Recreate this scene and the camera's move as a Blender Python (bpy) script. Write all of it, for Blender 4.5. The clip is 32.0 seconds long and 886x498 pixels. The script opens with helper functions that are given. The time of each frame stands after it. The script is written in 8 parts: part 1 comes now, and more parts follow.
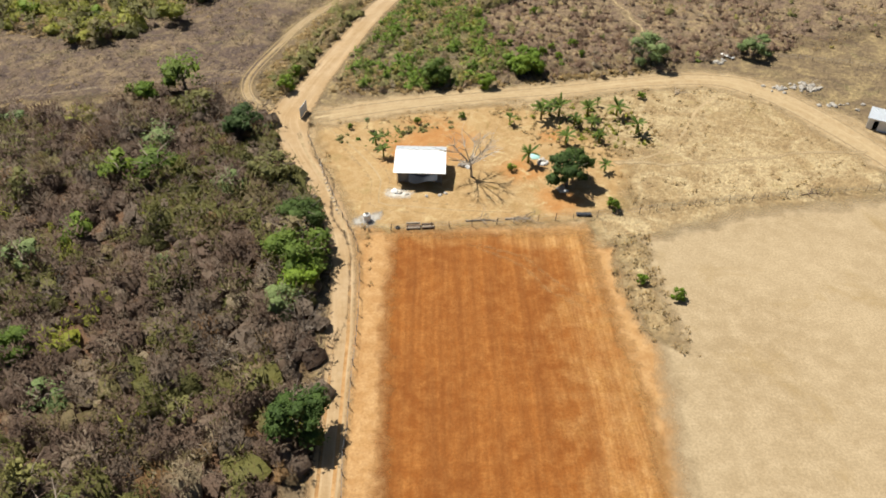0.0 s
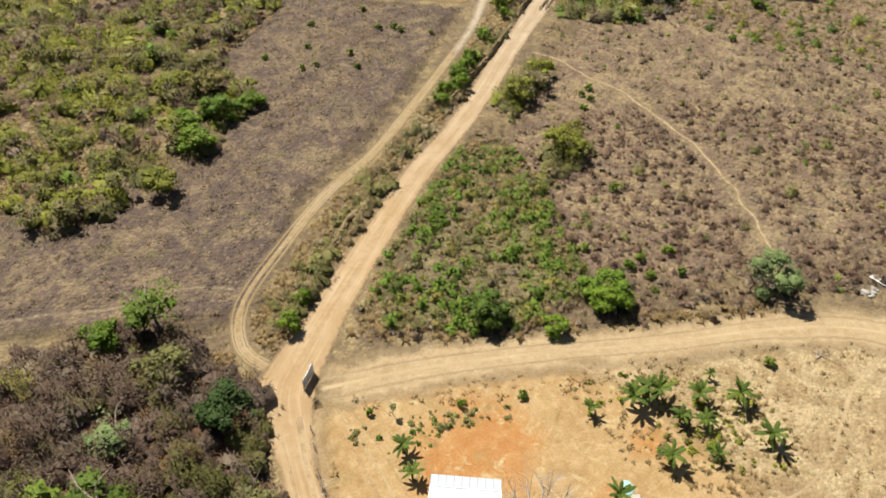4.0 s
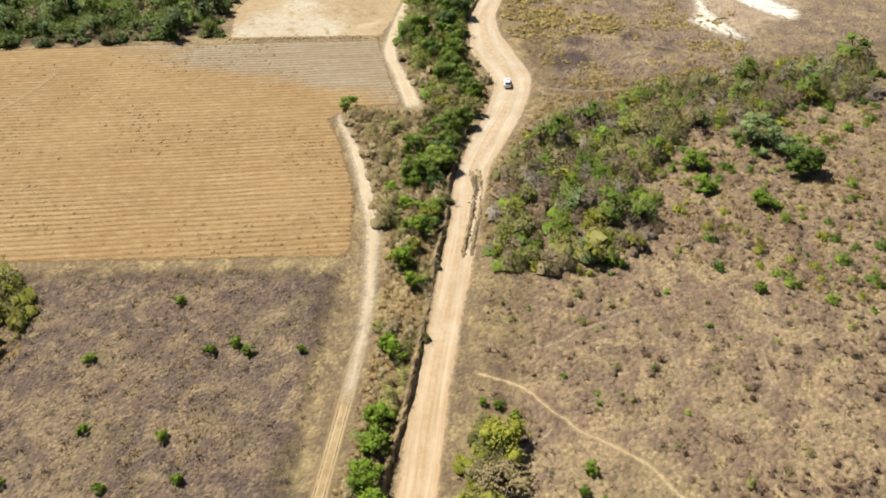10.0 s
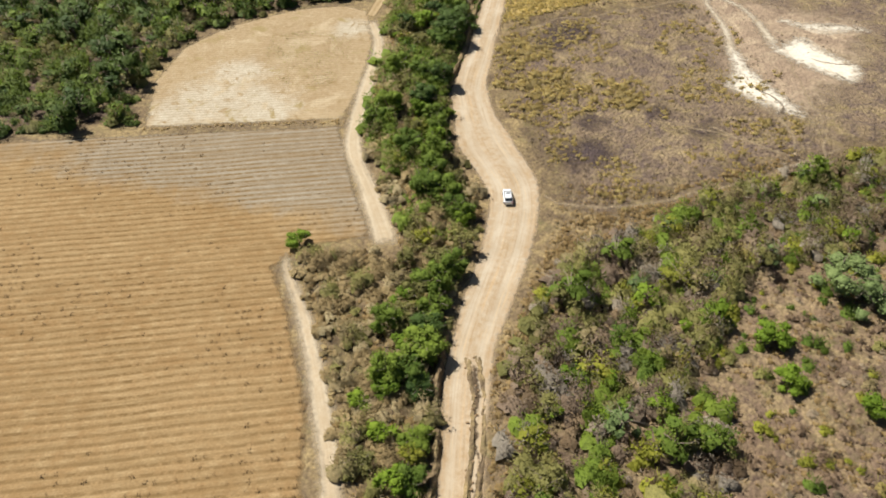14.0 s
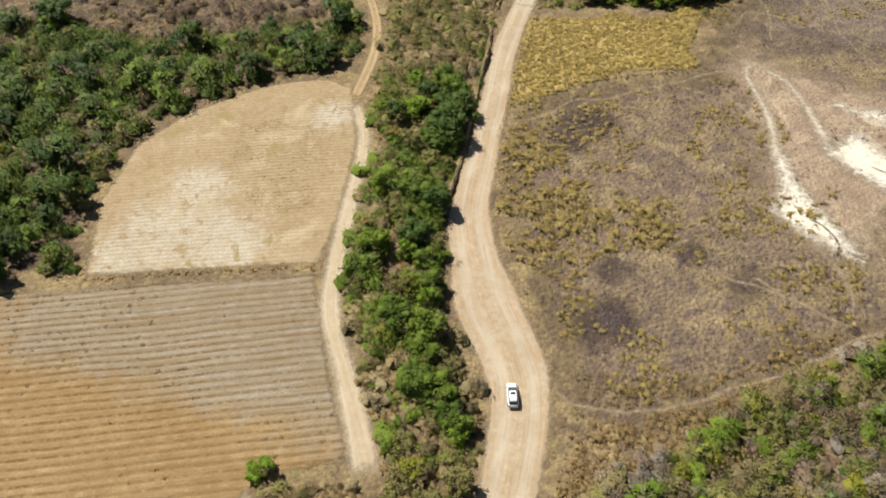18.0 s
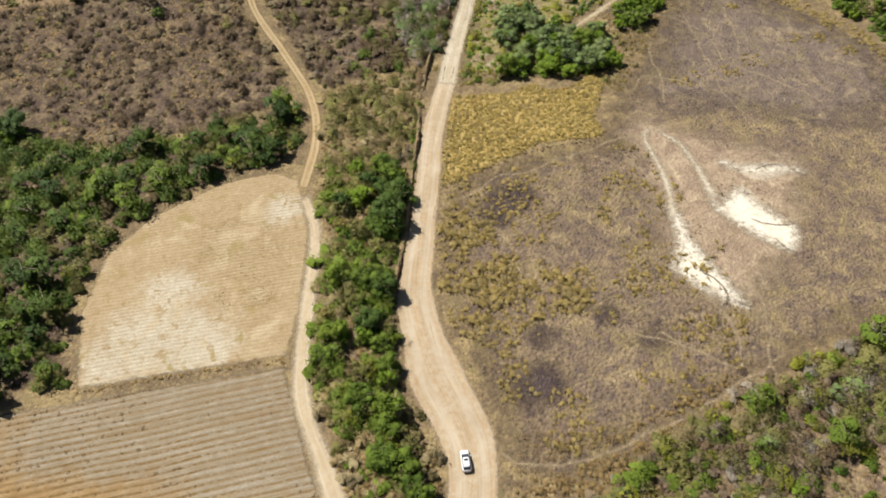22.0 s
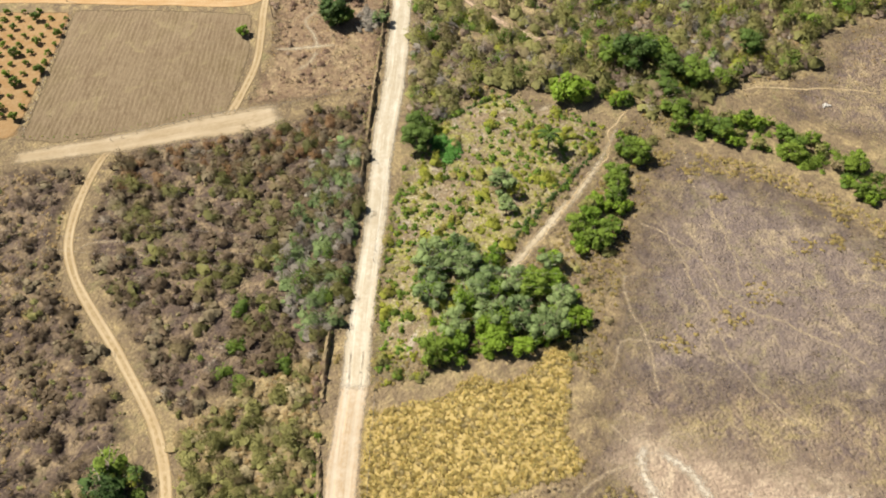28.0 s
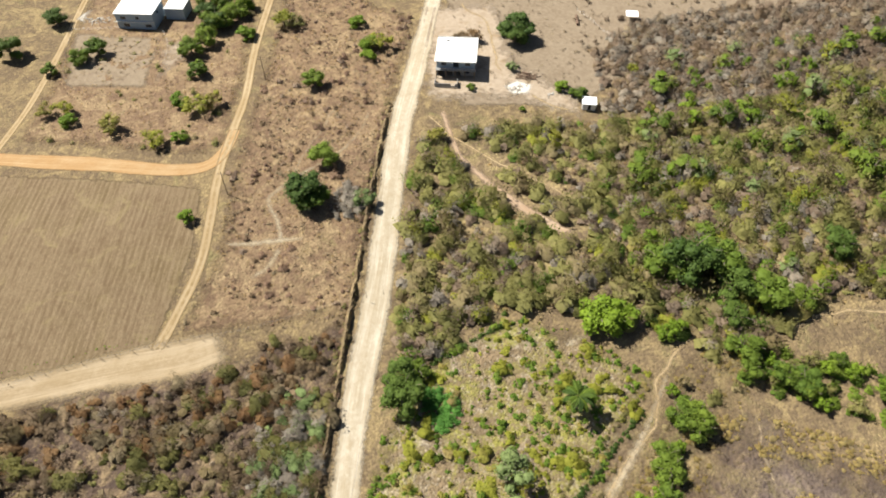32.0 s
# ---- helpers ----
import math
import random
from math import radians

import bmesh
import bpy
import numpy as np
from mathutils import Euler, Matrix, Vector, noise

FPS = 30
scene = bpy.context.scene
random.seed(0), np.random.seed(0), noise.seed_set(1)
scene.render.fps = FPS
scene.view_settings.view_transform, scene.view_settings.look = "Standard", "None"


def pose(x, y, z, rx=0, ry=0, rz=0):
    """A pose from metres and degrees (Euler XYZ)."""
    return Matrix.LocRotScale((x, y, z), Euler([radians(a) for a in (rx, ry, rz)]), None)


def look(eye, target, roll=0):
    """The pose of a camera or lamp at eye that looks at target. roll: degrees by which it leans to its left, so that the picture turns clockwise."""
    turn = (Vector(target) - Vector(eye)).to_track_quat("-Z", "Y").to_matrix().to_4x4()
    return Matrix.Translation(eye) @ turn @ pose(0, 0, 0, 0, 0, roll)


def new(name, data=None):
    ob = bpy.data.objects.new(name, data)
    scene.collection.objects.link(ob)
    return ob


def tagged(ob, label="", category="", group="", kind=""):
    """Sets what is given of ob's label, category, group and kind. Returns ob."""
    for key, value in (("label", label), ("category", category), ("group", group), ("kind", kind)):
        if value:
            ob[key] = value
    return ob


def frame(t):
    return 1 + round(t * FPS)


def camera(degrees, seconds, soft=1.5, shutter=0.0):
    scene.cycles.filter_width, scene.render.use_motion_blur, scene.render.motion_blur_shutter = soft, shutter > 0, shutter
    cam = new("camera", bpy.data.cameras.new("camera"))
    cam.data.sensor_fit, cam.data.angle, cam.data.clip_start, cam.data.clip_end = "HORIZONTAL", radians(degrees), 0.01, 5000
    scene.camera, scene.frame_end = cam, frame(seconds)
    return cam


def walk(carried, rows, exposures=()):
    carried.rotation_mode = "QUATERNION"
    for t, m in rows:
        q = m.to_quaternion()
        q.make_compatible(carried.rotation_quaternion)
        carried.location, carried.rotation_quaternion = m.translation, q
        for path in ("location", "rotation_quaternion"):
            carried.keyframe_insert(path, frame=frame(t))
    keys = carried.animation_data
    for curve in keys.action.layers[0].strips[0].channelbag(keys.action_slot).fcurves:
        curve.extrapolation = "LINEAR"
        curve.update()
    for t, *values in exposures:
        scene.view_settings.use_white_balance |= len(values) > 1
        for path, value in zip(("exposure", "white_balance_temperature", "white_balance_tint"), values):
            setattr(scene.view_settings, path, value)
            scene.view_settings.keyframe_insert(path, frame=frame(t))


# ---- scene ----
cam = camera(64.6, 32.0, soft=1.8)
METRES, EYE, TILT, LEAN, TURN = 470.0, 66.23, -40.755, -0.516, 0.0
ROWS = [
    (0.0, 0.0, 0.0, 0.0, 0.0, 0.0, -0.0),
    (0.5, -0.0002, -0.0004, 0.0085, 2.07, -0.03, -1.74),
    (1.0, 0.0003, 0.0046, 0.02, 3.1, -0.08, -2.52),
    (1.5, -0.0002, 0.0147, 0.0293, 3.14, -0.09, -2.49),
    (2.0, -0.0015, 0.026, 0.0411, 3.25, -0.13, -2.49),
    (2.5, -0.0034, 0.0378, 0.0545, 3.31, -0.17, -2.48),
    (3.0, -0.0051, 0.0505, 0.0692, 2.95, -0.18, -2.16),
    (3.5, -0.0063, 0.0643, 0.0844, 2.98, -0.2, -2.16),
    (5.5, -0.0069, 0.0915, 0.1108, 2.84, -0.33, -2.17),
    (6.0, -0.0074, 0.1034, 0.1218, 2.85, -0.36, -2.13),
    (6.5, -0.008, 0.1172, 0.1351, 2.88, -0.26, -2.13),
    (7.0, -0.009, 0.132, 0.1496, 2.87, -0.15, -2.14),
    (7.5, -0.0099, 0.1472, 0.1648, 2.87, -0.07, -2.17),
    (8.0, -0.0108, 0.1624, 0.1801, 2.86, -0.0, -2.21),
    (8.5, -0.0117, 0.1778, 0.1954, 2.87, 0.05, -2.25),
    (9.0, -0.0125, 0.1934, 0.2102, 2.9, 0.12, -2.31),
    (9.5, -0.0125, 0.2088, 0.2248, -0.09, 0.27, 0.54),
    (10.0, -0.0132, 0.2234, 0.2397, -6.37, -0.16, 6.21),
    (10.5, -0.0123, 0.238, 0.2539, -7.89, -0.34, 7.58),
    (11.0, -0.0105, 0.2526, 0.2684, -8.27, -0.44, 7.96),
    (11.5, -0.0078, 0.2675, 0.2827, -8.18, -0.47, 7.94),
    (12.0, -0.0042, 0.2825, 0.2966, -8.08, -0.46, 7.9),
    (12.5, -0.0, 0.2973, 0.3102, -7.99, -0.56, 7.84),
    (13.0, 0.0025, 0.3059, 0.3179, -8.11, -2.86, 7.68),
    (13.5, 0.0034, 0.3081, 0.318, -8.15, -2.86, 7.68),
    (15.5, 0.0107, 0.3345, 0.3388, -8.07, -2.88, 7.75),
    (16.0, 0.0145, 0.3452, 0.3501, -7.98, -2.93, 7.77),
    (16.5, 0.0182, 0.3531, 0.3657, -7.96, -3.1, 7.74),
    (17.0, 0.0216, 0.3585, 0.3812, -7.94, -4.34, 7.71),
    (17.5, 0.0251, 0.3632, 0.3966, -7.81, -8.3, 7.59),
    (18.0, 0.0279, 0.3648, 0.4096, -7.87, -8.46, 7.5),
    (18.5, 0.0283, 0.36, 0.4157, -7.93, -8.46, 7.41),
    (19.0, 0.0286, 0.3549, 0.4206, -7.88, -8.38, 7.36),
    (19.5, 0.0288, 0.3501, 0.4261, -7.88, -8.4, 7.36),
    (20.0, 0.0288, 0.3452, 0.4311, -7.87, -8.34, 7.36),
    (20.5, 0.0287, 0.3402, 0.436, -7.86, -8.26, 7.34),
    (21.0, 0.0297, 0.3349, 0.441, -11.32, -8.76, 10.54),
    (21.5, 0.029, 0.3297, 0.447, -13.09, -9.17, 11.97),
    (22.0, 0.0294, 0.3275, 0.4511, -12.99, -9.16, 11.99),
    (22.5, 0.031, 0.332, 0.4559, -12.91, -9.2, 12.08),
    (23.0, 0.0352, 0.3404, 0.4647, -12.86, -9.23, 12.22),
    (23.5, 0.0409, 0.3513, 0.4757, -12.87, -9.18, 12.29),
    (24.0, 0.0476, 0.3623, 0.4873, -16.87, -10.09, 15.71),
    (24.5, 0.0535, 0.3735, 0.4996, -18.76, -10.68, 17.17),
    (25.0, 0.0609, 0.3858, 0.5116, -18.73, -10.67, 17.19),
    (25.5, 0.0692, 0.3986, 0.5238, -18.68, -10.56, 17.3),
    (27.5, 0.1079, 0.4535, 0.5756, -18.52, -10.74, 17.26),
    (28.0, 0.1172, 0.4671, 0.5878, -18.55, -10.72, 17.25),
    (28.5, 0.1265, 0.4807, 0.5994, -18.6, -10.69, 17.19),
    (29.0, 0.1358, 0.4942, 0.6117, -18.62, -10.73, 17.17),
    (29.5, 0.1454, 0.5074, 0.6246, -18.66, -10.77, 17.11),
    (30.0, 0.1544, 0.5213, 0.6377, -17.71, -10.4, 16.21),
    (30.5, 0.1641, 0.5352, 0.6516, -17.34, -10.37, 15.86),
    (31.0, 0.1735, 0.5494, 0.665, -17.41, -10.38, 15.85),
    (31.5, 0.1835, 0.563, 0.6784, -17.39, -10.39, 15.82),
    (32.0, 0.1916, 0.5736, 0.6896, -17.49, -10.42, 15.78),
]
walk(cam, [(t, pose(0, 0, EYE, TILT, LEAN, TURN) @ pose(METRES * x, METRES * y, METRES * z, 90 + pitch, roll, yaw)) for t, x, y, z, yaw, pitch, roll in ROWS],
     [(0.0, 0.78), (3.0, 0.80), (8.0, 1.02), (12.0, 0.85), (18.0, 0.70), (21.0, 0.71), (25.0, 0.86), (28.0, 1.07), (32.0, 1.06)])

# ---- world, sun ----
# Shadows fall towards (0.66, -0.75); the sun stands 53 degrees high.
SUN_EL, SUN_X, SUN_Y = 53.0, -0.66, 0.75
scene.view_settings.exposure = 0.8
world = bpy.data.worlds.new("sky")
scene.world = world
world.use_nodes = True
wn = world.node_tree.nodes
sky = wn.new("ShaderNodeTexSky")
sky.sky_type, sky.sun_disc = "NISHITA", False
sky.sun_elevation, sky.sun_rotation = radians(SUN_EL), math.atan2(SUN_X, SUN_Y)
sky.air_density, sky.dust_density = 1.0, 1.5
wn["Background"].inputs[1].default_value = 0.035
world.node_tree.links.new(sky.outputs[0], wn["Background"].inputs[0])
sun = new("sun", bpy.data.lights.new("sun", "SUN"))
sun.data.energy, sun.data.angle, sun.data.color = 5.1, radians(0.53), (1.0, 0.95, 0.85)
sun.matrix_world = look((SUN_X * 300, SUN_Y * 300 + 300, 400), (0, 300, 400 - 300 * math.tan(radians(SUN_EL))))

# ---- materials ----


class Mat:
    """A node material with short ways to add nodes."""

    def __init__(self, name, rough=0.9, metal=0.0, spec=0.25):
        self.m = bpy.data.materials.new(name)
        self.m.use_nodes = True
        self.t = self.m.node_tree
        self.b = self.t.nodes["Principled BSDF"]
        self.out = self.t.nodes["Material Output"]
        self.b.inputs["Roughness"].default_value = rough
        self.b.inputs["Metallic"].default_value = metal
        self.b.inputs["Specular IOR Level"].default_value = spec
        self.co = self.t.nodes.new("ShaderNodeTexCoord").outputs["Object"]

    def n(self, kind, **props):
        node = self.t.nodes.new(kind)
        for k, v in props.items():
            setattr(node, k, v)
        return node

    def link(self, a, b):
        self.t.links.new(a, b)

    def noise(self, size, detail=4.0, rough=0.55, stretch=None, turn=0.0, distort=0.0):
        tex = self.n("ShaderNodeTexNoise")
        tex.inputs["Scale"].default_value = 1.0 / size
        tex.inputs["Detail"].default_value = detail
        tex.inputs["Roughness"].default_value = rough
        tex.inputs["Distortion"].default_value = distort
        co = self.co
        if stretch:
            mp = self.n("ShaderNodeMapping")
            mp.inputs["Rotation"].default_value = (0, 0, radians(-turn))
            self.link(co, mp.inputs[0])
            mp2 = self.n("ShaderNodeMapping")
            mp2.inputs["Scale"].default_value = stretch
            self.link(mp.outputs[0], mp2.inputs[0])
            co = mp2.outputs[0]
        self.link(co, tex.inputs["Vector"])
        return tex.outputs["Fac"]

    def math(self, op, a, b=None, c=None):
        node = self.n("ShaderNodeMath", operation=op)
        for i, v in enumerate((a, b, c)):
            if v is None:
                continue
            if isinstance(v, (int, float)):
                node.inputs[i].default_value = v
            else:
                self.link(v, node.inputs[i])
        return node.outputs[0]

    def span(self, v, lo, hi, a=0.0, b=1.0):
        node = self.n("ShaderNodeMapRange")
        for i, x in enumerate((lo, hi, a, b)):
            node.inputs[i + 1].default_value = x
        self.link(v, node.inputs[0])
        return node.outputs[0]

    def mix(self, fac, a, b, blend="MIX"):
        node = self.n("ShaderNodeMix", data_type="RGBA", blend_type=blend)
        for i, v in ((0, fac), (6, a), (7, b)):
            if isinstance(v, (int, float)):
                node.inputs[i].default_value = v
            elif isinstance(v, tuple):
                node.inputs[i].default_value = (*v, 1)
            else:
                self.link(v, node.inputs[i])
        return node.outputs[2]

    def attr(self, name):
        return self.n("ShaderNodeAttribute", attribute_name=name).outputs["Fac"]

    def colour(self, c):
        if isinstance(c, tuple):
            self.b.inputs["Base Color"].default_value = (*c, 1)
        else:
            self.link(c, self.b.inputs["Base Color"])

    def bump(self, height, depth, strength=1.0):
        node = self.n("ShaderNodeBump")
        node.inputs["Strength"].default_value = strength
        node.inputs["Distance"].default_value = depth
        self.link(height, node.inputs["Height"])
        self.link(node.outputs[0], self.b.inputs["Normal"])

    def ragged(self, soft=1.2, size=1.6, wander=2.6):
        """Fades the sheet out towards its rim, along a broken line."""
        e = self.attr("edge")
        k = self.math("MULTIPLY", self.math("SUBTRACT", self.noise(size, 5.0, 0.65), 0.5), wander)
        a = self.span(self.math("ADD", e, k), 0.0, soft)
        tr = self.n("ShaderNodeBsdfTransparent")
        mx = self.n("ShaderNodeMixShader")
        self.link(a, mx.inputs[0])
        self.link(tr.outputs[0], mx.inputs[1])
        self.link(self.b.outputs[0], mx.inputs[2])
        self.link(mx.outputs[0], self.out.inputs["Surface"])


def earth(name, dark, mid, light, big=18.0, small=1.4, bump=0.06, speck=None, speck_at=0.62, rim=None, rows=None, spots=(), other=None, streak=None):
    """Soil or dry ground: three tones at two scales, grit, and now and then specks of litter or weeds.
    rows: (tone, amount) for what lies in the furrows; other: a second palette where the sheet's blend is high."""
    m = Mat(name, 0.95, 0, 0.12)
    a, b, fine = m.noise(big, 6.0, 0.62), m.noise(small, 7.0, 0.68), m.noise(0.3, 4.0, 0.65)
    where = m.span(a, 0.36, 0.64)
    c = m.mix(where, dark, mid)
    if other:
        k = m.span(m.math("ADD", m.attr("blend"), m.math("MULTIPLY", m.math("SUBTRACT", m.noise(5.0, 6.0, 0.7), 0.5), 1.4)), 0.25, 0.75)
        c = m.mix(k, c, m.mix(where, other[0], other[1]))
    c = m.mix(m.span(b, 0.42, 0.72), c, light if not other else m.mix(k, light, other[2]))
    if speck:
        s = m.noise(0.8, 6.0, 0.72)
        c = m.mix(m.span(s, speck_at, speck_at + 0.07), c, speck)
    for size, lo, hi, tone in spots:
        c = m.mix(m.span(m.noise(size, 5.0, 0.65, distort=0.6), lo, hi), c, tone)
    if rows:
        r = m.math("MULTIPLY", m.span(m.attr("furrow"), 0.45, 0.85), m.span(m.noise(1.0, 5.0, 0.72), 0.38, 0.54))
        r = m.math("MULTIPLY", r, m.span(m.noise(24.0, 4.0, 0.6), 0.35, 0.6, 0.55, 1.0))
        c = m.mix(m.math("MULTIPLY", r, rows[1]), c, rows[0])
    if streak:
        turn, size, tone, amount = streak
        c = m.mix(m.span(m.noise(size, 5.0, 0.65, (0.05, 1, 1), turn), 0.40, 0.66, 0.0, amount), c, tone)
    c = m.mix(m.span(fine, 0.36, 0.66, 0.0, 0.42), c, tuple(0.5 * v for v in dark))
    m.colour(c)
    m.bump(m.math("ADD", b, m.math("MULTIPLY", fine, 0.5)), bump * 1.3)
    if rim:
        m.ragged(*rim)
    return m.m


def cover(name, base, dark, straw, olive, straws=0.5, olives=0.5, tuft=0.7, bump=0.16, rim=None, grain=1.0):
    """A mat of withered weeds, grass and litter: four tones in broken patches, tone and relief from tuft to tuft."""
    m = Mat(name, 0.95, 0, 0.1)
    wide, patch, small, fine = m.noise(13.0, 5.0, 0.6, distort=0.5), m.noise(3.6, 6.0, 0.7, distort=0.8), m.noise(0.9, 5.0, 0.7), m.noise(0.28, 4.0, 0.65)
    cell = m.n("ShaderNodeTexVoronoi", feature="F1")
    cell.inputs["Scale"].default_value = 1.0 / tuft
    m.link(m.co, cell.inputs["Vector"])
    tone = m.n("ShaderNodeSeparateColor")
    m.link(cell.outputs["Color"], tone.inputs[0])
    c = m.mix(m.span(patch, 0.40, 0.60), dark, base)
    c = m.mix(m.span(wide, 0.40, 0.62, 0.0, 0.45), c, dark)
    k = m.math("MULTIPLY", m.span(m.noise(7.5, 6.0, 0.68, distort=1.0), 0.62 - 0.22 * straws, 0.74 - 0.22 * straws), m.span(small, 0.32, 0.58))
    c = m.mix(k, c, straw)
    k = m.math("MULTIPLY", m.span(m.noise(9.5, 6.0, 0.68, distort=1.0), 0.64 - 0.22 * olives, 0.78 - 0.22 * olives), m.span(m.noise(1.2, 5.0, 0.7), 0.36, 0.6))
    c = m.mix(k, c, olive)
    c = m.mix(m.span(tone.outputs[0], 0.0, 1.0, 0.0, 0.40 * grain), c, m.mix(1.0, c, (0.42, 0.42, 0.45), "MULTIPLY"))
    c = m.mix(m.span(tone.outputs[1], 0.75, 1.0, 0.0, 0.45 * grain), c, straw)
    c = m.mix(m.span(fine, 0.36, 0.66, 0.0, 0.36), c, tuple(0.55 * v for v in dark))
    m.colour(c)
    h = m.math("SUBTRACT", m.math("ADD", small, m.math("MULTIPLY", fine, 0.5)), m.math("MULTIPLY", cell.outputs["Distance"], 0.9))
    m.bump(h, bump * 1.5)
    if rim:
        m.ragged(*rim)
    return m.m


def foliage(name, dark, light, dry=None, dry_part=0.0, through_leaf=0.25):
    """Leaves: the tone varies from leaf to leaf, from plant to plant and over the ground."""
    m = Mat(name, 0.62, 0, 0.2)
    geo, info = m.n("ShaderNodeNewGeometry"), m.n("ShaderNodeObjectInfo")
    leaf = geo.outputs["Random Per Island"]
    plant = m.math("FRACT", m.math("ADD", info.outputs["Random"], m.attr("tint")))
    c = m.mix(m.math("ADD", m.math("MULTIPLY", leaf, 0.34), m.math("MULTIPLY", plant, 0.66)), dark, light)
    if dry:
        c = m.mix(m.span(m.math("FRACT", m.math("ADD", m.math("MULTIPLY", plant, 7.31), m.math("MULTIPLY", leaf, 0.10))), 1 - dry_part - 0.06, 1 - dry_part + 0.06), c, dry)
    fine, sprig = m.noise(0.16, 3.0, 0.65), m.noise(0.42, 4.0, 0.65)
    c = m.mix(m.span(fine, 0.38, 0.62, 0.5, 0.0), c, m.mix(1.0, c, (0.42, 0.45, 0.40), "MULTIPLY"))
    c = m.mix(m.span(sprig, 0.50, 0.66, 0.0, 0.45), c, m.mix(1.0, c, (1.45, 1.38, 1.30), "MULTIPLY"))
    m.colour(c)
    m.bump(m.math("ADD", m.math("MULTIPLY", fine, 0.5), sprig), 0.22)
    tl = m.n("ShaderNodeBsdfTranslucent")
    m.link(c, tl.inputs[0])
    mx = m.n("ShaderNodeMixShader")
    mx.inputs[0].default_value = through_leaf
    m.link(m.b.outputs[0], mx.inputs[1])
    m.link(tl.outputs[0], mx.inputs[2])
    m.link(mx.outputs[0], m.out.inputs["Surface"])
    return m.m


def painted(name, colour, rough=0.6, metal=0.0, wear=None, size=0.7, amount=0.5, bump=0.0, spec=0.3):
    """A made surface with stains and grit."""
    m = Mat(name, rough, metal, spec)
    wear = wear or tuple(0.55 * v for v in colour)
    a, b = m.noise(size, 5.0, 0.65), m.noise(size * 0.12, 3.0, 0.6)
    c = m.mix(m.span(a, 0.45, 0.75, 0.0, amount), colour, wear)
    c = m.mix(m.span(b, 0.45, 0.75, 0.0, 0.25), c, tuple(0.7 * v for v in colour))
    m.colour(c)
    if bump:
        m.bump(b, bump)
    return m.m


RIM = (1.0, 1.6, 2.4)
SOFT = (9.0, 7.0, 22.0)
M_GROUND = cover("dry_ground", (0.215, 0.158, 0.088), (0.140, 0.102, 0.064), (0.330, 0.250, 0.125), (0.190, 0.170, 0.075), 0.65, 0.4, 0.7, 0.14)
M_FOREST_FLOOR = earth("forest_floor", (0.091, 0.052, 0.030), (0.140, 0.082, 0.049), (0.189, 0.115, 0.067), 9, 1.2, 0.12, (0.049, 0.034, 0.027), 0.56, (3.0, 4.0, 6.0))
M_MEADOW = cover("withered_meadow", (0.236, 0.172, 0.108), (0.126, 0.093, 0.078), (0.350, 0.270, 0.150), (0.258, 0.202, 0.094), 0.45, 0.75, 0.8, 0.26, SOFT, 0.75)
M_GREY_MEADOW = cover("grey_meadow", (0.200, 0.153, 0.116), (0.128, 0.098, 0.085), (0.312, 0.243, 0.150), (0.212, 0.178, 0.088), 0.5, 0.5, 0.75, 0.2, (14.0, 9.0, 34.0), 0.6)
M_WEST_MEADOW = cover("purple_grey_meadow", (0.158, 0.112, 0.077), (0.100, 0.073, 0.062), (0.270, 0.200, 0.115), (0.185, 0.155, 0.070), 0.65, 0.45, 0.6, 0.2, (4.0, 4.0, 8.0))
M_RED = earth("red_ploughed_soil", (0.196, 0.064, 0.013), (0.260, 0.094, 0.020), (0.330, 0.143, 0.039), 9, 1.6, 0.05, None, 0.6, (2.6, 2.0, 4.2), ((0.180, 0.060, 0.010), 0.3), (), ((0.344, 0.175, 0.050), (0.400, 0.217, 0.075), (0.458, 0.272, 0.111)), (91, 1.5, (0.140, 0.046, 0.011), 0.55))
M_PALE = earth("pale_sandy_soil", (0.285, 0.212, 0.122), (0.342, 0.263, 0.160), (0.392, 0.306, 0.190), 16, 2.5, 0.03, None, 0.6, (3.5, 5.0, 5.0), None, ((12.0, 0.56, 0.70, (0.284, 0.206, 0.107)),))
M_YARD = earth("trodden_yard_soil", (0.283, 0.176, 0.074), (0.350, 0.236, 0.110), (0.424, 0.305, 0.162), 8, 1.6, 0.05, (0.205, 0.133, 0.049), 0.66, (2.842, 3.303, 4.532), None, ((6.0, 0.57, 0.70, (0.279, 0.204, 0.089)), (2.4, 0.56, 0.68, (0.441, 0.340, 0.179)), (3.5, 0.60, 0.70, (0.226, 0.147, 0.056))), ((0.313, 0.137, 0.042), (0.362, 0.176, 0.060), (0.410, 0.229, 0.092)))
M_MARGIN = earth("dusty_margin_soil", (0.315, 0.168, 0.064), (0.390, 0.230, 0.096), (0.465, 0.297, 0.142), 8, 1.4, 0.06, (0.233, 0.134, 0.054), 0.62, (2.5, 3.0, 4.5))
M_VERGE = earth("tan_verge_soil", (0.310, 0.220, 0.118), (0.368, 0.272, 0.152), (0.430, 0.335, 0.205), 8, 1.4, 0.06, (0.235, 0.160, 0.078), 0.62, (2.5, 3.0, 4.5))
M_STRAW = cover("straw_coloured_grass", (0.340, 0.249, 0.127), (0.257, 0.179, 0.092), (0.456, 0.361, 0.206), (0.291, 0.230, 0.104), 0.75, 0.35, 0.5, 0.09, (2.5, 3.0, 5.0))
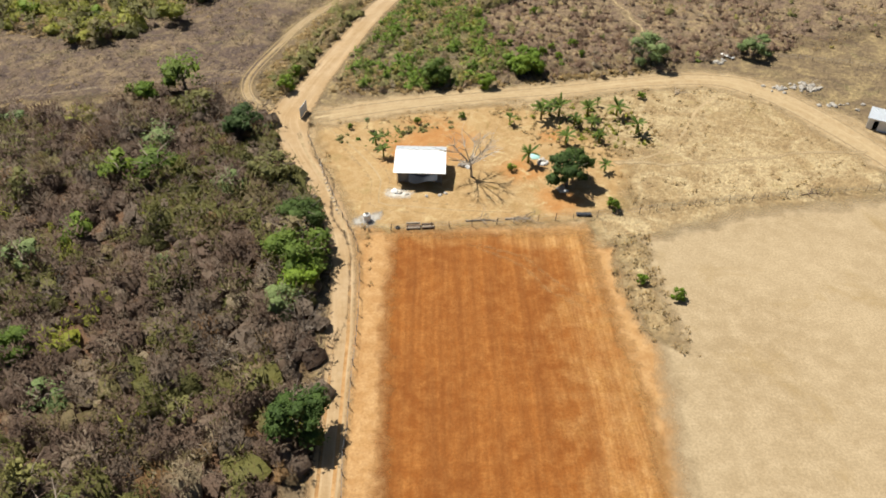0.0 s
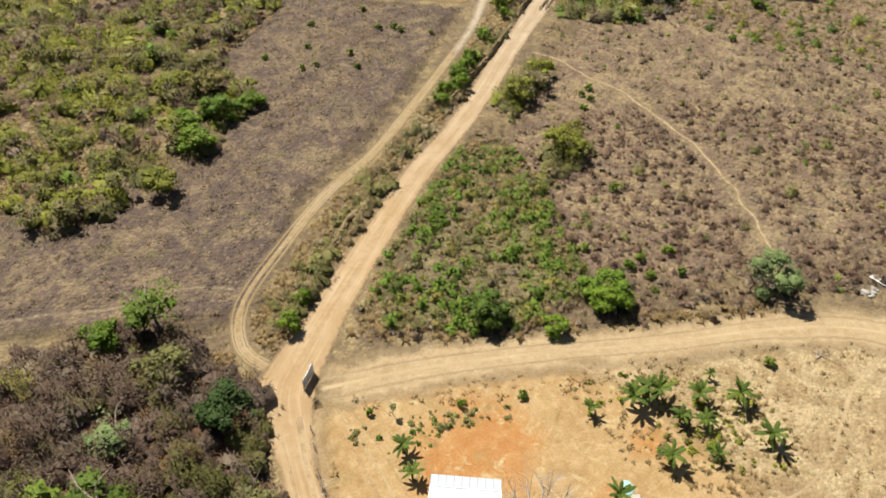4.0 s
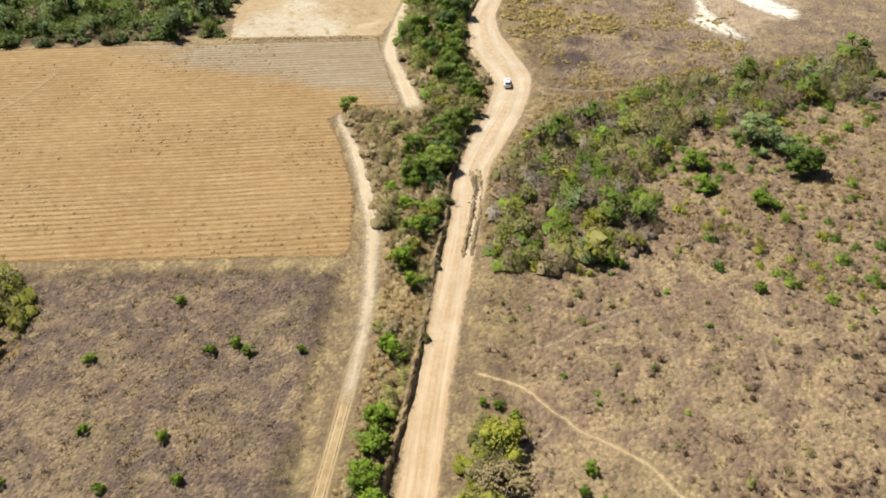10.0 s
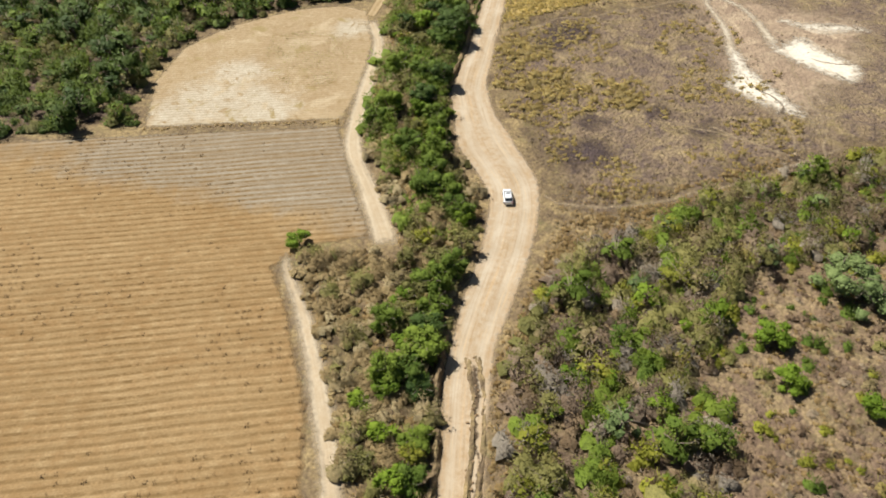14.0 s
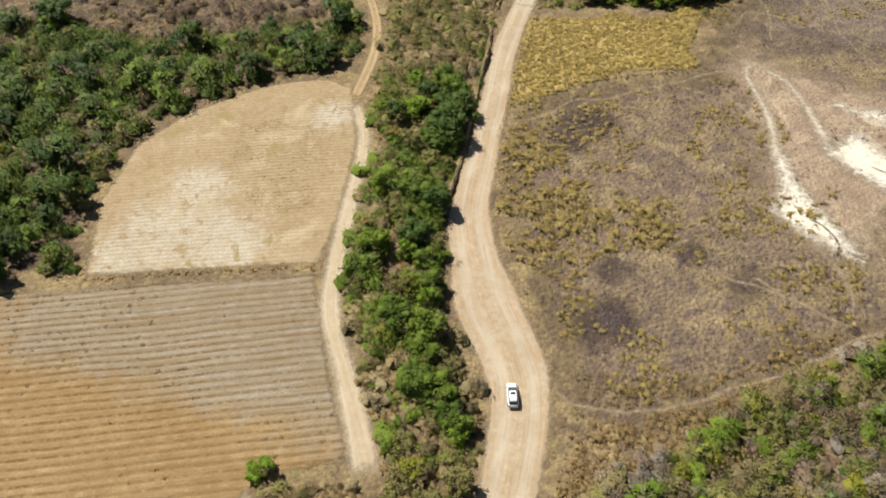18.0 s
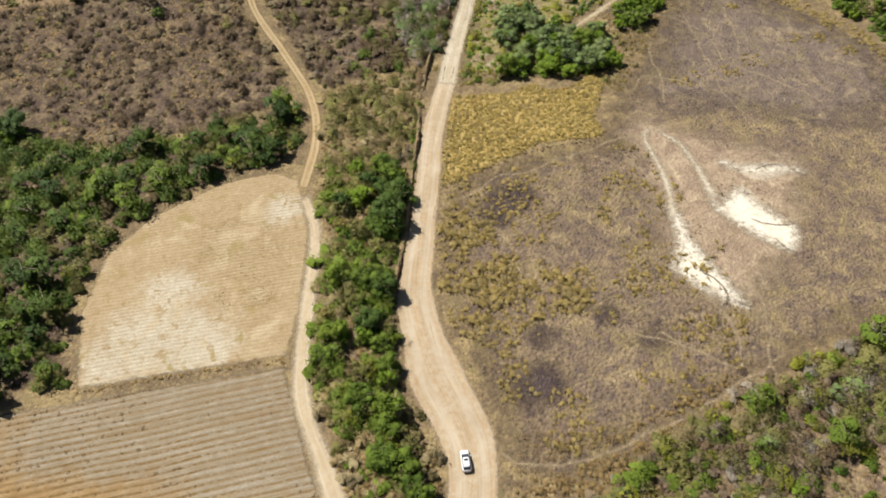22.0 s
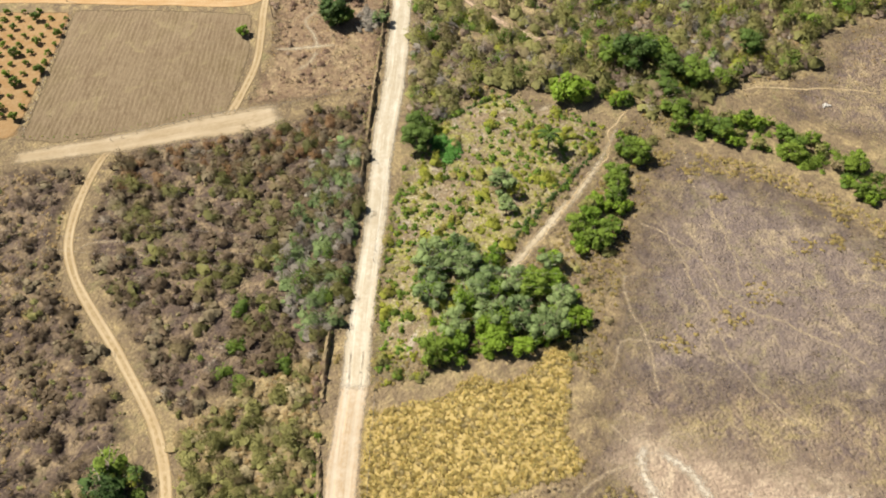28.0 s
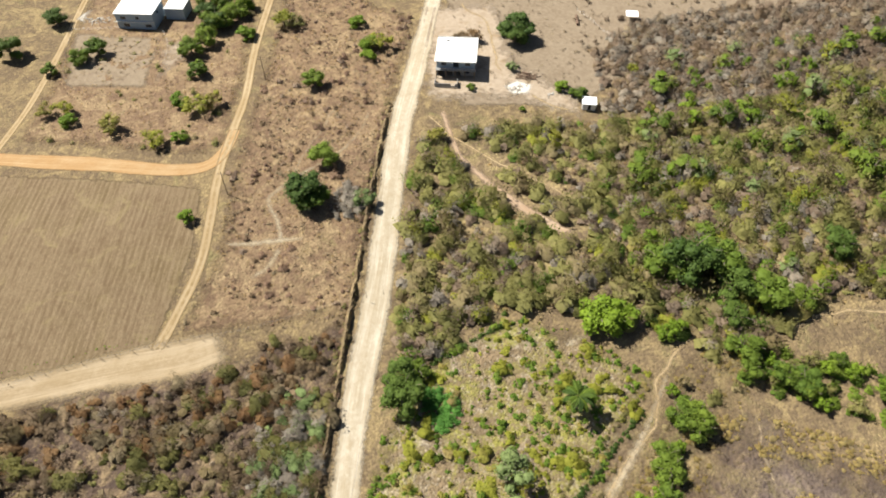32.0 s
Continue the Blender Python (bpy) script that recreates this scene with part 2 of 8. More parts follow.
M_ORANGE = earth("orange_stubble_soil", (0.234, 0.145, 0.065), (0.282, 0.191, 0.095), (0.342, 0.251, 0.136), 20, 2.0, 0.05, (0.134, 0.091, 0.040), 0.64, RIM, ((0.125, 0.077, 0.030), 1.0), (), ((0.205, 0.177, 0.135), (0.250, 0.221, 0.171), (0.305, 0.273, 0.216)), (-3.5, 0.9, (0.168, 0.110, 0.048), 0.6))
M_ROUND = earth("cropped_stubble", (0.270, 0.195, 0.112), (0.315, 0.239, 0.143), (0.370, 0.295, 0.192), 14, 1.5, 0.06, (0.190, 0.133, 0.065), 0.60, RIM, ((0.205, 0.144, 0.065), 0.5), ((3.0, 0.55, 0.68, (0.245, 0.172, 0.088)), (9.0, 0.54, 0.66, (0.400, 0.325, 0.215)), (5.0, 0.58, 0.68, (0.262, 0.205, 0.098))), ((0.350, 0.305, 0.228), (0.408, 0.364, 0.284), (0.475, 0.438, 0.356)))
M_BROWN = earth("brown_fallow_soil", (0.114, 0.076, 0.044), (0.142, 0.100, 0.059), (0.180, 0.136, 0.082), 12, 1.6, 0.05, (0.088, 0.061, 0.033), 0.62, RIM, ((0.240, 0.182, 0.112), 0.62), ((24.0, 0.46, 0.60, (0.125, 0.090, 0.047)), (7.0, 0.54, 0.66, (0.196, 0.152, 0.080))), None, (68, 0.8, (0.225, 0.170, 0.104), 0.65))
M_ORCHARD = earth("orange_orchard_soil", (0.218, 0.121, 0.047), (0.256, 0.159, 0.072), (0.287, 0.199, 0.105), 8, 1.4, 0.05, (0.162, 0.090, 0.036), 0.66, RIM)
M_YELLOW = earth("yellow_dry_grass", (0.285, 0.207, 0.076), (0.345, 0.256, 0.098), (0.395, 0.305, 0.128), 8, 0.7, 0.06, (0.240, 0.176, 0.064), 0.70, (1.6, 2.2, 4.0), None, ((2.2, 0.56, 0.68, (0.275, 0.210, 0.080)),), None, (20, 1.0, (0.228, 0.166, 0.057), 0.4))
M_WHITE = earth("bare_white_clay", (0.530, 0.470, 0.375), (0.610, 0.560, 0.468), (0.700, 0.660, 0.580), 5, 0.9, 0.08, (0.430, 0.360, 0.262), 0.60, (3.2, 1.3, 8.0), None, ((3.0, 0.56, 0.70, (0.440, 0.370, 0.275)),))
M_PINK = cover("pinkish_tan_soil", (0.345, 0.262, 0.182), (0.240, 0.176, 0.126), (0.430, 0.342, 0.236), (0.290, 0.228, 0.136), 0.6, 0.3, 0.7, 0.16, (9.0, 6.0, 18.0), 0.6)
M_PLOT = cover("littered_plot", (0.265, 0.195, 0.118), (0.170, 0.128, 0.076), (0.420, 0.360, 0.270), (0.285, 0.275, 0.062), 0.45, 0.95, 0.6, 0.18, (4.0, 4.0, 8.0))
M_CLAY_DUST = earth("pale_clay_dust", (0.345, 0.278, 0.200), (0.415, 0.345, 0.260), (0.500, 0.435, 0.345), 5, 0.9, 0.08, (0.240, 0.182, 0.125), 0.58, (5.0, 1.8, 9.0))
M_HALO = earth("clay_dusted_soil", (0.250, 0.190, 0.128), (0.300, 0.235, 0.165), (0.380, 0.310, 0.225), 5, 0.9, 0.10, (0.170, 0.125, 0.082), 0.57, (6.0, 2.0, 9.0))
M_GREEN_FLOOR = cover("weedy_plot", (0.190, 0.150, 0.080), (0.120, 0.095, 0.055), (0.300, 0.230, 0.120), (0.150, 0.175, 0.045), 0.5, 0.8, 0.6, 0.16, (4.0, 4.0, 8.0))
M_SCRUB_FLOOR = cover("scrub_floor", (0.248, 0.181, 0.102), (0.140, 0.102, 0.067), (0.400, 0.311, 0.153), (0.211, 0.200, 0.068), 0.6, 0.6, 0.8, 0.2, SOFT)
M_EAST_FLOOR = cover("reddish_scrub_floor", (0.220, 0.155, 0.096), (0.140, 0.098, 0.072), (0.325, 0.245, 0.134), (0.185, 0.160, 0.068), 0.7, 0.5, 0.8, 0.2, SOFT)
M_DRY_FLOOR = cover("dry_scrub_floor", (0.140, 0.099, 0.068), (0.088, 0.063, 0.051), (0.285, 0.210, 0.120), (0.148, 0.130, 0.060), 0.6, 0.45, 0.9, 0.22, (4.0, 4.0, 8.0))
M_LOT = cover("withered_lot", (0.245, 0.170, 0.098), (0.165, 0.108, 0.070), (0.350, 0.262, 0.148), (0.215, 0.180, 0.085), 0.6, 0.3, 0.7, 0.14, (4.0, 4.0, 8.0))
M_BURNT_BARE = earth("dark_rill_soil", (0.110, 0.085, 0.062), (0.150, 0.118, 0.085), (0.210, 0.168, 0.120), 2, 0.5, 0.05, None, 0.6, (0.5, 0.6, 0.9))
# Soil tone with shade painted in, for flat strips that have no depth.
M_SHADE_SOIL = earth("painted_shade_soil", (0.060, 0.042, 0.027), (0.085, 0.060, 0.038), (0.130, 0.094, 0.060), 2, 0.5, 0.08, None, 0.6, (0.5, 0.9, 1.7))
M_BURNT = cover("dark_withered_weeds", (0.098, 0.072, 0.066), (0.064, 0.048, 0.048), (0.210, 0.160, 0.105), (0.150, 0.125, 0.075), 0.3, 0.3, 0.6, 0.2, (5.0, 3.5, 9.0))
M_GARDEN = earth("bare_garden_soil", (0.185, 0.142, 0.098), (0.225, 0.178, 0.125), (0.280, 0.226, 0.160), 6, 1.2, 0.05, (0.175, 0.130, 0.080), 0.60, (2.0, 2.0, 4.0))
M_CLAY_LINE = earth("bare_clay_line", (0.400, 0.338, 0.250), (0.470, 0.412, 0.322), (0.560, 0.508, 0.420), 4, 0.8, 0.06, (0.290, 0.225, 0.150), 0.55, (1.6, 0.9, 3.4), None, ((2.2, 0.52, 0.66, (0.325, 0.255, 0.170)),))
M_LIME = earth("spilt_lime", (0.520, 0.490, 0.430), (0.600, 0.570, 0.510), (0.680, 0.650, 0.590), 3, 0.7, 0.04, None, 0.6, (1.4, 1.0, 2.2))
M_HOUSE_YARD = earth("trodden_house_yard", (0.280, 0.218, 0.155), (0.330, 0.265, 0.196), (0.410, 0.342, 0.264), 7, 1.5, 0.05, (0.215, 0.160, 0.100), 0.62, (5.0, 3.0, 10.0), None, ((4.0, 0.56, 0.68, (0.260, 0.190, 0.115)),))
M_CEMENT = earth("spilt_cement", (0.319, 0.296, 0.258), (0.380, 0.357, 0.312), (0.441, 0.418, 0.372), 3, 0.7, 0.03, None, 0.6, (1.0, 1.2, 2.4))


def road_material(name, dark, mid, light, rut, soft, wander, other=None, blotch=0.2):
    m = Mat(name, 0.95, 0, 0.1)
    a, b, fine = m.noise(7, 4.0), m.noise(1.1, 6.0, 0.65), m.noise(0.2, 3.0)
    lane = m.attr("across")
    c = m.mix(m.span(a, 0.36, 0.64), mid, light)
    if other:
        c = m.mix(m.attr("blend"), c, m.mix(m.span(a, 0.36, 0.64), other[0], other[1]))
    c = m.mix(m.span(m.noise(2.6, 6.0, 0.7, distort=0.8), 0.48, 0.64, 0.0, blotch), c, dark)
    c = m.mix(m.span(b, 0.50, 0.75, 0.0, 0.28), c, dark)
    flow = m.n("ShaderNodeCombineXYZ")
    m.link(m.math("MULTIPLY", m.attr("off"), 2.2), flow.inputs[0])
    m.link(m.math("MULTIPLY", m.attr("along"), 0.07), flow.inputs[1])
    streak = m.n("ShaderNodeTexNoise")
    streak.inputs["Scale"].default_value, streak.inputs["Detail"].default_value, streak.inputs["Roughness"].default_value = 1.0, 5.0, 0.6
    m.link(flow.outputs[0], streak.inputs["Vector"])
    c = m.mix(m.span(streak.outputs["Fac"], 0.50, 0.68, 0.0, 0.55), c, dark)
    c = m.mix(m.span(streak.outputs["Fac"], 0.46, 0.34, 0.0, 0.65), c, tuple(min(1.0, 1.16 * v) for v in light))
    track = m.math("ABSOLUTE", m.math("SUBTRACT", m.math("ABSOLUTE", lane), 0.42))
    c = m.mix(m.math("MULTIPLY", m.span(track, 0.10, 0.24), m.span(b, 0.3, 0.6)), c, m.mix(rut[3], c, rut[:3]))
    c = m.mix(m.span(fine, 0.35, 0.75, 0.0, 0.22), c, tuple(0.5 * v for v in dark))
    m.colour(c)
    m.bump(m.math("ADD", b, m.math("MULTIPLY", fine, 0.4)), 0.07)
    m.ragged(soft, 1.1, wander)
    return m.m


M_ROAD = road_material("dirt_road_surface", (0.266, 0.179, 0.095), (0.334, 0.232, 0.125), (0.395, 0.293, 0.179), (0.274, 0.179, 0.087, 0.5), 0.8, 1.8, ((0.342, 0.287, 0.213), (0.408, 0.354, 0.276)))
M_ROAD_PALE = road_material("pale_gravel_surface", (0.288, 0.234, 0.158), (0.374, 0.324, 0.241), (0.461, 0.414, 0.331), (0.302, 0.245, 0.162, 0.6), 1.0, 2.4, None, 0.45)
M_TRACK = road_material("field_track_surface", (0.242, 0.169, 0.089), (0.312, 0.233, 0.133), (0.364, 0.285, 0.178), (0.208, 0.145, 0.067, 0.8), 0.6, 0.9)
M_FIELD_EDGE = road_material("pale_field_edge_surface", (0.300, 0.234, 0.155), (0.360, 0.297, 0.210), (0.425, 0.361, 0.268), (0.325, 0.245, 0.150, 0.5), 1.6, 2.6)
M_SAND = road_material("tan_sand_surface", (0.248, 0.186, 0.108), (0.305, 0.236, 0.147), (0.362, 0.290, 0.195), (0.235, 0.172, 0.096, 0.5), 2.2, 3.6)
M_ORCHARD_TRACK = road_material("orange_track_surface", (0.266, 0.157, 0.067), (0.329, 0.209, 0.100), (0.369, 0.261, 0.144), (0.277, 0.163, 0.072, 0.4), 0.6, 0.9)
M_TRAIL = road_material("faint_trail_surface", (0.240, 0.180, 0.114), (0.306, 0.235, 0.152), (0.365, 0.289, 0.192), (0.240, 0.180, 0.113, 0.2), 0.9, 2.2)
M_FAINT = road_material("faint_orange_trail_surface", (0.262, 0.176, 0.086), (0.314, 0.222, 0.115), (0.365, 0.272, 0.152), (0.255, 0.170, 0.080, 0.2), 2.0, 2.8)
M_WAY = road_material("worn_way_surface", (0.339, 0.244, 0.130), (0.410, 0.306, 0.170), (0.475, 0.369, 0.221), (0.290, 0.205, 0.110, 0.3), 2.2, 3.4)
M_WAY_PALE = road_material("pale_way_surface", (0.300, 0.235, 0.145), (0.375, 0.305, 0.205), (0.450, 0.385, 0.280), (0.310, 0.240, 0.150, 0.3), 1.6, 2.8)
M_WAY_RED = road_material("worn_red_soil_surface", (0.330, 0.155, 0.050), (0.390, 0.205, 0.078), (0.440, 0.260, 0.115), (0.350, 0.170, 0.060, 0.3), 1.6, 2.2)
M_WOOD_PATH = road_material("pinkish_path_surface", (0.290, 0.195, 0.125), (0.350, 0.250, 0.170), (0.410, 0.310, 0.220), (0.280, 0.190, 0.115, 0.3), 1.2, 2.0)
M_PATH = road_material("footpath_surface", (0.302, 0.211, 0.117), (0.361, 0.269, 0.152), (0.419, 0.326, 0.194), (0.254, 0.186, 0.100, 0.2), 0.8, 1.4)
M_BARK = painted("grey_bark", (0.185, 0.150, 0.119), 0.9, wear=(0.088, 0.066, 0.048), size=0.3)
M_PALE_BARK = painted("pale_grey_bark", (0.400, 0.350, 0.290), 0.9, wear=(0.270, 0.225, 0.175), size=0.3)
M_TWIG = foliage("dry_twigs", (0.181, 0.128, 0.092), (0.305, 0.228, 0.160), (0.339, 0.287, 0.224), 0.2, 0.32)
M_TWIG_MAUVE = foliage("mauve_brown_twigs", (0.195, 0.120, 0.083), (0.310, 0.205, 0.138), (0.345, 0.255, 0.185), 0.2, 0.38)
M_TWIG_RED = foliage("reddish_brown_twigs", (0.122, 0.078, 0.056), (0.212, 0.145, 0.103), (0.250, 0.190, 0.138), 0.2, 0.36)
M_TWIG_DUSK = foliage("grey_brown_woodland_twigs", (0.130, 0.095, 0.070), (0.205, 0.155, 0.115), None, 0, 0.32)
M_TWIG_SOFT = foliage("soft_brown_twigs", (0.225, 0.155, 0.104), (0.330, 0.238, 0.155), (0.350, 0.280, 0.195), 0.2, 0.40)
M_TWIG_BROWN = foliage("dull_brown_twigs", (0.112, 0.076, 0.044), (0.200, 0.143, 0.085), (0.240, 0.190, 0.112), 0.3, 0.32)
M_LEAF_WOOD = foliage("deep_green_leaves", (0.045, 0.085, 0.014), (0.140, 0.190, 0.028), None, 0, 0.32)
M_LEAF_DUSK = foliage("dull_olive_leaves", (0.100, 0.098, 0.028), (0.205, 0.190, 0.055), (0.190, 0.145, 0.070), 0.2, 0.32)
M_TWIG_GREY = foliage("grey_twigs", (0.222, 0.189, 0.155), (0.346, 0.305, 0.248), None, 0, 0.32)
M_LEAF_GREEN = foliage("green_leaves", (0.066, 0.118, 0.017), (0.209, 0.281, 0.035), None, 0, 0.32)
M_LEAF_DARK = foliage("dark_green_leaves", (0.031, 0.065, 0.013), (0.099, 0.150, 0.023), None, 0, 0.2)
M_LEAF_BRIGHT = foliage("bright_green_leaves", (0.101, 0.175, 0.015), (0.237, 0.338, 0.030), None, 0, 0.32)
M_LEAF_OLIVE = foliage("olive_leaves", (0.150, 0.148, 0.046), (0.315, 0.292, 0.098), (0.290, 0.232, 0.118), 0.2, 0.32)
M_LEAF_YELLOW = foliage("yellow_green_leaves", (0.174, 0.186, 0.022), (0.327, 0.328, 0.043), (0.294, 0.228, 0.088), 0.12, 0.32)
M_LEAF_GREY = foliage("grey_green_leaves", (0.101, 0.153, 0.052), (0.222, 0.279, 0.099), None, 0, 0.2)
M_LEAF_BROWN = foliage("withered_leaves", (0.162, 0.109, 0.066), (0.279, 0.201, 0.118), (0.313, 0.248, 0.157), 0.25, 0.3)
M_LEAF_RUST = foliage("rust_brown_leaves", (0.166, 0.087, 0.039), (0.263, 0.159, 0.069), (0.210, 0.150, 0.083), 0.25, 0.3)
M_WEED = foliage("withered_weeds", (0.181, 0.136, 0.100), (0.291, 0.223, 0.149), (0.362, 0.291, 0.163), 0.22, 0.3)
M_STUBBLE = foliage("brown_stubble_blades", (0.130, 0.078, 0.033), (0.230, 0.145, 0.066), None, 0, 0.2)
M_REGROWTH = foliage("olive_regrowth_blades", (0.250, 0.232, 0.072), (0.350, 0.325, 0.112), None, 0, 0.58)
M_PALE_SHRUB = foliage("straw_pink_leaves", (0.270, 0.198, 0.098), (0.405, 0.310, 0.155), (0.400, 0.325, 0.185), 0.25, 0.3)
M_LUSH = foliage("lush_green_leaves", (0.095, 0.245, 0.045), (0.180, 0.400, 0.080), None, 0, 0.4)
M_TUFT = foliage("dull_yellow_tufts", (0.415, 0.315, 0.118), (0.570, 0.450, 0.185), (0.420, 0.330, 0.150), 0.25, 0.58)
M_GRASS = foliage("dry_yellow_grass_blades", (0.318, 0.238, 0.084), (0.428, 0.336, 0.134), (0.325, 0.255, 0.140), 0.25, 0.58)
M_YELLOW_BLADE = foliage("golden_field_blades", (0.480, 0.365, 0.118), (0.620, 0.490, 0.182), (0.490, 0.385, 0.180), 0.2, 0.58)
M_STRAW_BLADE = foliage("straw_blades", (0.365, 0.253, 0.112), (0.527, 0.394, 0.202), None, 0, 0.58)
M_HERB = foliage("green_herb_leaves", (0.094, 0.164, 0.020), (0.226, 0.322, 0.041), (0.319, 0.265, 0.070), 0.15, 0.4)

# ---- plan: lines of the roads and outlines of the land ----
ROAD = [(-11, 20), (-12, 51), (-12.5, 62), (-14, 77), (-18, 89), (-24, 102), (-28, 112), (-27, 119), (-24, 132), (-20, 147), (-15, 165), (-8, 183), (-3, 199), (3, 221),
        (12, 250), (18, 271), (23, 282), (31, 297), (36, 312), (34.5, 328), (35, 343), (37, 353), (43, 368), (51, 389), (58, 407), (70, 430)]
ROAD_W = [4.0, 4.0, 4.2, 4.5, 5.0, 5.2, 9.0, 8.0, 6.4, 6.2, 6.0, 6.0, 6.0, 6.4, 6.6, 7.5, 8.5, 9.5, 10.5, 12.5, 10.0, 8.0, 7.5, 7.2, 7.0, 6.6]
ROAD_N = [(67, 424), (74, 439), (89, 468), (103, 497), (113, 515), (122, 533), (144, 578), (161, 607), (178, 636), (190, 657)]
ROAD_N_W = [6.6, 6.4, 6.4, 7.0, 7.6, 8.0, 8.0, 7.5, 7.0, 6.5]
TRACK_S = [(-30, 116), (-36, 120), (-38.5, 129), (-35.5, 143), (-31, 158), (-24, 173), (-16, 199), (-7, 231), (-4.8, 248), (-4.3, 265), (-6, 283), (-8, 296), (-7, 301)]
TRACK_N = [(10, 299), (8.5, 316), (7, 333), (12, 354), (18, 376), (17.5, 392), (25, 412), (27, 432), (22.5, 455), (15, 483), (16, 501), (26, 523), (37, 529)]
SAND = [(0, 534), (14, 531), (34, 527), (55, 524), (70, 521), (80, 521)]
TRACK_F = [(63, 525), (70, 535), (79, 551), (89, 580), (97, 598), (105, 615), (114, 640), (126, 668), (140, 700)]
TRACK_X = [(-6, 632), (10, 625), (26.5, 616.5), (42, 608), (58, 599.6), (76, 589), (86.5, 586), (93, 590.5), (99, 600.5)]
TRACK_Y = [(29, 615.5), (41, 639), (53, 671), (60, 692), (68, 715)]
YARD_TRACK = [(-25, 113), (-10, 118), (7, 122), (24, 125), (39, 128.5), (52, 130), (60, 128), (67, 121), (73, 110), (79, 96), (84, 84)]
PATHS = [
    [(8, 221), (16, 214), (24, 205), (31, 197), (37, 186), (42, 173), (44, 163), (46, 153), (46, 143), (45, 132)],
    [(40, 311), (43, 306), (50.7, 302.7), (59, 303), (65, 302.6), (73.8, 305), (81.3, 304.9), (89, 306.5), (97, 308.6), (108.4, 312)],
    [(99.6, 300), (100.4, 306), (104.4, 314), (108.7, 322.6), (111, 332.6), (116.3, 344.7), (118, 352)],
    [(54, 377), (70, 381), (90, 384), (112, 386)],
    [(112, 396), (113, 388)],
    [(145, 368), (147, 375), (145, 384), (144, 396), (147, 405), (150, 413), (154, 424), (158, 440)],
    [(125, 395), (130, 404), (134, 417), (138, 428)],
    [(114, 440), (128, 446), (147, 457), (158, 465), (167, 473), (180, 479)],
    [(154, 583), (158, 570), (163, 556), (172, 540), (176, 528)],
    [(28, 99), (44, 100), (60, 102), (76, 103)],
    [(15, 492), (28, 488), (36, 476)],
    [(-86, 118), (-60, 126), (-45, 131), (-38, 131)],
    [(108, 563), (113, 578), (124, 590), (130, 600)],
    [(188.4, 578.8), (193, 571), (198, 565)],
    [(192, 640), (195, 622), (190, 606), (186, 592)],
    [(177, 457), (172, 440), (168, 425), (160, 410)],
    [(150, 440), (156, 425), (155, 410), (165, 395), (170, 380)],
    [(139, 402), (128, 410), (119, 404)],
    [(96, 309), (100, 322), (98, 335), (92, 346)],
    [(196, 470), (215, 470), (232, 462), (250, 452)],
    [(76, 328), (84.5, 321), (88, 318), (91, 314), (95.6, 309.4)],
    [(18.8, 222.1), (25.9, 224.7), (34.2, 227.8), (43.2, 229.5)],
    [(38.0, 226.7), (39.0, 220.8), (38.9, 214.7), (36.2, 209.3), (30.8, 205.7)],
    [(56.8, 226.9), (56.4, 221.9), (52.5, 215.1), (51.4, 211.0), (47.8, 207.5), (42.1, 206.1)],
    [(39.4, 208.8), (44.0, 202.1), (47.4, 198.8)],
    [(9.4, 204.8), (16.0, 206.9), (19.3, 209.7)],
    [(82.3, 325.3), (89.7, 316.0), (95.6, 309.0)],
]
STRONG = (0, 7, 8, 9, 13, 14, 19)  # well-trodden paths


# ---- ground tools ----
def smooth(points, step=2.0):
    """A Catmull-Rom line through points, at even steps."""
    p = np.array(points, float)
    p = np.vstack([2 * p[0] - p[1], p, 2 * p[-1] - p[-2]])
    out = []
    for a, b, c, d in zip(p, p[1:], p[2:], p[3:]):
        k = max(2, int(np.linalg.norm(c - b) / step))
        for s in np.arange(k) / k:
            out.append(0.5 * (2 * b + (c - a) * s + (2 * a - 5 * b + 4 * c - d) * s * s + (3 * b - a - 3 * c + d) * s ** 3))
    out.append(p[-2])
    return np.array(out)


def to_line(xy, line):
    """The distance of each point from a line of points."""
    xy, line = np.asarray(xy, float), np.asarray(line, float)
    best = np.full(len(xy), 1e9)
    for a, b in zip(line, line[1:]):
        d = b - a
        s = np.clip(((xy - a) @ d) / max(d @ d, 1e-9), 0, 1)
        best = np.minimum(best, np.hypot(*(xy - a - s[:, None] * d).T))
    return best


def inside(xy, poly):
    xy = np.asarray(xy, float)
    x, y, odd = xy[:, 0], xy[:, 1], np.zeros(len(xy), bool)
    for (ax, ay), (bx, by) in zip(poly, poly[1:] + poly[:1]):
        if ay != by:
            odd ^= ((ay > y) != (by > y)) & (x < (bx - ax) * (y - ay) / (by - ay) + ax)
    return odd


def depth_in(xy, poly):
    """Metres from the outline: positive inside."""
    d = to_line(xy, list(poly) + [poly[0]])
    return np.where(inside(xy, list(poly)), d, -d)


def lumps(xy, size, seed):
    """Soft value noise, 0 to 1."""
    xy = np.asarray(xy, float) / size + seed * 17.31
    i = np.floor(xy).astype(int)
    f = xy - i
    f = f * f * (3 - 2 * f)
    h = lambda a, b: np.modf(np.abs(np.sin(a * 127.1 + b * 311.7 + seed * 74.7) * 43758.5453))[0]  # noqa: E731
    ax, ay = i[:, 0], i[:, 1]
    top = h(ax, ay) * (1 - f[:, 0]) + h(ax + 1, ay) * f[:, 0]
    low = h(ax, ay + 1) * (1 - f[:, 0]) + h(ax + 1, ay + 1) * f[:, 0]
    return top * (1 - f[:, 1]) + low * f[:, 1]


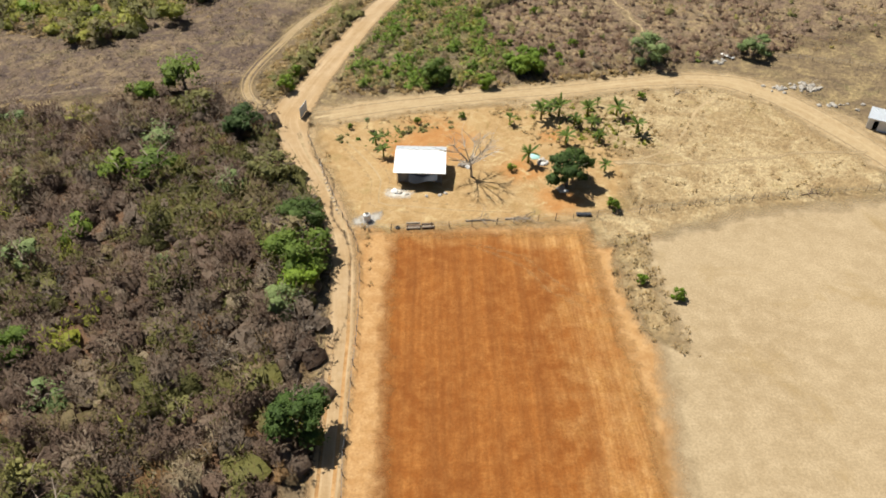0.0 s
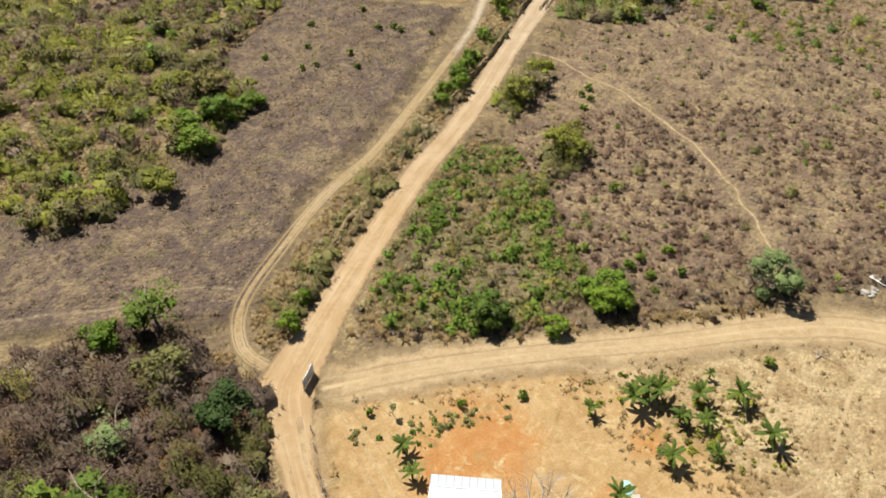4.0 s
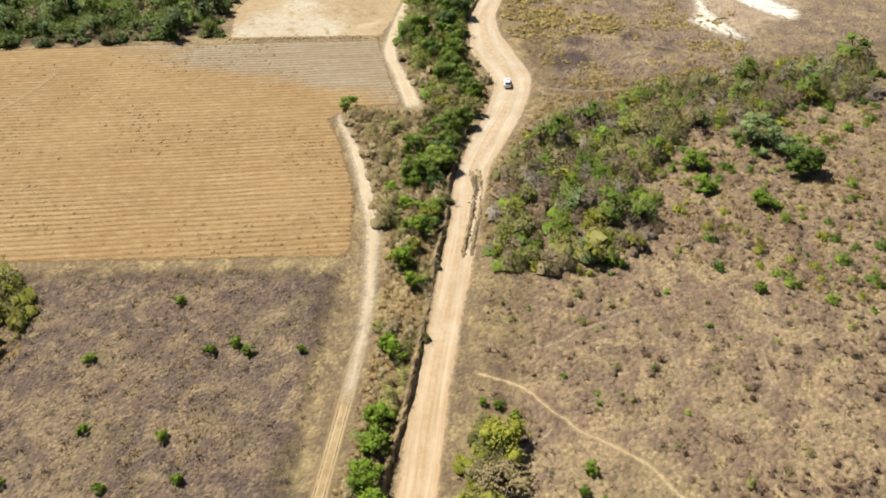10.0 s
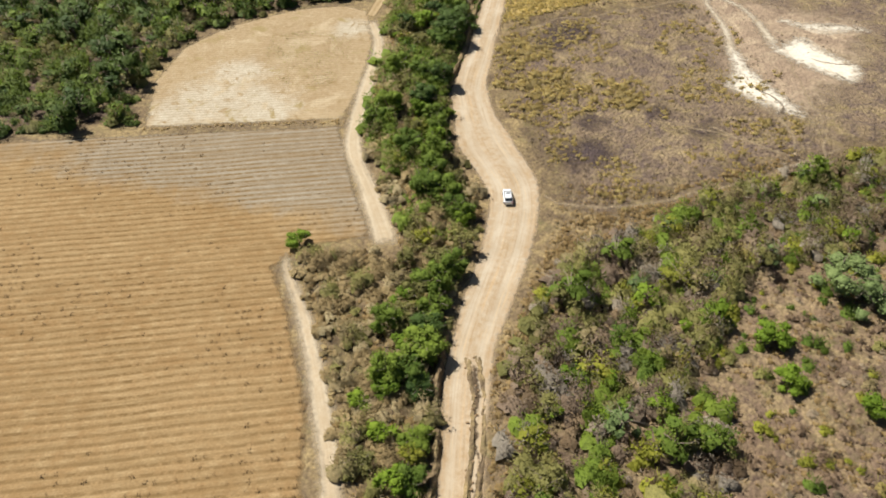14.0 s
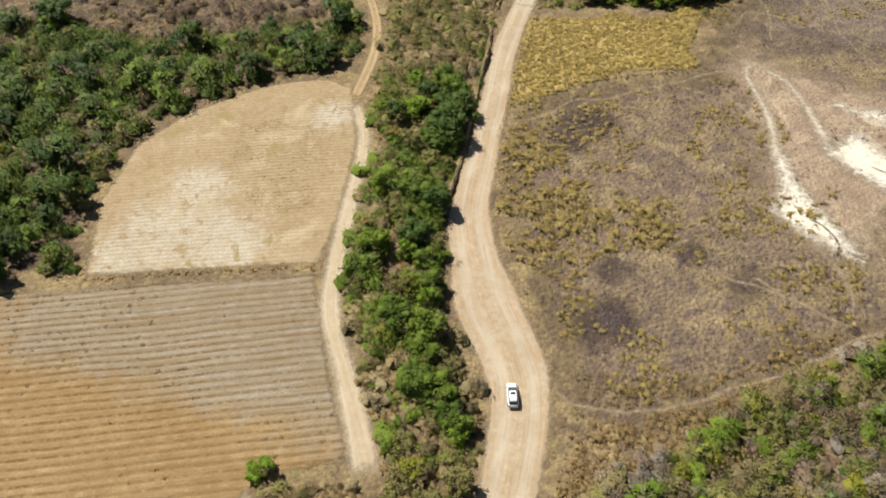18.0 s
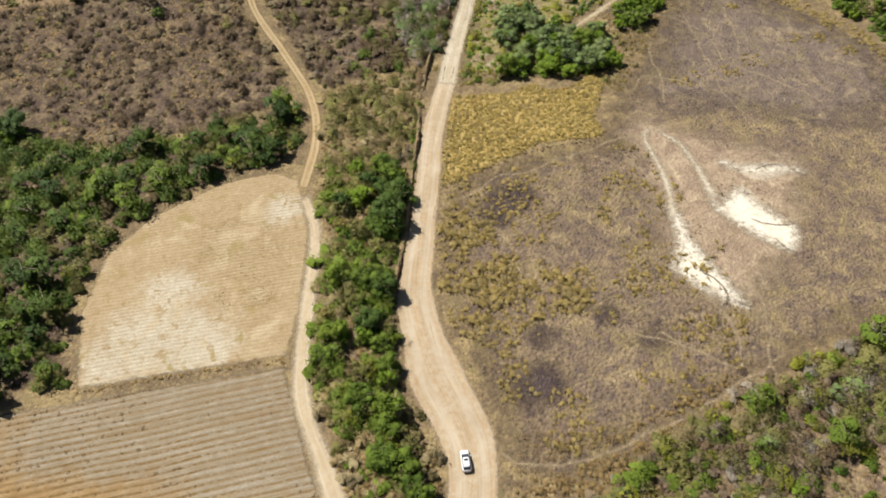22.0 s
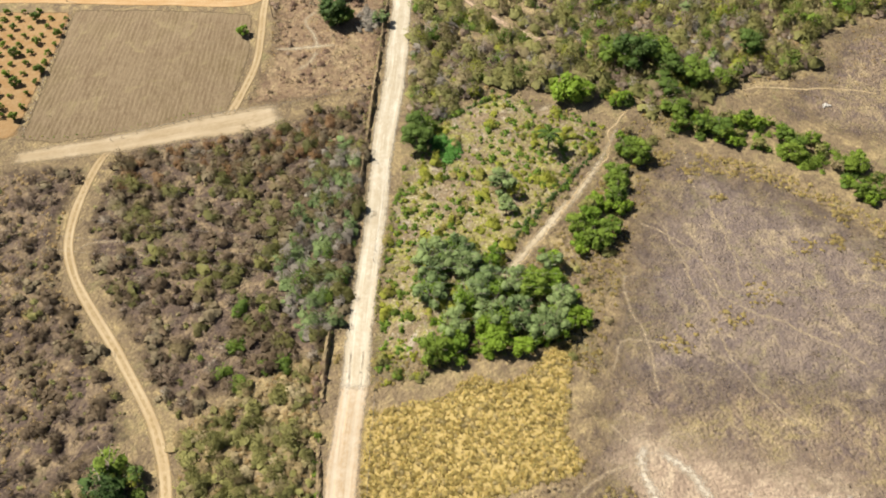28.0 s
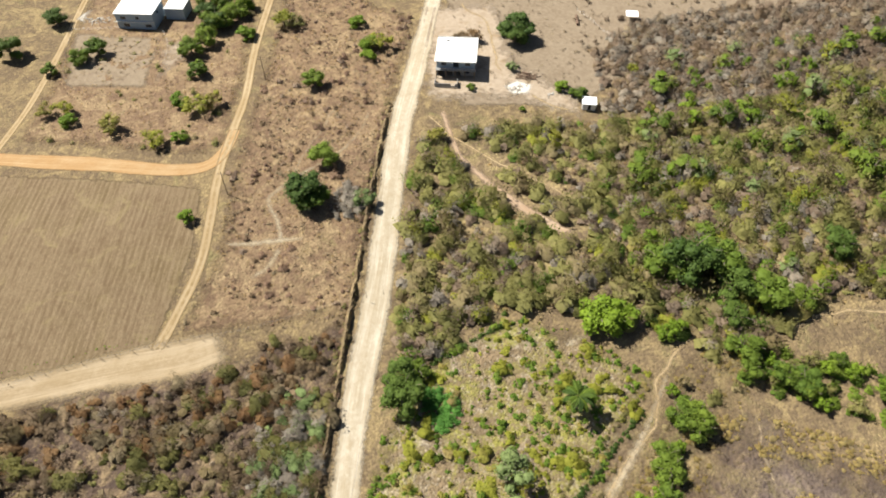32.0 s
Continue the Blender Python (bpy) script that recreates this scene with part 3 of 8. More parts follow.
def mesh_of(name, verts, faces, mat, attrs=None, smooth_faces=False, normals=None):
    me = bpy.data.meshes.new(name)
    verts = np.asarray(verts, np.float32)
    faces = np.asarray(faces, np.int32)
    k = faces.shape[1]
    me.vertices.add(len(verts))
    me.vertices.foreach_set("co", verts.ravel())
    me.loops.add(faces.size)
    me.loops.foreach_set("vertex_index", faces.ravel())
    me.polygons.add(len(faces))
    me.polygons.foreach_set("loop_start", np.arange(0, faces.size, k, dtype=np.int32))
    me.polygons.foreach_set("use_smooth", np.full(len(faces), smooth_faces))
    for key, vals in (attrs or {}).items():
        me.attributes.new(key, "FLOAT", "POINT").data.foreach_set("value", np.asarray(vals, np.float32))
    me.update()
    if normals is not None:
        me.attributes.new("custom_normal", "FLOAT_VECTOR", "POINT").data.foreach_set("vector", np.asarray(normals, np.float32).ravel())
    if mat:
        me.materials.append(mat)
    return me


def near_line(xy, line, reach):
    """The distance from a line, worked out only for points within reach of it."""
    best = np.full(len(xy), 1e9)
    for a, b in zip(line, line[1:]):
        a, b = np.array(a, float), np.array(b, float)
        lo, hi = np.minimum(a, b) - reach, np.maximum(a, b) + reach
        k = np.flatnonzero((xy[:, 0] > lo[0]) & (xy[:, 0] < hi[0]) & (xy[:, 1] > lo[1]) & (xy[:, 1] < hi[1]))
        if len(k):
            best[k] = np.minimum(best[k], to_line(xy[k], [a, b]))
    return best


ROUGH, FLAT, BARE = [], [], []


def rise(xy):
    """How high the mat of weeds and litter stands over the soil; nothing on roads, paths and bare clay."""
    xy = np.asarray(xy, float)
    tall = np.zeros(len(xy))
    for poly, amount in ROUGH:
        p = np.array(poly, float)
        k = np.flatnonzero(((xy > p.min(0)) & (xy < p.max(0))).all(1))
        if len(k):
            tall[k] = np.maximum(tall[k], amount * np.clip(depth_in(xy[k], poly) / 2.5, 0, 1))
    k = np.flatnonzero(tall > 0)
    for line, w in FLAT:
        tall[k] *= np.clip((near_line(xy[k], line, w + 3) - w) / 1.5, 0, 1)
    for poly in BARE:
        tall[k] *= np.clip(-depth_in(xy[k], poly) / 2.0 - 0.5, 0, 1)
    n = 0.5 * lumps(xy, 2.9, 41) ** 1.5 + 0.35 * lumps(xy, 1.35, 42) + 0.25 * lumps(xy, 0.8, 43)
    return tall * np.clip(n - 0.12, 0, 1) * (0.45 + 0.9 * lumps(xy, 11.0, 44))


def sheet(name, poly, mat, z, label, step=2.0, turn=0.0, furrow=None, category="ground", blend=None, reach=1.5, rough=False):
    """A piece of land with an outline; furrow: (gap, depth) of ridges that run along turn; blend: where the soil changes, 0 to 1."""
    c, s = math.cos(radians(turn)), math.sin(radians(turn))
    p = np.array(poly, float)
    uv = np.c_[p[:, 0] * c + p[:, 1] * s, -p[:, 0] * s + p[:, 1] * c]
    lo, hi = uv.min(0) - reach, uv.max(0) + reach
    dv = furrow[0] / 6 if furrow else step
    if rough:
        step = dv = 1.0
        lo = np.floor(lo / step) * step
    us, vs = np.arange(lo[0], hi[0] + step, step), np.arange(lo[1], hi[1] + dv, dv)
    U, V = np.meshgrid(us, vs, indexing="ij")
    xy = np.c_[U.ravel() * c - V.ravel() * s, U.ravel() * s + V.ravel() * c]
    e = depth_in(xy, poly)
    h, ridge = np.full(len(xy), z), np.zeros(len(xy))
    if furrow:
        wob = 0.5 * lumps(xy, 12.0, 3) + 0.25 * lumps(xy, 3.0, 8)
        ridge = 0.5 + 0.5 * np.sin(2 * math.pi * (V.ravel() + wob) / furrow[0])
        h = h + furrow[1] * np.clip(e / 2, 0, 1) * ridge * (0.45 + 0.55 * lumps(xy, 4.0, 5))
    if rough:
        at = e > -reach - step
        h[at] += rise(xy[at])
    n, k = len(us), len(vs)
    i = (np.arange(n - 1)[:, None] * k + np.arange(k - 1)[None]).ravel()
    q = np.c_[i, i + k, i + k + 1, i + 1]
    q = q[(e[q] > -reach).any(1)]
    if rough:
        q = q[depth_in(xy[q[:, 0]], LAND) > -14]
    used, back = np.unique(q, return_inverse=True)
    attrs = {"edge": e[used], "furrow": 1 - ridge[used], "blend": blend(xy)[used] if blend else np.zeros(len(used))}
    me = mesh_of(name, np.c_[xy, h][used], back.reshape(-1, 4), mat, attrs, True)
    return tagged(new(name, me), label, category, "", "structure")


def strip(name, line, width, mat, z, label, category="road", rut=0.05, spill=1.0):
    """A road or track along a line; the wheel ruts lie a little lower."""
    pts = smooth(line)
    if isinstance(width, (list, tuple)):
        w = smooth([(v, 0) for v in width])[:, 0]
        w = np.interp(np.linspace(0, 1, len(pts)), np.linspace(0, 1, len(w)), w)
        keys = np.r_[0, np.cumsum(np.hypot(*np.diff(np.array(line, float), axis=0).T))]
        at = np.r_[0, np.cumsum(np.hypot(*np.diff(pts, axis=0).T))]
        w = np.interp(at / at[-1], keys / keys[-1], width)
    else:
        w = np.full(len(pts), width)
    w = w * (0.92 + 0.16 * lumps(pts, 6.0, 9))
    d = np.gradient(pts, axis=0)
    d /= np.hypot(*d.T)[:, None]
    side = np.c_[d[:, 1], -d[:, 0]]
    if np.max(w) < 1.6:
        pts = pts + side * (2.4 * (lumps(pts, 9.0, 21) - 0.5) + 1.6 * (lumps(pts, 3.8, 22) - 0.5))[:, None]
    k = 15
    a = np.linspace(-1, 1, k)
    half = w[:, None] / 2 + spill
    off = a[None] * half
    xy = pts[:, None] + side[:, None] * off[..., None]
    along = np.r_[0, np.cumsum(np.hypot(*np.diff(pts, axis=0).T))]
    edge = np.minimum(np.minimum(w[:, None] / 2 - np.abs(off), 9), (np.minimum(along, along[-1] - along) * 0.6 - 0.6)[:, None])
    across = off / (w[:, None] / 2)
    h = z + rut * (np.cos(across * 7.5) * 0.5 - 0.5) * (np.abs(across) < 1)
    blend = np.clip((xy[..., 1] - 150) / 130, 0, 1)
    n = len(pts)
    i = (np.arange(n - 1)[:, None] * k + np.arange(k - 1)[None]).ravel()
    q = np.c_[i, i + 1, i + k + 1, i + k]
    me = mesh_of(name, np.c_[xy.reshape(-1, 2), h.ravel()], q, mat, {"edge": edge.ravel(), "across": across.ravel(), "blend": blend.ravel(), "off": off.ravel(), "along": np.repeat(along, k)}, True)
    return tagged(new(name, me), label, category, "", "structure")


# ---- the land ----
far = 2600.0
edges = [300 - far] + list(range(414, 604, 2)) + [300 + far]
ground = new("ground", mesh_of("ground", [(x, y, 0) for y in edges for x in (-far, far)], [(2 * i, 2 * i + 1, 2 * i + 3, 2 * i + 2) for i in range(len(edges) - 1)], M_GROUND))
tagged(ground, "dry brown open ground with sparse withered grass", "ground", "", "structure")

FOREST = [(-130, 10), (-18, 10), (-15, 40), (-15.5, 76), (-20, 87), (-28, 103), (-34, 113), (-42, 121), (-56, 124), (-72, 114), (-130, 110)]
WEST_MEADOW = [(-34, 130), (-41, 122), (-58, 120), (-130, 108), (-160, 160), (-160, 256), (-111, 259), (-68, 255), (-9, 247), (-19, 199), (-27, 172), (-34, 155)]
WEST_WOODS = [(-160, 150), (-100, 150), (-74, 142), (-62, 157), (-56, 172), (-53, 190), (-62, 200), (-66, 214), (-60, 235), (-64, 253), (-111, 258), (-160, 258)]
GREEN_PLOT = [(-21, 125), (-16, 152), (-6, 180), (2, 178), (8, 166), (13, 148), (16, 134), (2, 125)]
EAST_SCRUB = [(-18, 123), (2, 125), (24, 129), (40, 133), (52, 137), (80, 142), (120, 160), (140, 240), (115, 306), (96, 306), (78, 302), (56, 295), (42, 292), (34, 283), (24, 266), (18, 250), (9, 221), (4, 200), (-3, 183), (-13, 150)]
EAST_WOODS = [(21, 260), (31, 280), (40, 291), (56, 296), (78, 303), (96, 308), (135, 312), (122, 288), (98, 288), (86, 280), (76, 284), (66, 278), (58, 271), (52, 262), (50, 250), (44, 243), (34, 238), (22, 240), (15, 246)]
EAST_THIN = [(58, 270), (76, 282), (96, 286), (120, 287), (116, 240), (92, 212), (66, 228), (50, 240), (51, 252)]
TUFTED = [(42, 318), (56, 300), (96, 310), (110, 330), (112, 378), (100, 388), (80, 389), (56, 384), (46, 367), (41, 345)]
MEADOW = [(40, 300), (56, 296), (96, 306), (150, 310), (205, 372), (206, 407), (196, 434), (177, 459), (160, 455), (133, 424), (114, 406), (100, 388), (80, 389), (56, 384), (46, 367), (41, 345), (43, 318)]
GREY_MEADOW = [(116, 404), (133, 422), (150, 440), (177, 457), (192, 438), (206, 407), (203, 378), (180, 366), (158, 372), (140, 384), (122, 394)]
YELLOW = [(66.6, 419), (76, 417.5), (85, 415), (91.6, 417.8), (96, 413), (102.5, 412.4), (108, 415), (113, 418), (118, 416.5), (114, 412), (109, 405), (103.2, 397), (103.3, 391.5), (102, 387.7), (92, 390), (84, 390.8), (75, 388), (65, 385.4), (55.6, 383), (51.6, 381.5), (58, 398)]
HEDGE = [(-1, 250), (-4, 275), (-6, 301), (6, 300), (11.5, 302), (10, 318), (9.5, 335), (14, 354), (21, 376), (21, 392), (28, 413), (31, 431), (50, 436), (64, 434), (56, 416), (45, 391), (36, 366), (29, 345), (27, 327), (29, 308), (21, 290), (14, 278), (11, 264), (6, 248)]
ORANGE = [(-150, 258), (-111, 261), (-68, 257), (-8, 249), (-6, 268), (-8, 288), (-10, 299), (-4, 303), (8, 303), (6, 316), (5, 341), (-33, 345), (-60, 348), (-150, 354)]
ROUND = [(-37, 368), (-31, 385), (-20, 395), (-2, 402), (12, 402), (18, 397), (17, 377), (11, 355), (6, 343), (-37, 348)]
GREEN_WOODS = [(-130, 352), (-60, 351), (-40, 350), (-39, 369), (-33, 387), (-21, 398), (-3, 405), (15, 405), (21, 414), (24, 430), (8, 428), (-12, 425), (-30, 423), (-60, 440), (-130, 460)]
DRY_SCRUB = [(-130, 440), (-60, 438), (-28, 424), (4, 427), (23, 435), (19, 455), (11.5, 483), (13, 502), (22, 521), (0, 530), (-60, 545), (-130, 560)]
MID_SCRUB = [(31, 434), (50, 437), (64, 436), (70, 440), (84, 468), (98, 497), (108, 516), (80, 517), (40, 525), (30, 521), (20, 500), (19, 484), (26, 456)]
PLOT = [(86, 456), (98, 476), (113, 496), (141, 502), (156, 490), (164, 472), (140, 456), (113, 441), (88, 420), (70, 424), (78, 442)]
NE_WOODS = [(117, 510), (137, 551), (147, 571), (160, 573), (177, 567), (199, 557), (225, 548), (252, 545), (285, 545), (312, 535), (345, 520), (345, 470), (262, 486), (236, 470), (206, 472), (188, 466), (172, 484), (158, 497), (140, 503), (114, 498)]
NE_HEDGE = [(180, 464), (193, 450), (205, 433), (211, 412), (207, 385), (230, 375), (226, 410), (216, 440), (206, 458), (194, 470)]
FALLOW = [(4, 541), (14, 535), (41, 530), (64, 528), (77, 553), (84, 577), (76, 582.5), (57, 593.5), (41, 601.5), (26, 609.5), (20, 590)]
ORCHARD = [(-40, 560), (3, 542), (12, 570), (20, 590), (25, 608), (0, 621), (-40, 638)]
DRY_LOT = [(68, 527), (80, 524), (109, 517), (120, 540), (141, 580), (172, 636), (140, 690), (120, 640), (106, 610), (93, 580), (82, 550)]
NORTH_LOT = [(36, 620), (60, 606), (84, 592), (94, 592), (110, 632), (122, 668), (132, 700), (70, 712), (57, 680), (44, 640)]
RED = [(-8, 81.2), (23, 82.2), (23.5, 70), (24.5, 60), (25.5, 50), (25, 36), (24, 10), (-6.5, 10), (-7, 38), (-8, 59)]
PALE = [(24, 79), (33, 82), (46, 87), (72, 91.5), (120, 98), (120, 5), (22, 5), (24, 40), (26, 56)]
WEEDS = [(24.5, 80), (31, 81), (31, 72), (31.5, 64), (33, 56.5), (26, 59), (24, 69)]
YARD = [(-24, 112), (-9, 117), (8, 121), (20, 118), (34, 102), (30, 86), (19, 82), (-8, 80), (-14, 82), (-17, 90), (-22, 102)]
STRAW = [(20, 121), (40, 127), (54, 129), (62, 126), (69, 117), (76, 102), (76, 92), (46, 88), (31, 86), (28, 96)]

# the stretch of land that is planted
LAND = [(-52, 26), (-114, 170), (-140, 200), (-160, 336), (-94, 430), (-88, 476), (-72, 545), (-28, 594), (-4, 642), (12, 684), (28, 722), (350, 580), (302, 488), (270, 432), (194, 364), (144, 316), (115, 278), (115, 170), (54, 26)]


def spots(*rounds):
    """A blend that is high in some soft round places (x, y, radius)."""
    return lambda xy: np.max([np.exp(-((xy[:, 0] - x) ** 2 + (xy[:, 1] - y) ** 2) / r ** 2) for x, y, r in rounds], axis=0)


ROUGH += [(WEST_MEADOW, 0.7), (FOREST, 0.5), (EAST_SCRUB, 0.6), (NE_WOODS, 0.7), (DRY_SCRUB, 0.75), (MID_SCRUB, 0.75), (GREEN_WOODS, 0.6), (HEDGE, 0.5), (DRY_LOT, 0.35), (NORTH_LOT, 0.25), (MEADOW, 0.45), (GREY_MEADOW, 0.7), (PLOT, 0.4), (GREEN_PLOT, 0.4), (YELLOW, 0.22), (WEST_WOODS, 0.4)]
CLEAR = [(smooth(ROAD), 3.6), (smooth(ROAD_N), 3.9), (smooth(TRACK_S), 2.0), (smooth(TRACK_N), 2.2), (smooth(SAND), 7.4), (smooth(TRACK_F), 2.2), (smooth(TRACK_X), 3.2), (smooth(TRACK_Y), 2.0), (smooth(YARD_TRACK), 2.8)]
WOOD_PATH = [(160, 583), (159, 578), (157, 568), (156, 559), (159, 544), (163, 532), (167, 523), (171, 518)]
LOT_TRAILS = [([(84, 553.5), (91, 550.5), (98, 548.5), (106, 546)], [1.6, 2.2, 2.6, 1.6]), ([(99, 547), (100, 556), (100, 565), (108, 570), (116, 573), (124, 576), (133, 583), (140, 593)], [1.8, 2.0, 1.6, 1.4, 1.3, 1.2, 1.0, 0.8]), ([(88, 538), (94, 541), (99, 547)], [1.4, 2.2, 1.8])]
CLEAR += [(smooth(WOOD_PATH), 3.4)] + [(smooth(line), 1.2) for line, _ in LOT_TRAILS]
CLEAR += [(smooth(p), 2.2 if k in STRONG else 1.0) for k, p in enumerate(PATHS)]
SCARS = [  # line, widths
    ([(117.2, 386.5), (114.7, 386.6), (112.8, 384.5), (111.7, 380.4), (110.5, 371), (107.8, 362), (104.9, 355), (103.6, 351.5)], [0.8, 1.3, 1.4, 1.5, 1.6, 1.9, 2.4, 2.8]),
    ([(117.2, 386.5), (118.5, 383.7), (120.4, 379), (120.3, 371), (119.2, 364), (117.5, 355.6)], [0.8, 1.1, 1.2, 1.5, 2.0, 3.0]),
]
RILLS = [[(100.6, 338.5), (101.1, 335.4), (102.7, 333.5), (104.4, 329.1), (102.9, 326.5), (101.7, 323.2)], [(104.4, 329.1), (106.1, 326.2), (107.4, 325), (108.6, 324.1)], [(102.8, 331.1), (101.8, 330.4), (100.9, 329.8), (100.2, 329.1)],
         [(121.5, 348.6), (122.8, 346.3), (124.5, 344.6), (130, 342.8), (133.5, 343.1)], [(123.6, 341.8), (124.8, 338.8), (125.5, 336.2), (127.7, 334.4)], [(132.6, 364.1), (136.7, 363.5), (140.5, 362.8), (141.9, 360.5)], [(134.6, 364.1), (136, 364.5), (137.2, 365), (138.3, 365.3)]]
CLEAR += [(smooth(line), 0.5 * max(widths)) for line, widths in SCARS]
CLAY = [[(104.7, 355), (106.6, 354.1), (106.9, 352), (105.7, 346.5), (106, 341), (106.7, 334), (106.8, 326), (104.8, 325.5), (101.2, 329.2), (98.1, 334.4), (95.8, 339.6), (98.6, 343), (100.6, 346), (102.4, 351)],
        [(117.6, 357), (118.9, 355), (121.6, 356.3), (125.1, 358.2), (127.3, 357.5), (127.6, 352.6), (129.3, 348.5), (131.7, 342.8), (130.1, 339.5), (126.7, 336.4), (124.4, 336.7), (120.9, 341.5), (117.8, 347.9), (116, 353.8)],
        [(127.5, 369.5), (129.7, 369.5), (131.6, 366.5), (135.8, 365.5), (141.3, 363.8), (145, 361), (146.1, 358.5), (139.5, 359.8), (133.3, 360.5), (129.8, 364.4), (126.5, 367.6)]]
BARE += CLAY
FLAT += [(list(map(tuple, line[::2])), max(w * 0.8, 1.6)) for line, w in CLEAR]
FLAT += [(line, 0.5 * max(widths) + 1.8) for line, widths in SCARS]

WEST_BAND = [(36, 431), (64, 434), (70, 424), (80, 421), (90, 421), (111, 415), (116, 405), (135, 424), (152, 441), (178, 460), (196, 470), (190, 478), (172, 476), (164, 470), (140, 456), (113, 441), (92, 424), (78, 430), (70, 436)]
sheet("dry_meadow", WEST_MEADOW, M_WEST_MEADOW, 0.012, "greyish purple withered meadow beside the field track", 4, 0, None, reach=2.5, rough=True)
sheet("field_margin", [(-16, 5), (40, 5), (38, 60), (34, 84), (-14, 83), (-13, 70)], M_MARGIN, 0.012, "dusty orange-tan margin of the ploughed field", 3, 0, None, reach=2)
sheet("woods_floor", WEST_WOODS, M_SCRUB_FLOOR, 0.016, "straw-coloured grass between bushes", 4, 0, None, reach=3, rough=True)
sheet("forest_floor", FOREST, M_FOREST_FLOOR, 0.014, "reddish leaf-strewn soil under dry woodland", 4, 0, None, reach=2, rough=True)
sheet("scrub_floor", EAST_SCRUB, M_EAST_FLOOR, 0.010, "tan dry grass and bare soil under scrub", 4, 0, None, reach=5, rough=True)
sheet("scrub_floor", NE_WOODS, M_SCRUB_FLOOR, 0.010, "brown soil and litter under the thicket", 4, 0, None, reach=3, rough=True)
sheet("scrub_floor", DRY_SCRUB, M_DRY_FLOOR, 0.011, "brown soil under dry scrub", 4, 0, None, reach=3, rough=True)
sheet("bare_patch", [(-78, 502), (-42, 497), (-35, 508), (-44, 520), (-80, 526)], M_LOT, 0.013, "bare tan ground near the pylon", 3, 0, None, reach=4, rough=True)
sheet("scrub_floor", MID_SCRUB, M_DRY_FLOOR, 0.013, "brown soil under dry scrub between track and road", 4, 0, None, reach=3, rough=True)
sheet("scrub_floor", GREEN_WOODS, M_DRY_FLOOR, 0.012, "brown soil under the green thicket", 4, 0, None, reach=3, rough=True)
sheet("scrub_floor", HEDGE, M_SCRUB_FLOOR, 0.015, "brown soil under the hedge", 4, 0, None, reach=2, rough=True)
sheet("dry_lot", DRY_LOT, M_LOT, 0.012, "withered brown lot beside the gravel road", 4, 0, None, reach=3, rough=True)
sheet("dry_lot", NORTH_LOT, M_LOT, 0.013, "withered garden lots with bare patches", 4, 0, None, reach=3, rough=True)
sheet("dry_lot", [(165, 582), (200, 566), (240, 580), (345, 565), (345, 640), (200, 680), (186, 640)], M_GARDEN, 0.014, "bare trodden lot behind the house", 4, 0, None, reach=3)
sheet("dry_lot", [(210, 460), (230, 432), (330, 400), (345, 465), (262, 484), (236, 468)], M_MEADOW, 0.014, "withered brown meadow behind the hedge", 4, 0, None, reach=5)
sheet("meadow", MEADOW, M_MEADOW, 0.013, "withered brown meadow with dark weedy patches", 4, 0, None, reach=5, rough=True)
sheet("meadow_patch", GREY_MEADOW, M_GREY_MEADOW, 0.018, "grey withered part of the meadow", 3, 0, None, reach=5, rough=True)
sheet("weedy_ground", GREEN_PLOT, M_GREEN_FLOOR, 0.014, "weedy ground covered with green herbs", 3, 0, None, reach=2.5, rough=True)
sheet("weedy_ground", PLOT, M_PLOT, 0.015, "abandoned plot with pale litter and green weeds", 3, 0, None, reach=2.5, rough=True)
sheet("weedy_ground", WEST_BAND, M_SCRUB_FLOOR, 0.016, "strip of dry yellowish grass along the plot", 3, 0, None, reach=5, rough=True)
sheet("yellow_field", YELLOW, M_YELLOW, 0.022, "field of dry golden yellow grass", 2, 0, None, "field", rough=True)
sheet("pale_field", PALE, M_PALE, 0.016, "bare pale sandy field", 3, 0, None, "field", reach=2)
sheet("red_field", RED, M_RED, 0.026, "freshly ploughed rust-red field", 2.0, 91, (0.9, 0.025), "field", lambda xy: np.clip((xy[:, 0] - 8) / 18, 0, 1) * 0.85 + np.clip((xy[:, 1] - 76) / 6, 0, 0.5))
sheet("straw_ground", [(22, 76), (34, 79), (46, 85), (72, 89), (120, 95), (120, 106), (76, 99), (46, 94), (31, 92), (22, 87)], M_STRAW, 0.0145, "straw-coloured strip between fence and pale field", 2, 0, None)
sheet("weed_strip", WEEDS, M_STRAW, 0.085, "strip of dry weeds between two bare fields", 2, 0, None)
sheet("straw_ground", STRAW, M_STRAW, 0.017, "trodden straw-coloured grass by the yard", 3, 0, None)
sheet("field_margin", [(-27, 106), (-22, 117), (-8, 121), (24, 130), (54, 135), (68, 131), (82, 110), (92, 84), (70, 86), (20, 78), (-16, 78)], M_VERGE, 0.0112, "dusty orange-tan ground round the yard", 3, 0, None, reach=2)
sheet("yard", YARD, M_YARD, 0.020, "bare orange trodden yard round the hut", 2, 0, None, "yard", spots((-1, 106, 8), (-6, 103, 5), (14, 97, 4), (19, 89, 4), (20, 108, 2.5)))
sheet("stubble_field", ORANGE, M_ORANGE, 0.020, "orange stubble field with long straight furrows and a grey-tan end", 3.0, -3.5, (1.45, 0.075), "field", lambda xy: np.clip((xy[:, 1] - 294 + 0.74 * xy[:, 0]) / 20 + 0.9 * (lumps(xy * [0.35, 1.0], 12.0, 7) - 0.5), 0, 1))
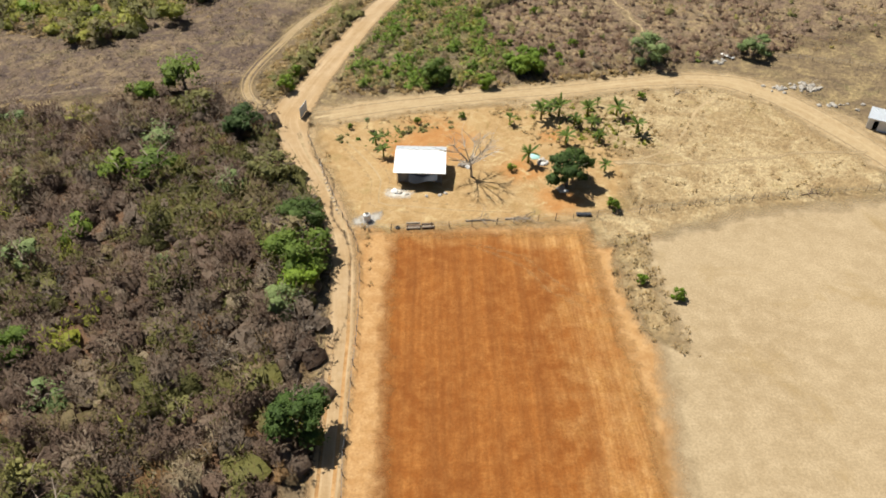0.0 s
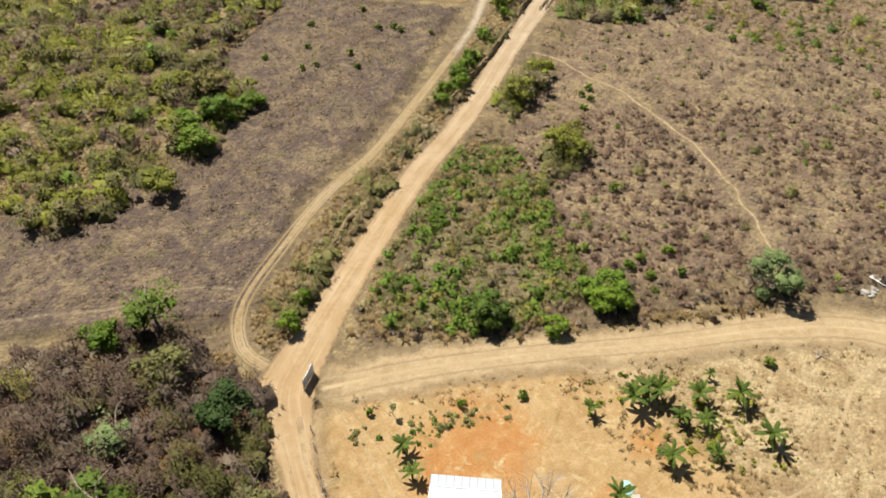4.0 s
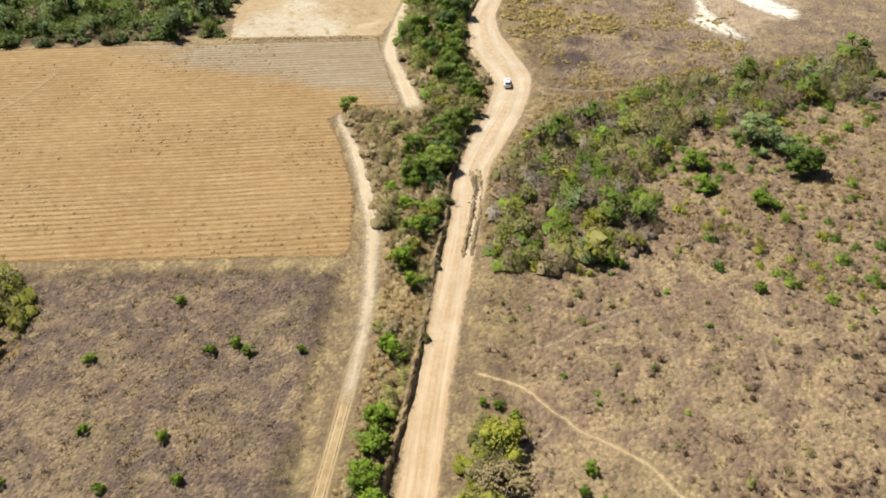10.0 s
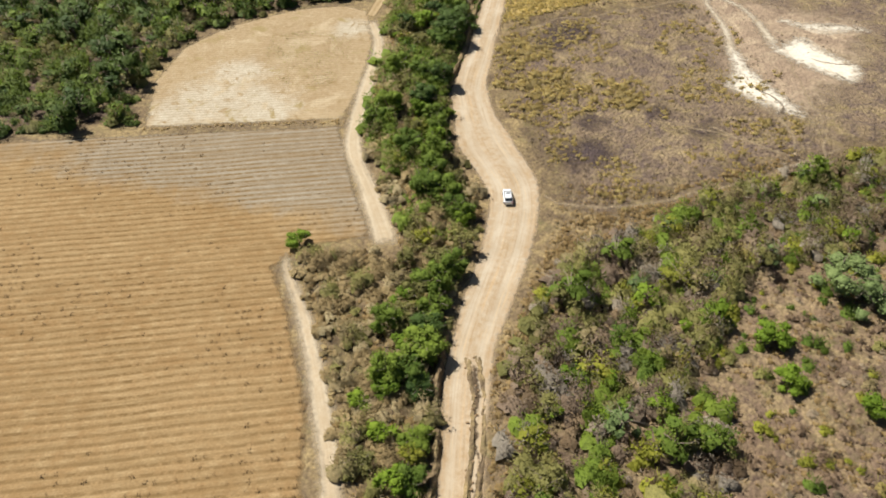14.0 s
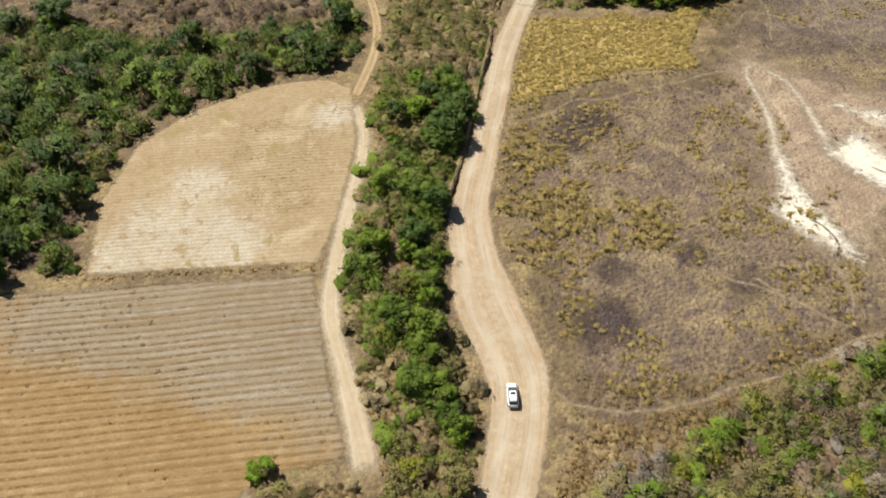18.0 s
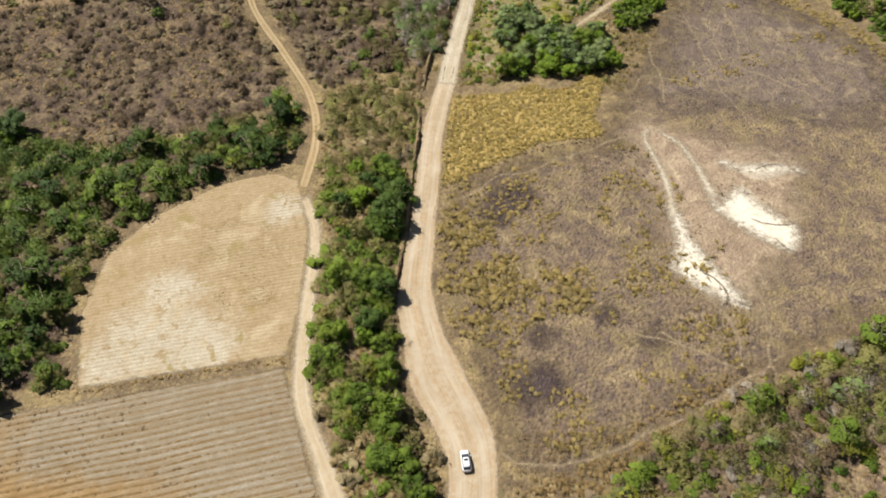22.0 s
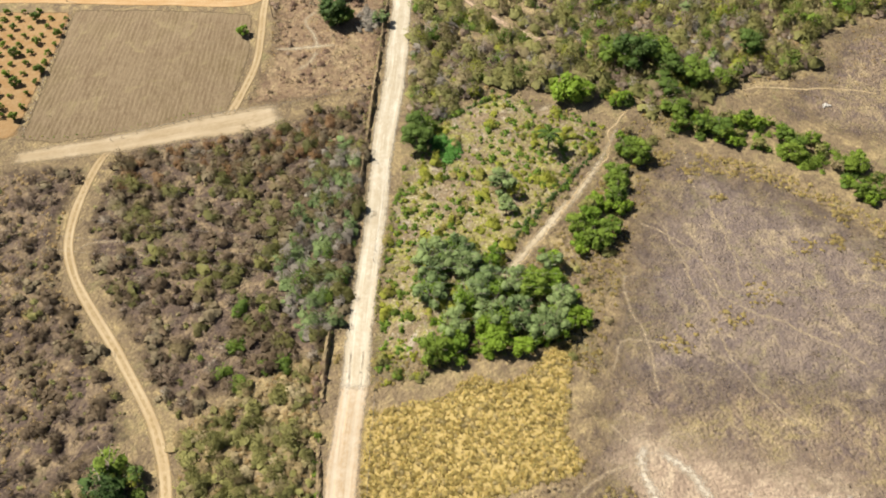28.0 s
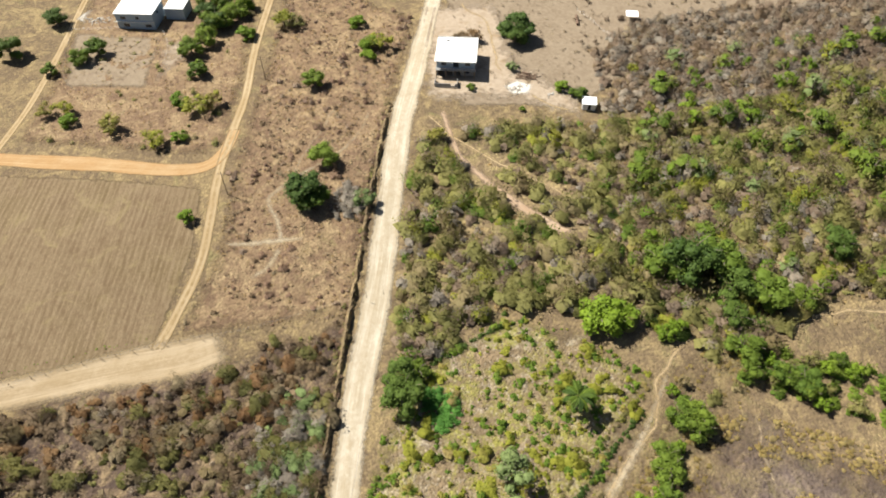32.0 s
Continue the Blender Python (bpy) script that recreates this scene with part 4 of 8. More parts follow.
sheet("stubble_field", ROUND, M_ROUND, 0.024, "pale cropped stubble field with rounded end", 2, -5, (1.0, 0.06), "field", spots((-17, 368, 8), (-24, 356, 11), (-14, 353, 10), (12, 387, 6), (-31, 353, 7), (-9, 350, 6)))
sheet("fallow_field", FALLOW, M_BROWN, 0.020, "brown fallow field with faint straight furrows", 3.0, 68, (1.5, 0.035), "field")
sheet("orchard_soil", ORCHARD, M_ORCHARD, 0.018, "bare orange soil under young orchard trees", 3, 0, None, "field")
sheet("cement_patch", [(-13.4, 83.5), (-11.5, 85.4), (-8.8, 85.8), (-8.2, 84), (-10.5, 81.6), (-13, 81.9)], M_CEMENT, 0.030, "pale spilt cement round the water tank", 0.6, 0, None)
sheet("cement_patch", [(-9.0, 91.6), (-6.2, 92.0), (-3.6, 90.8), (-4.6, 88.8), (-7.2, 88.6), (-8.8, 89.6)], M_LIME, 0.032, "pale spilt lime in front of the hut", 0.6, 0, None)
sheet("cement_patch", [(183, 586), (189, 587), (192.5, 582.5), (189, 578.5), (183.5, 580)], M_LIME, 0.030, "white spilt lime in the house yard", 0.8, 0, None)
sheet("house_yard", [(178, 642), (203, 634), (203, 620), (195, 604), (195, 592), (204, 571), (197, 560), (184, 577), (174, 582), (157, 588), (164, 609)], M_HOUSE_YARD, 0.022, "pale trodden yard round the house", 2, 0, None, "yard", reach=4)
sheet("dry_lot", [(57, 677), (85, 661), (76, 632), (51, 644)], M_GARDEN, 0.150, "bare grey-brown garden plot behind a fence", 2, 70, None, reach=2)
sheet("dry_lot", [(86, 659), (95, 655), (91, 644), (79, 633)], M_HOUSE_YARD, 0.154, "bare pinkish garden plot", 2, 0, None, reach=2)
sheet("cement_patch", [(62, 679), (68, 676), (71, 688), (64, 692), (58, 687)], M_CEMENT, 0.034, "pale rubble-strewn ground beside the house", 0.6, 0, None)
sheet("meadow_patch", [(112, 397), (121, 395), (129, 385), (138, 377), (150, 369), (152, 358), (144, 350), (136, 342), (126, 332), (110, 321), (97, 326), (93, 340), (96, 356), (100, 372), (104, 386)], M_PINK, 0.0225, "pinkish tan worn soil round the clay gullies", 2, 0, None, reach=6, rough=True)
for spot in ([(46, 322), (53, 327), (60, 325), (62.5, 318), (56, 314), (49, 314.5)], [(53.5, 332), (59, 336), (65, 332.5), (64, 328), (57.5, 327)], [(55, 369), (66.5, 380), (77, 377), (76, 370), (62.5, 362)], [(71, 335), (76.5, 336.5), (80, 332), (75.5, 328), (70, 329.5)], [(77.5, 326), (85.5, 328), (88.5, 323), (82.5, 318), (76.5, 321)]):
    sheet("weed_patch", spot, M_BURNT, 0.024, "patch of dark purple-brown dead weeds", 2, 0, None, reach=2.5, rough=True)


for (line, widths), words in zip(SCARS, ("long bare white eroded clay gully in the meadow", "narrow bare white eroded clay gully in the meadow")):
    k = 0.004 * (len(widths) > 6)
    strip("clay_scar", line, [w * 1.6 + 2.2 for w in widths], M_HALO, 0.026 + k, "clay dust spread round a bare scar", "bare clay", 0.0, 0.9)
    strip("clay_scar", line, [w + 1.1 for w in widths], M_CLAY_LINE, 0.046 + k, words, "bare clay", 0.0, 1.0)
for poly, words in zip(CLAY, ("long bare white clay slope in the meadow", "broad bare white clay patch in the meadow", "small bare white clay patch in the meadow")):
    mid = np.mean(poly, axis=0)
    sheet("clay_scar", [tuple(mid + (np.array(p) - mid) * 1.42) for p in poly], M_HALO, 0.034 + 0.003 * (len(poly) - 11), "clay dust spread round a bare patch", 1.0, 0, None, "bare clay", reach=3)
    sheet("clay_scar", [tuple(mid + (np.array(p) - mid) * 1.14) for p in poly], M_WHITE, 0.056 + 0.003 * (len(poly) - 11), words, 0.7, 0, None, "bare clay", reach=2.5)
sheet("clay_scar", [(128.3, 368.3), (124.5, 358.7), (121.6, 350.2), (124.5, 346.1), (130.6, 347.6), (134.3, 355.4), (144.0, 356.8), (142.7, 362.9), (135.8, 367.1)], M_CLAY_DUST, 0.052, "thin pale clay washed down between bare patches", 0.8, 0, None, "bare clay", reach=3)
for line in RILLS:
    strip("rill", line, [0.4] + [0.75] * (len(line) - 2) + [0.3], M_BURNT_BARE, 0.075, "dark washed-out rill in bare clay", "rill", 0.0, 0.6)

road = strip("road", ROAD, ROAD_W, M_ROAD, 0.050, "dusty tan dirt road with wheel ruts")
strip("road", ROAD_N, ROAD_N_W, M_ROAD_PALE, 0.058, "pale whitish gravel road")
strip("track", TRACK_S[:8], 3.0, M_TRACK, 0.042, "two-rutted field track beside the meadow", "track")
strip("track", TRACK_N[:6], [6.0, 5.5, 5.0, 5.0, 4.6, 4.2], M_FIELD_EDGE, 0.064, "pale trodden margin of the fields, worn by wheels", "track", 0.04, 1.2)
strip("track", [(-7.5, 303), (-8.1, 299), (-7.2, 294), (-5.8, 287), (-4.7, 278), (-4, 268), (-3.6, 258), (-4.6, 248), (-7, 232), (-11, 216)], [2.0, 2.6, 3.4, 3.8, 4.2, 4.6, 4.4, 3.8, 3.2, 2.8], M_FIELD_EDGE, 0.066, "pale trodden margin beside the stubble field", "track", 0.04, 1.2)
strip("track", TRACK_N[5:], 3.2, M_TRACK, 0.060, "two-rutted winding field track", "track")
strip("sand_track", SAND, [6, 8, 10, 12, 13, 9], M_SAND, 0.101, "broad pale sandy track", "track", 0.04, 1.6)
strip("track", TRACK_F, 3.4, M_TRACK, 0.108, "straight two-rutted field track", "track")
strip("track", TRACK_X, [4.5, 5.0, 5.6, 6.4, 6.4, 5.6, 5.0, 4.4, 3.6], M_ORCHARD_TRACK, 0.100, "orange dirt track between fields", "track")
strip("track", TRACK_Y, 3.0, M_TRACK, 0.044, "two-rutted track between garden lots", "track")
strip("track_verge", YARD_TRACK, [10, 10, 9, 9, 9, 10, 11, 11, 11, 10, 10], M_VERGE, 0.0225, "dusty tan verge of the yard track", "verge", 0.0, 1.5)
strip("track", YARD_TRACK, [4.5, 4, 3.6, 3.6, 4.0, 5.0, 6, 6.5, 6, 5, 5], M_PATH, 0.038, "sandy track curving round the yard", "track")
strip("footpath", [(-22.6, 112.5), (-17.5, 106.9), (-12.6, 100.1), (-9.5, 93.8), (-9.5, 88), (-5, 87), (4, 86), (13, 85.5)], [3.0, 3.4, 3.6, 3.6, 3.4, 3.0, 3.0, 2.0], M_WAY, 0.0245, "pale wheel-worn way round the hut", "path", 0.03, 0.8)
strip("footpath", [(26, 99.5), (36, 101.5), (43, 108), (49, 118), (58, 127)], [2.0, 3.0, 3.4, 3.6, 3.0], M_WAY, 0.0285, "pale wheel-worn way over dry grass", "path", 0.03, 0.8)
strip("footpath", [(108, 437), (120, 443), (134, 450.5), (147, 457.5), (158, 465), (168, 473)], [2.4, 3.0, 3.2, 2.6, 1.6, 1.2], M_WAY_PALE, 0.052, "pale bare way along the plot", "path", 0.0, 0.8)
# Flat strip whose dark colour paints the shade along the roadside fence; nothing is dug.
strip("rill", [(-12.5, 40), (-13.3, 56), (-11.8, 66), (-12.2, 76), (-15.2, 82.5), (-17.6, 91), (-20, 97.5), (-22.6, 105)], [0.3, 0.4, 0.3, 0.5, 0.5, 0.5, 0.4, 0.2], M_SHADE_SOIL, 0.062, "flat dark soil strip along the road, painted as shade by the fence", "ditch", 0.0, 0.7)
strip("footpath", WOOD_PATH, [2.2, 2.4, 2.2, 2.2, 3.0, 4.0, 4.4, 2.0], M_WOOD_PATH, 0.047, "pinkish trodden path into the thicket", "path", 0.0, 1.0)
for line, widths in LOT_TRAILS:
    strip("footpath", line, widths, M_WAY_PALE, 0.046, "pale trodden trail over the withered lot", "path", 0.0, 0.9)
strip("footpath", [(-109, 263), (-107.5, 276), (-105, 289), (-100, 301), (-93, 310), (-85, 319), (-78, 336)], 2.4, M_FAINT, 0.128, "faint trail curving over the stubble field", "path", 0.0, 0.9)
for dx in (0.0, 1.7):
    strip("wheel_track", [(3 + dx, 79), (7.6 + dx, 76.6), (12 + dx, 73), (16 + dx, 69), (20 + dx, 64)], 0.9, M_WAY_RED, 0.072, "faint wheel track across the ploughed field", "track", 0.0, 0.7)
for k, line in enumerate(PATHS):
    strong = k in STRONG
    strip("footpath", line, 1.3 if strong else 0.95, M_PATH if strong else M_TRAIL, 0.045 + 0.001 * k, "narrow trodden footpath through dry grass", "path", 0.0, 0.8)

WIDE = [([(24, 283), (31, 297), (36, 312), (33.5, 328), (35, 343)], 5.5)]


def free(xy, margin=0.0):
    ok = np.ones(len(xy), bool)
    for line, w in CLEAR + [(np.array(a, float), b) for a, b in WIDE]:
        ok &= to_line(xy, line) > w + margin
    return ok


def scatter(poly, gap, seed, clump=None, margin=0.0):
    """Points strewn over a piece of land; clump: (size, from, to) thins them out by soft noise."""
    rng = np.random.default_rng(seed)
    p = np.array(poly, float)
    lo, hi = p.min(0), p.max(0)
    gx, gy = np.meshgrid(np.arange(lo[0], hi[0], gap), np.arange(lo[1], hi[1], gap), indexing="ij")
    xy = np.c_[gx.ravel(), gy.ravel()] + rng.uniform(-0.95, 0.95, (gx.size, 2)) * gap
    xy = xy[inside(xy, list(poly))]
    xy = xy[inside(xy, LAND)]
    if clump:
        d = lumps(xy, clump[0], seed % 97) * 0.65 + lumps(xy, clump[0] * 0.37, seed % 89 + 1) * 0.35
        xy = xy[rng.random(len(xy)) < np.clip((d - clump[1]) / (clump[2] - clump[1]), 0, 1)]
    return xy[free(xy, margin)]


# ---- plants ----
def leaf_cloud(rng, blobs, n, size, up=0.35):
    """n leaf clumps on the skins of some ellipsoids (x, y, z, rx, ry, rz)."""
    blobs = np.array(blobs, float)
    w = blobs[:, 3] * blobs[:, 4] + blobs[:, 3] * blobs[:, 5]
    b = blobs[rng.choice(len(blobs), n, p=w / w.sum())]
    d = rng.normal(size=(n, 3))
    d[:, 2] += up
    d /= np.linalg.norm(d, axis=1)[:, None]
    p = b[:, :3] + d * b[:, 3:] * rng.uniform(0.62, 1.06, (n, 1))
    nrm = d * 0.75 + rng.normal(size=(n, 3)) * 0.42 + [0, 0, 0.65]
    nrm /= np.linalg.norm(nrm, axis=1)[:, None]
    u = np.cross(nrm, rng.normal(size=(n, 3)))
    u /= np.linalg.norm(u, axis=1)[:, None]
    v = np.cross(nrm, u)
    s = size * rng.uniform(0.6, 1.35, (n, 1))
    fold = nrm * s * 0.22
    verts = np.stack([p - u * s * 0.70 - fold, p + u * s * 0.42 - v * s * 0.52, p + u * s * 0.42 + v * s * 0.52 + fold], 1).reshape(-1, 3)
    verts[:, 2] = np.maximum(verts[:, 2], 0.03)
    return verts, np.arange(3 * n).reshape(-1, 3)


def clump(rng, blob, seg=7, rings=(-5, 42)):
    """A rough leafy mound, open below: the dense inside of a bush or a bough."""
    x, y, z, rx, ry, rz = blob
    v = []
    for i, e in enumerate(rings):
        a = (np.arange(seg) + 0.5 * i) * 2 * math.pi / seg + rng.uniform(-0.3, 0.3, seg)
        k = rng.uniform(0.6, 1.2, seg)
        v.append(np.c_[x + np.cos(a) * rx * k * math.cos(radians(e)), y + np.sin(a) * ry * k * math.cos(radians(e)), z + rz * math.sin(radians(e)) * k])
    v.append([[x + rng.normal() * 0.12 * rx, y + rng.normal() * 0.12 * ry, z + rz * rng.uniform(0.86, 1.1)]])
    f = []
    for i in range(len(rings) - 1):
        for j in range(seg):
            p, q = i * seg + j, i * seg + (j + 1) % seg
            f += [(p, q, p + seg), (q, q + seg, p + seg)]
    n = (len(rings) - 1) * seg
    f += [(n + j, n + (j + 1) % seg, n + seg) for j in range(seg)]
    v = np.vstack(v)
    v[:, 2] = np.maximum(v[:, 2], 0.0)
    return v, np.array(f)


def soft_normals(rng, v, f, lean=0.9):
    """Plants are lit as a whole: the normals lean out from the middle of the plant, and vary a little from leaf to leaf."""
    reach = max(np.hypot(v[:, 0], v[:, 1]).max(), 1e-6)
    n = np.c_[v[:, :2] / reach * lean, 0.55 + 0.5 * v[:, 2] / max(v[:, 2].max(), 1e-6)]
    n /= np.linalg.norm(n, axis=1)[:, None]
    shake = np.zeros_like(n)
    shake[f] = rng.normal(size=(len(f), 1, 3)) * 0.22
    n += shake
    return n / np.linalg.norm(n, axis=1)[:, None]


def tube(points, radii, sides=5):
    p = np.array(points, float)
    d = np.gradient(p, axis=0)
    d /= np.linalg.norm(d, axis=1)[:, None]
    ref = np.where(np.abs(d[:, 2:]) > 0.9, [[1.0, 0, 0]], [[0, 0, 1.0]])
    u = np.cross(d, ref)
    u /= np.linalg.norm(u, axis=1)[:, None]
    v = np.cross(d, u)
    a = np.arange(sides) * 2 * math.pi / sides
    ring = p[:, None] + (u[:, None] * np.cos(a)[None, :, None] + v[:, None] * np.sin(a)[None, :, None]) * np.array(radii, float)[:, None, None]
    n = len(p)
    f = [(i * sides + j, i * sides + (j + 1) % sides, (i + 1) * sides + (j + 1) % sides, (i + 1) * sides + j) for i in range(n - 1) for j in range(sides)]
    return ring.reshape(-1, 3), np.array(f)


def weld(pieces):
    vs, fs, k = [], [], 0
    for v, f in pieces:
        vs.append(v)
        fs.append(f + k)
        k += len(v)
    return np.vstack(vs), np.vstack(fs)


def split(v, f):
    """Quads into triangles."""
    return v, np.vstack([f[:, [0, 1, 2]], f[:, [0, 2, 3]]])


def branches(rng, height, spread, radius, limbs, twigs=0, lean=0.2):
    """A tapered, slightly crooked trunk that forks into limbs and, if wanted, twigs."""
    fork = height * rng.uniform(0.28, 0.4)
    bend = rng.normal(size=2) * lean * height * 0.15
    out = [tube([(0, 0, -0.15), (bend[0] * 0.4, bend[1] * 0.4, fork * 0.55), (bend[0], bend[1], fork)], [radius * 1.25, radius, radius * 0.85], 6)]
    for i in range(limbs):
        a = 2 * math.pi * (i + rng.uniform(-0.3, 0.3)) / limbs
        end = np.array([math.cos(a) * spread * rng.uniform(0.55, 0.95), math.sin(a) * spread * rng.uniform(0.55, 0.95), height * rng.uniform(0.62, 0.95)])
        start = np.array([bend[0], bend[1], fork * rng.uniform(0.75, 1.0)])
        mid = (start + end) / 2 + np.array([*rng.normal(size=2) * 0.1 * spread, 0.08 * height])
        out.append(tube([start, mid, end], [radius * 0.6, radius * 0.36, radius * 0.12], 4))
        for _ in range(twigs):
            s = rng.uniform(0.35, 1.0)
            q = start * (1 - s) + end * s + (mid - (start + end) / 2) * (1 - abs(2 * s - 1))
            dirn = np.array([math.cos(a) + rng.normal() * 0.8, math.sin(a) + rng.normal() * 0.8, rng.uniform(0.1, 1.0)])
            dirn *= rng.uniform(0.25, 0.55) * spread / np.linalg.norm(dirn)
            out.append(tube([q, q + dirn * 0.55 + rng.normal(size=3) * 0.05, q + dirn], [radius * 0.2, radius * 0.13, radius * 0.05], 3))
    return weld(out)


def crown_blobs(rng, height, spread, k, low=0.35, flat=0.75):
    out = [(0, 0, height * 0.66, spread * 0.6, spread * 0.6, height * 0.28)]
    for i in range(k):
        a, r = rng.uniform(0, 2 * math.pi), spread * math.sqrt(rng.uniform(0.08, 1.0)) * 0.78
        z = height * rng.uniform(low, 0.9) * (1 - 0.25 * r / spread)
        s = spread * rng.uniform(0.26, 0.46)
        out.append((math.cos(a) * r, math.sin(a) * r, z, s, s * rng.uniform(0.8, 1.2), s * flat))
    return out


NAMES = {"broadleaf": "broadleaf_tree", "dark": "shade_tree", "bright": "leafy_bush", "acacia": "thorn_tree", "olive": "shrub", "greygreen": "feathery_tree", "rusty": "withered_tree"}
KINDS = {  # height, spread, trunk radius, limbs, crown blobs, leaves, leaf size, leaf material, twigs, low, label
    "broadleaf": (6.0, 3.4, 0.20, 5, 15, 760, 0.42, M_LEAF_GREEN, 0, 0.30, "green broadleaf tree with a dense rounded crown"),
    "dark": (6.5, 3.5, 0.22, 5, 16, 900, 0.40, M_LEAF_DARK, 0, 0.26, "dark green tree with a thick low crown"),
    "bright": (3.6, 2.3, 0.12, 5, 12, 560, 0.34, M_LEAF_BRIGHT, 0, 0.22, "bright green leafy bush of rounded shape"),
    "acacia": (4.2, 2.7, 0.12, 5, 10, 330, 0.34, M_LEAF_YELLOW, 2, 0.42, "thin yellow-green thorn tree with an airy crown"),
    "olive": (4.0, 2.5, 0.12, 5, 12, 400, 0.36, M_LEAF_OLIVE, 2, 0.25, "olive-brown half-dry shrubby tree"),
    "greygreen": (5.0, 2.9, 0.15, 5, 12, 520, 0.32, M_LEAF_GREY, 2, 0.25, "grey-green feathery tree with fine leaves"),
    "rusty": (3.4, 2.2, 0.10, 5, 10, 340, 0.36, M_LEAF_RUST, 2, 0.25, "tree with withered rust-brown leaves"),
}
tree_cache = {}


def tree_data(kind, variant, dense=0):
    """Trunk and crown of one kind; dense: more and smaller leaf clumps (1), or fewer and larger ones (-1)."""
    if (kind, variant, dense) not in tree_cache:
        h, sp, r, limbs, k, n, size, mat, twigs, low, _ = KINDS[kind]
        n, size = (int(n * 2.2), size * 0.62) if dense > 0 else (int(n * 0.5), size * 0.85) if dense else (int(n * 1.5), size * 0.68)
        rng = np.random.default_rng(1000 + 37 * variant + 7 * list(KINDS).index(kind))
        wood = branches(rng, h, sp, r, limbs, twigs)
        blobs = crown_blobs(rng, h, sp, k, low)
        leaves = leaf_cloud(rng, blobs, n, size)
        core = blobs[1::2] if dense < 0 else blobs[1:]
        fill = 0.62 if kind in ("acacia", "olive", "rusty") else 0.8
        leaves = weld([leaves] + [clump(rng, (x, y, z, rx * fill, ry * fill, rz * fill), 7, (-42, 0, 45) if dense >= 0 else (-30, 30)) for x, y, z, rx, ry, rz in core])
        tree_cache[kind, variant, dense] = (mesh_of("trunk", *wood, M_BARK), mesh_of("crown", *leaves, mat, None, True), wood, leaves)
    return tree_cache[kind, variant, dense]


def tree(kind, x, y, scale=1.0, turn=None, name="", label="", group="", tall=1.0):
    """One tree: a trunk with limbs, and a crown of leaf clumps."""
    rng = random.Random(int(x * 131 + y * 977))
    wood, leaves = tree_data(kind, rng.randrange(4), int(scale > 1.1))[:2]
    root = new(name or NAMES[kind])
    root.empty_display_size = 0.3
    root.location, root.rotation_euler[2] = (x, y, 0), rng.uniform(0, 6.28) if turn is None else turn
    root.scale = (scale, scale, scale * tall * rng.uniform(0.88, 1.1))
    for part_name, me in (("trunk", wood), ("crown", leaves)):
        ob = new(part_name, me)
        ob.parent = root
    return tagged(root, label or KINDS[kind][10], "bush" if name or kind in ("bright", "olive") else "tree", group)


def bare_tree(x, y, height, spread, seed, limbs=7, twigs=9, grey=False, label="leafless grey tree with spreading branches"):
    root = new("bare_tree", mesh_of("bare_tree", *branches(np.random.default_rng(seed), height, spread, 0.045 * height * 0.6, limbs, twigs), M_PALE_BARK if grey else M_BARK))
    root.location = (x, y, 0)
    return tagged(root, label, "tree")


def tuft(rng, blades, height, spread, width, mound=True):
    """A tuft of blades that bend outwards."""
    a = rng.uniform(0, 2 * math.pi, blades)
    d = np.c_[np.cos(a), np.sin(a)]
    side = np.c_[-d[:, 1], d[:, 0]] * width
    h = height * rng.uniform(0.6, 1.1, blades)
    r = spread * rng.uniform(0.35, 1.0, blades)
    root = d * r[:, None] * 0.25
    z0 = np.zeros(blades)
    mid, tip = root + d * r[:, None] * 0.4, root + d * r[:, None]
    v = np.stack([np.c_[root - side, z0], np.c_[mid + side * 1.5, h * 0.75], np.c_[tip, h]], 1).reshape(-1, 3)
    f = np.arange(3 * blades).reshape(-1, 3)
    if not mound:
        return v, f
    return weld([(v, f), clump(rng, (0, 0, 0, spread * 0.55, spread * 0.62, height * 0.6), 6, (0, 45))])


def bush_proto(rng, n, height, spread, size, k=4):
    blobs = [(rng.normal() * spread * 0.33, rng.normal() * spread * 0.33, height * rng.uniform(0.35, 0.6), spread * 0.55, spread * 0.55, height * 0.42) for _ in range(k)]
    return weld([leaf_cloud(rng, blobs, n, size, 0.5)] + [clump(rng, (x, y, z * 0.2, rx * 0.95, ry * 0.95, z * 0.6), 6, (0, 45)) for x, y, z, rx, ry, rz in blobs])


def shrub_proto(rng, leaves, sprays, height, spread, size):
    """A loose shrub: a core of leaves and thin leafy sprays that stick out of it."""
    v, f = bush_proto(rng, leaves, height * 0.85, spread * 0.92, size, 5)
    a, r = rng.uniform(0, 2 * math.pi, sprays), spread * np.sqrt(rng.uniform(0.02, 1, sprays))
    d = np.c_[np.cos(a), np.sin(a)]
    top = height * (0.95 - 0.55 * (r / spread) ** 2)
    foot = np.c_[d * (r * 0.62)[:, None], top * rng.uniform(0.3, 0.75, sprays)]
    tip = np.c_[d * (r * 1.05)[:, None], top * rng.uniform(0.9, 1.2, sprays)] + rng.normal(size=(sprays, 3)) * 0.1 * spread
    side = np.cross(tip - foot, rng.normal(size=(sprays, 3)))
    side *= (size * 0.30 * rng.uniform(0.6, 1.3, (sprays, 1))) / np.linalg.norm(side, axis=1)[:, None]
    w = np.stack([foot - side * 0.3, foot * 0.4 + tip * 0.6 + side, tip - side * 0.2], 1).reshape(-1, 3)
    w[:, 2] = np.maximum(w[:, 2], 0.03)
    return weld([(v, f), (w, np.arange(3 * sprays).reshape(-1, 3))])


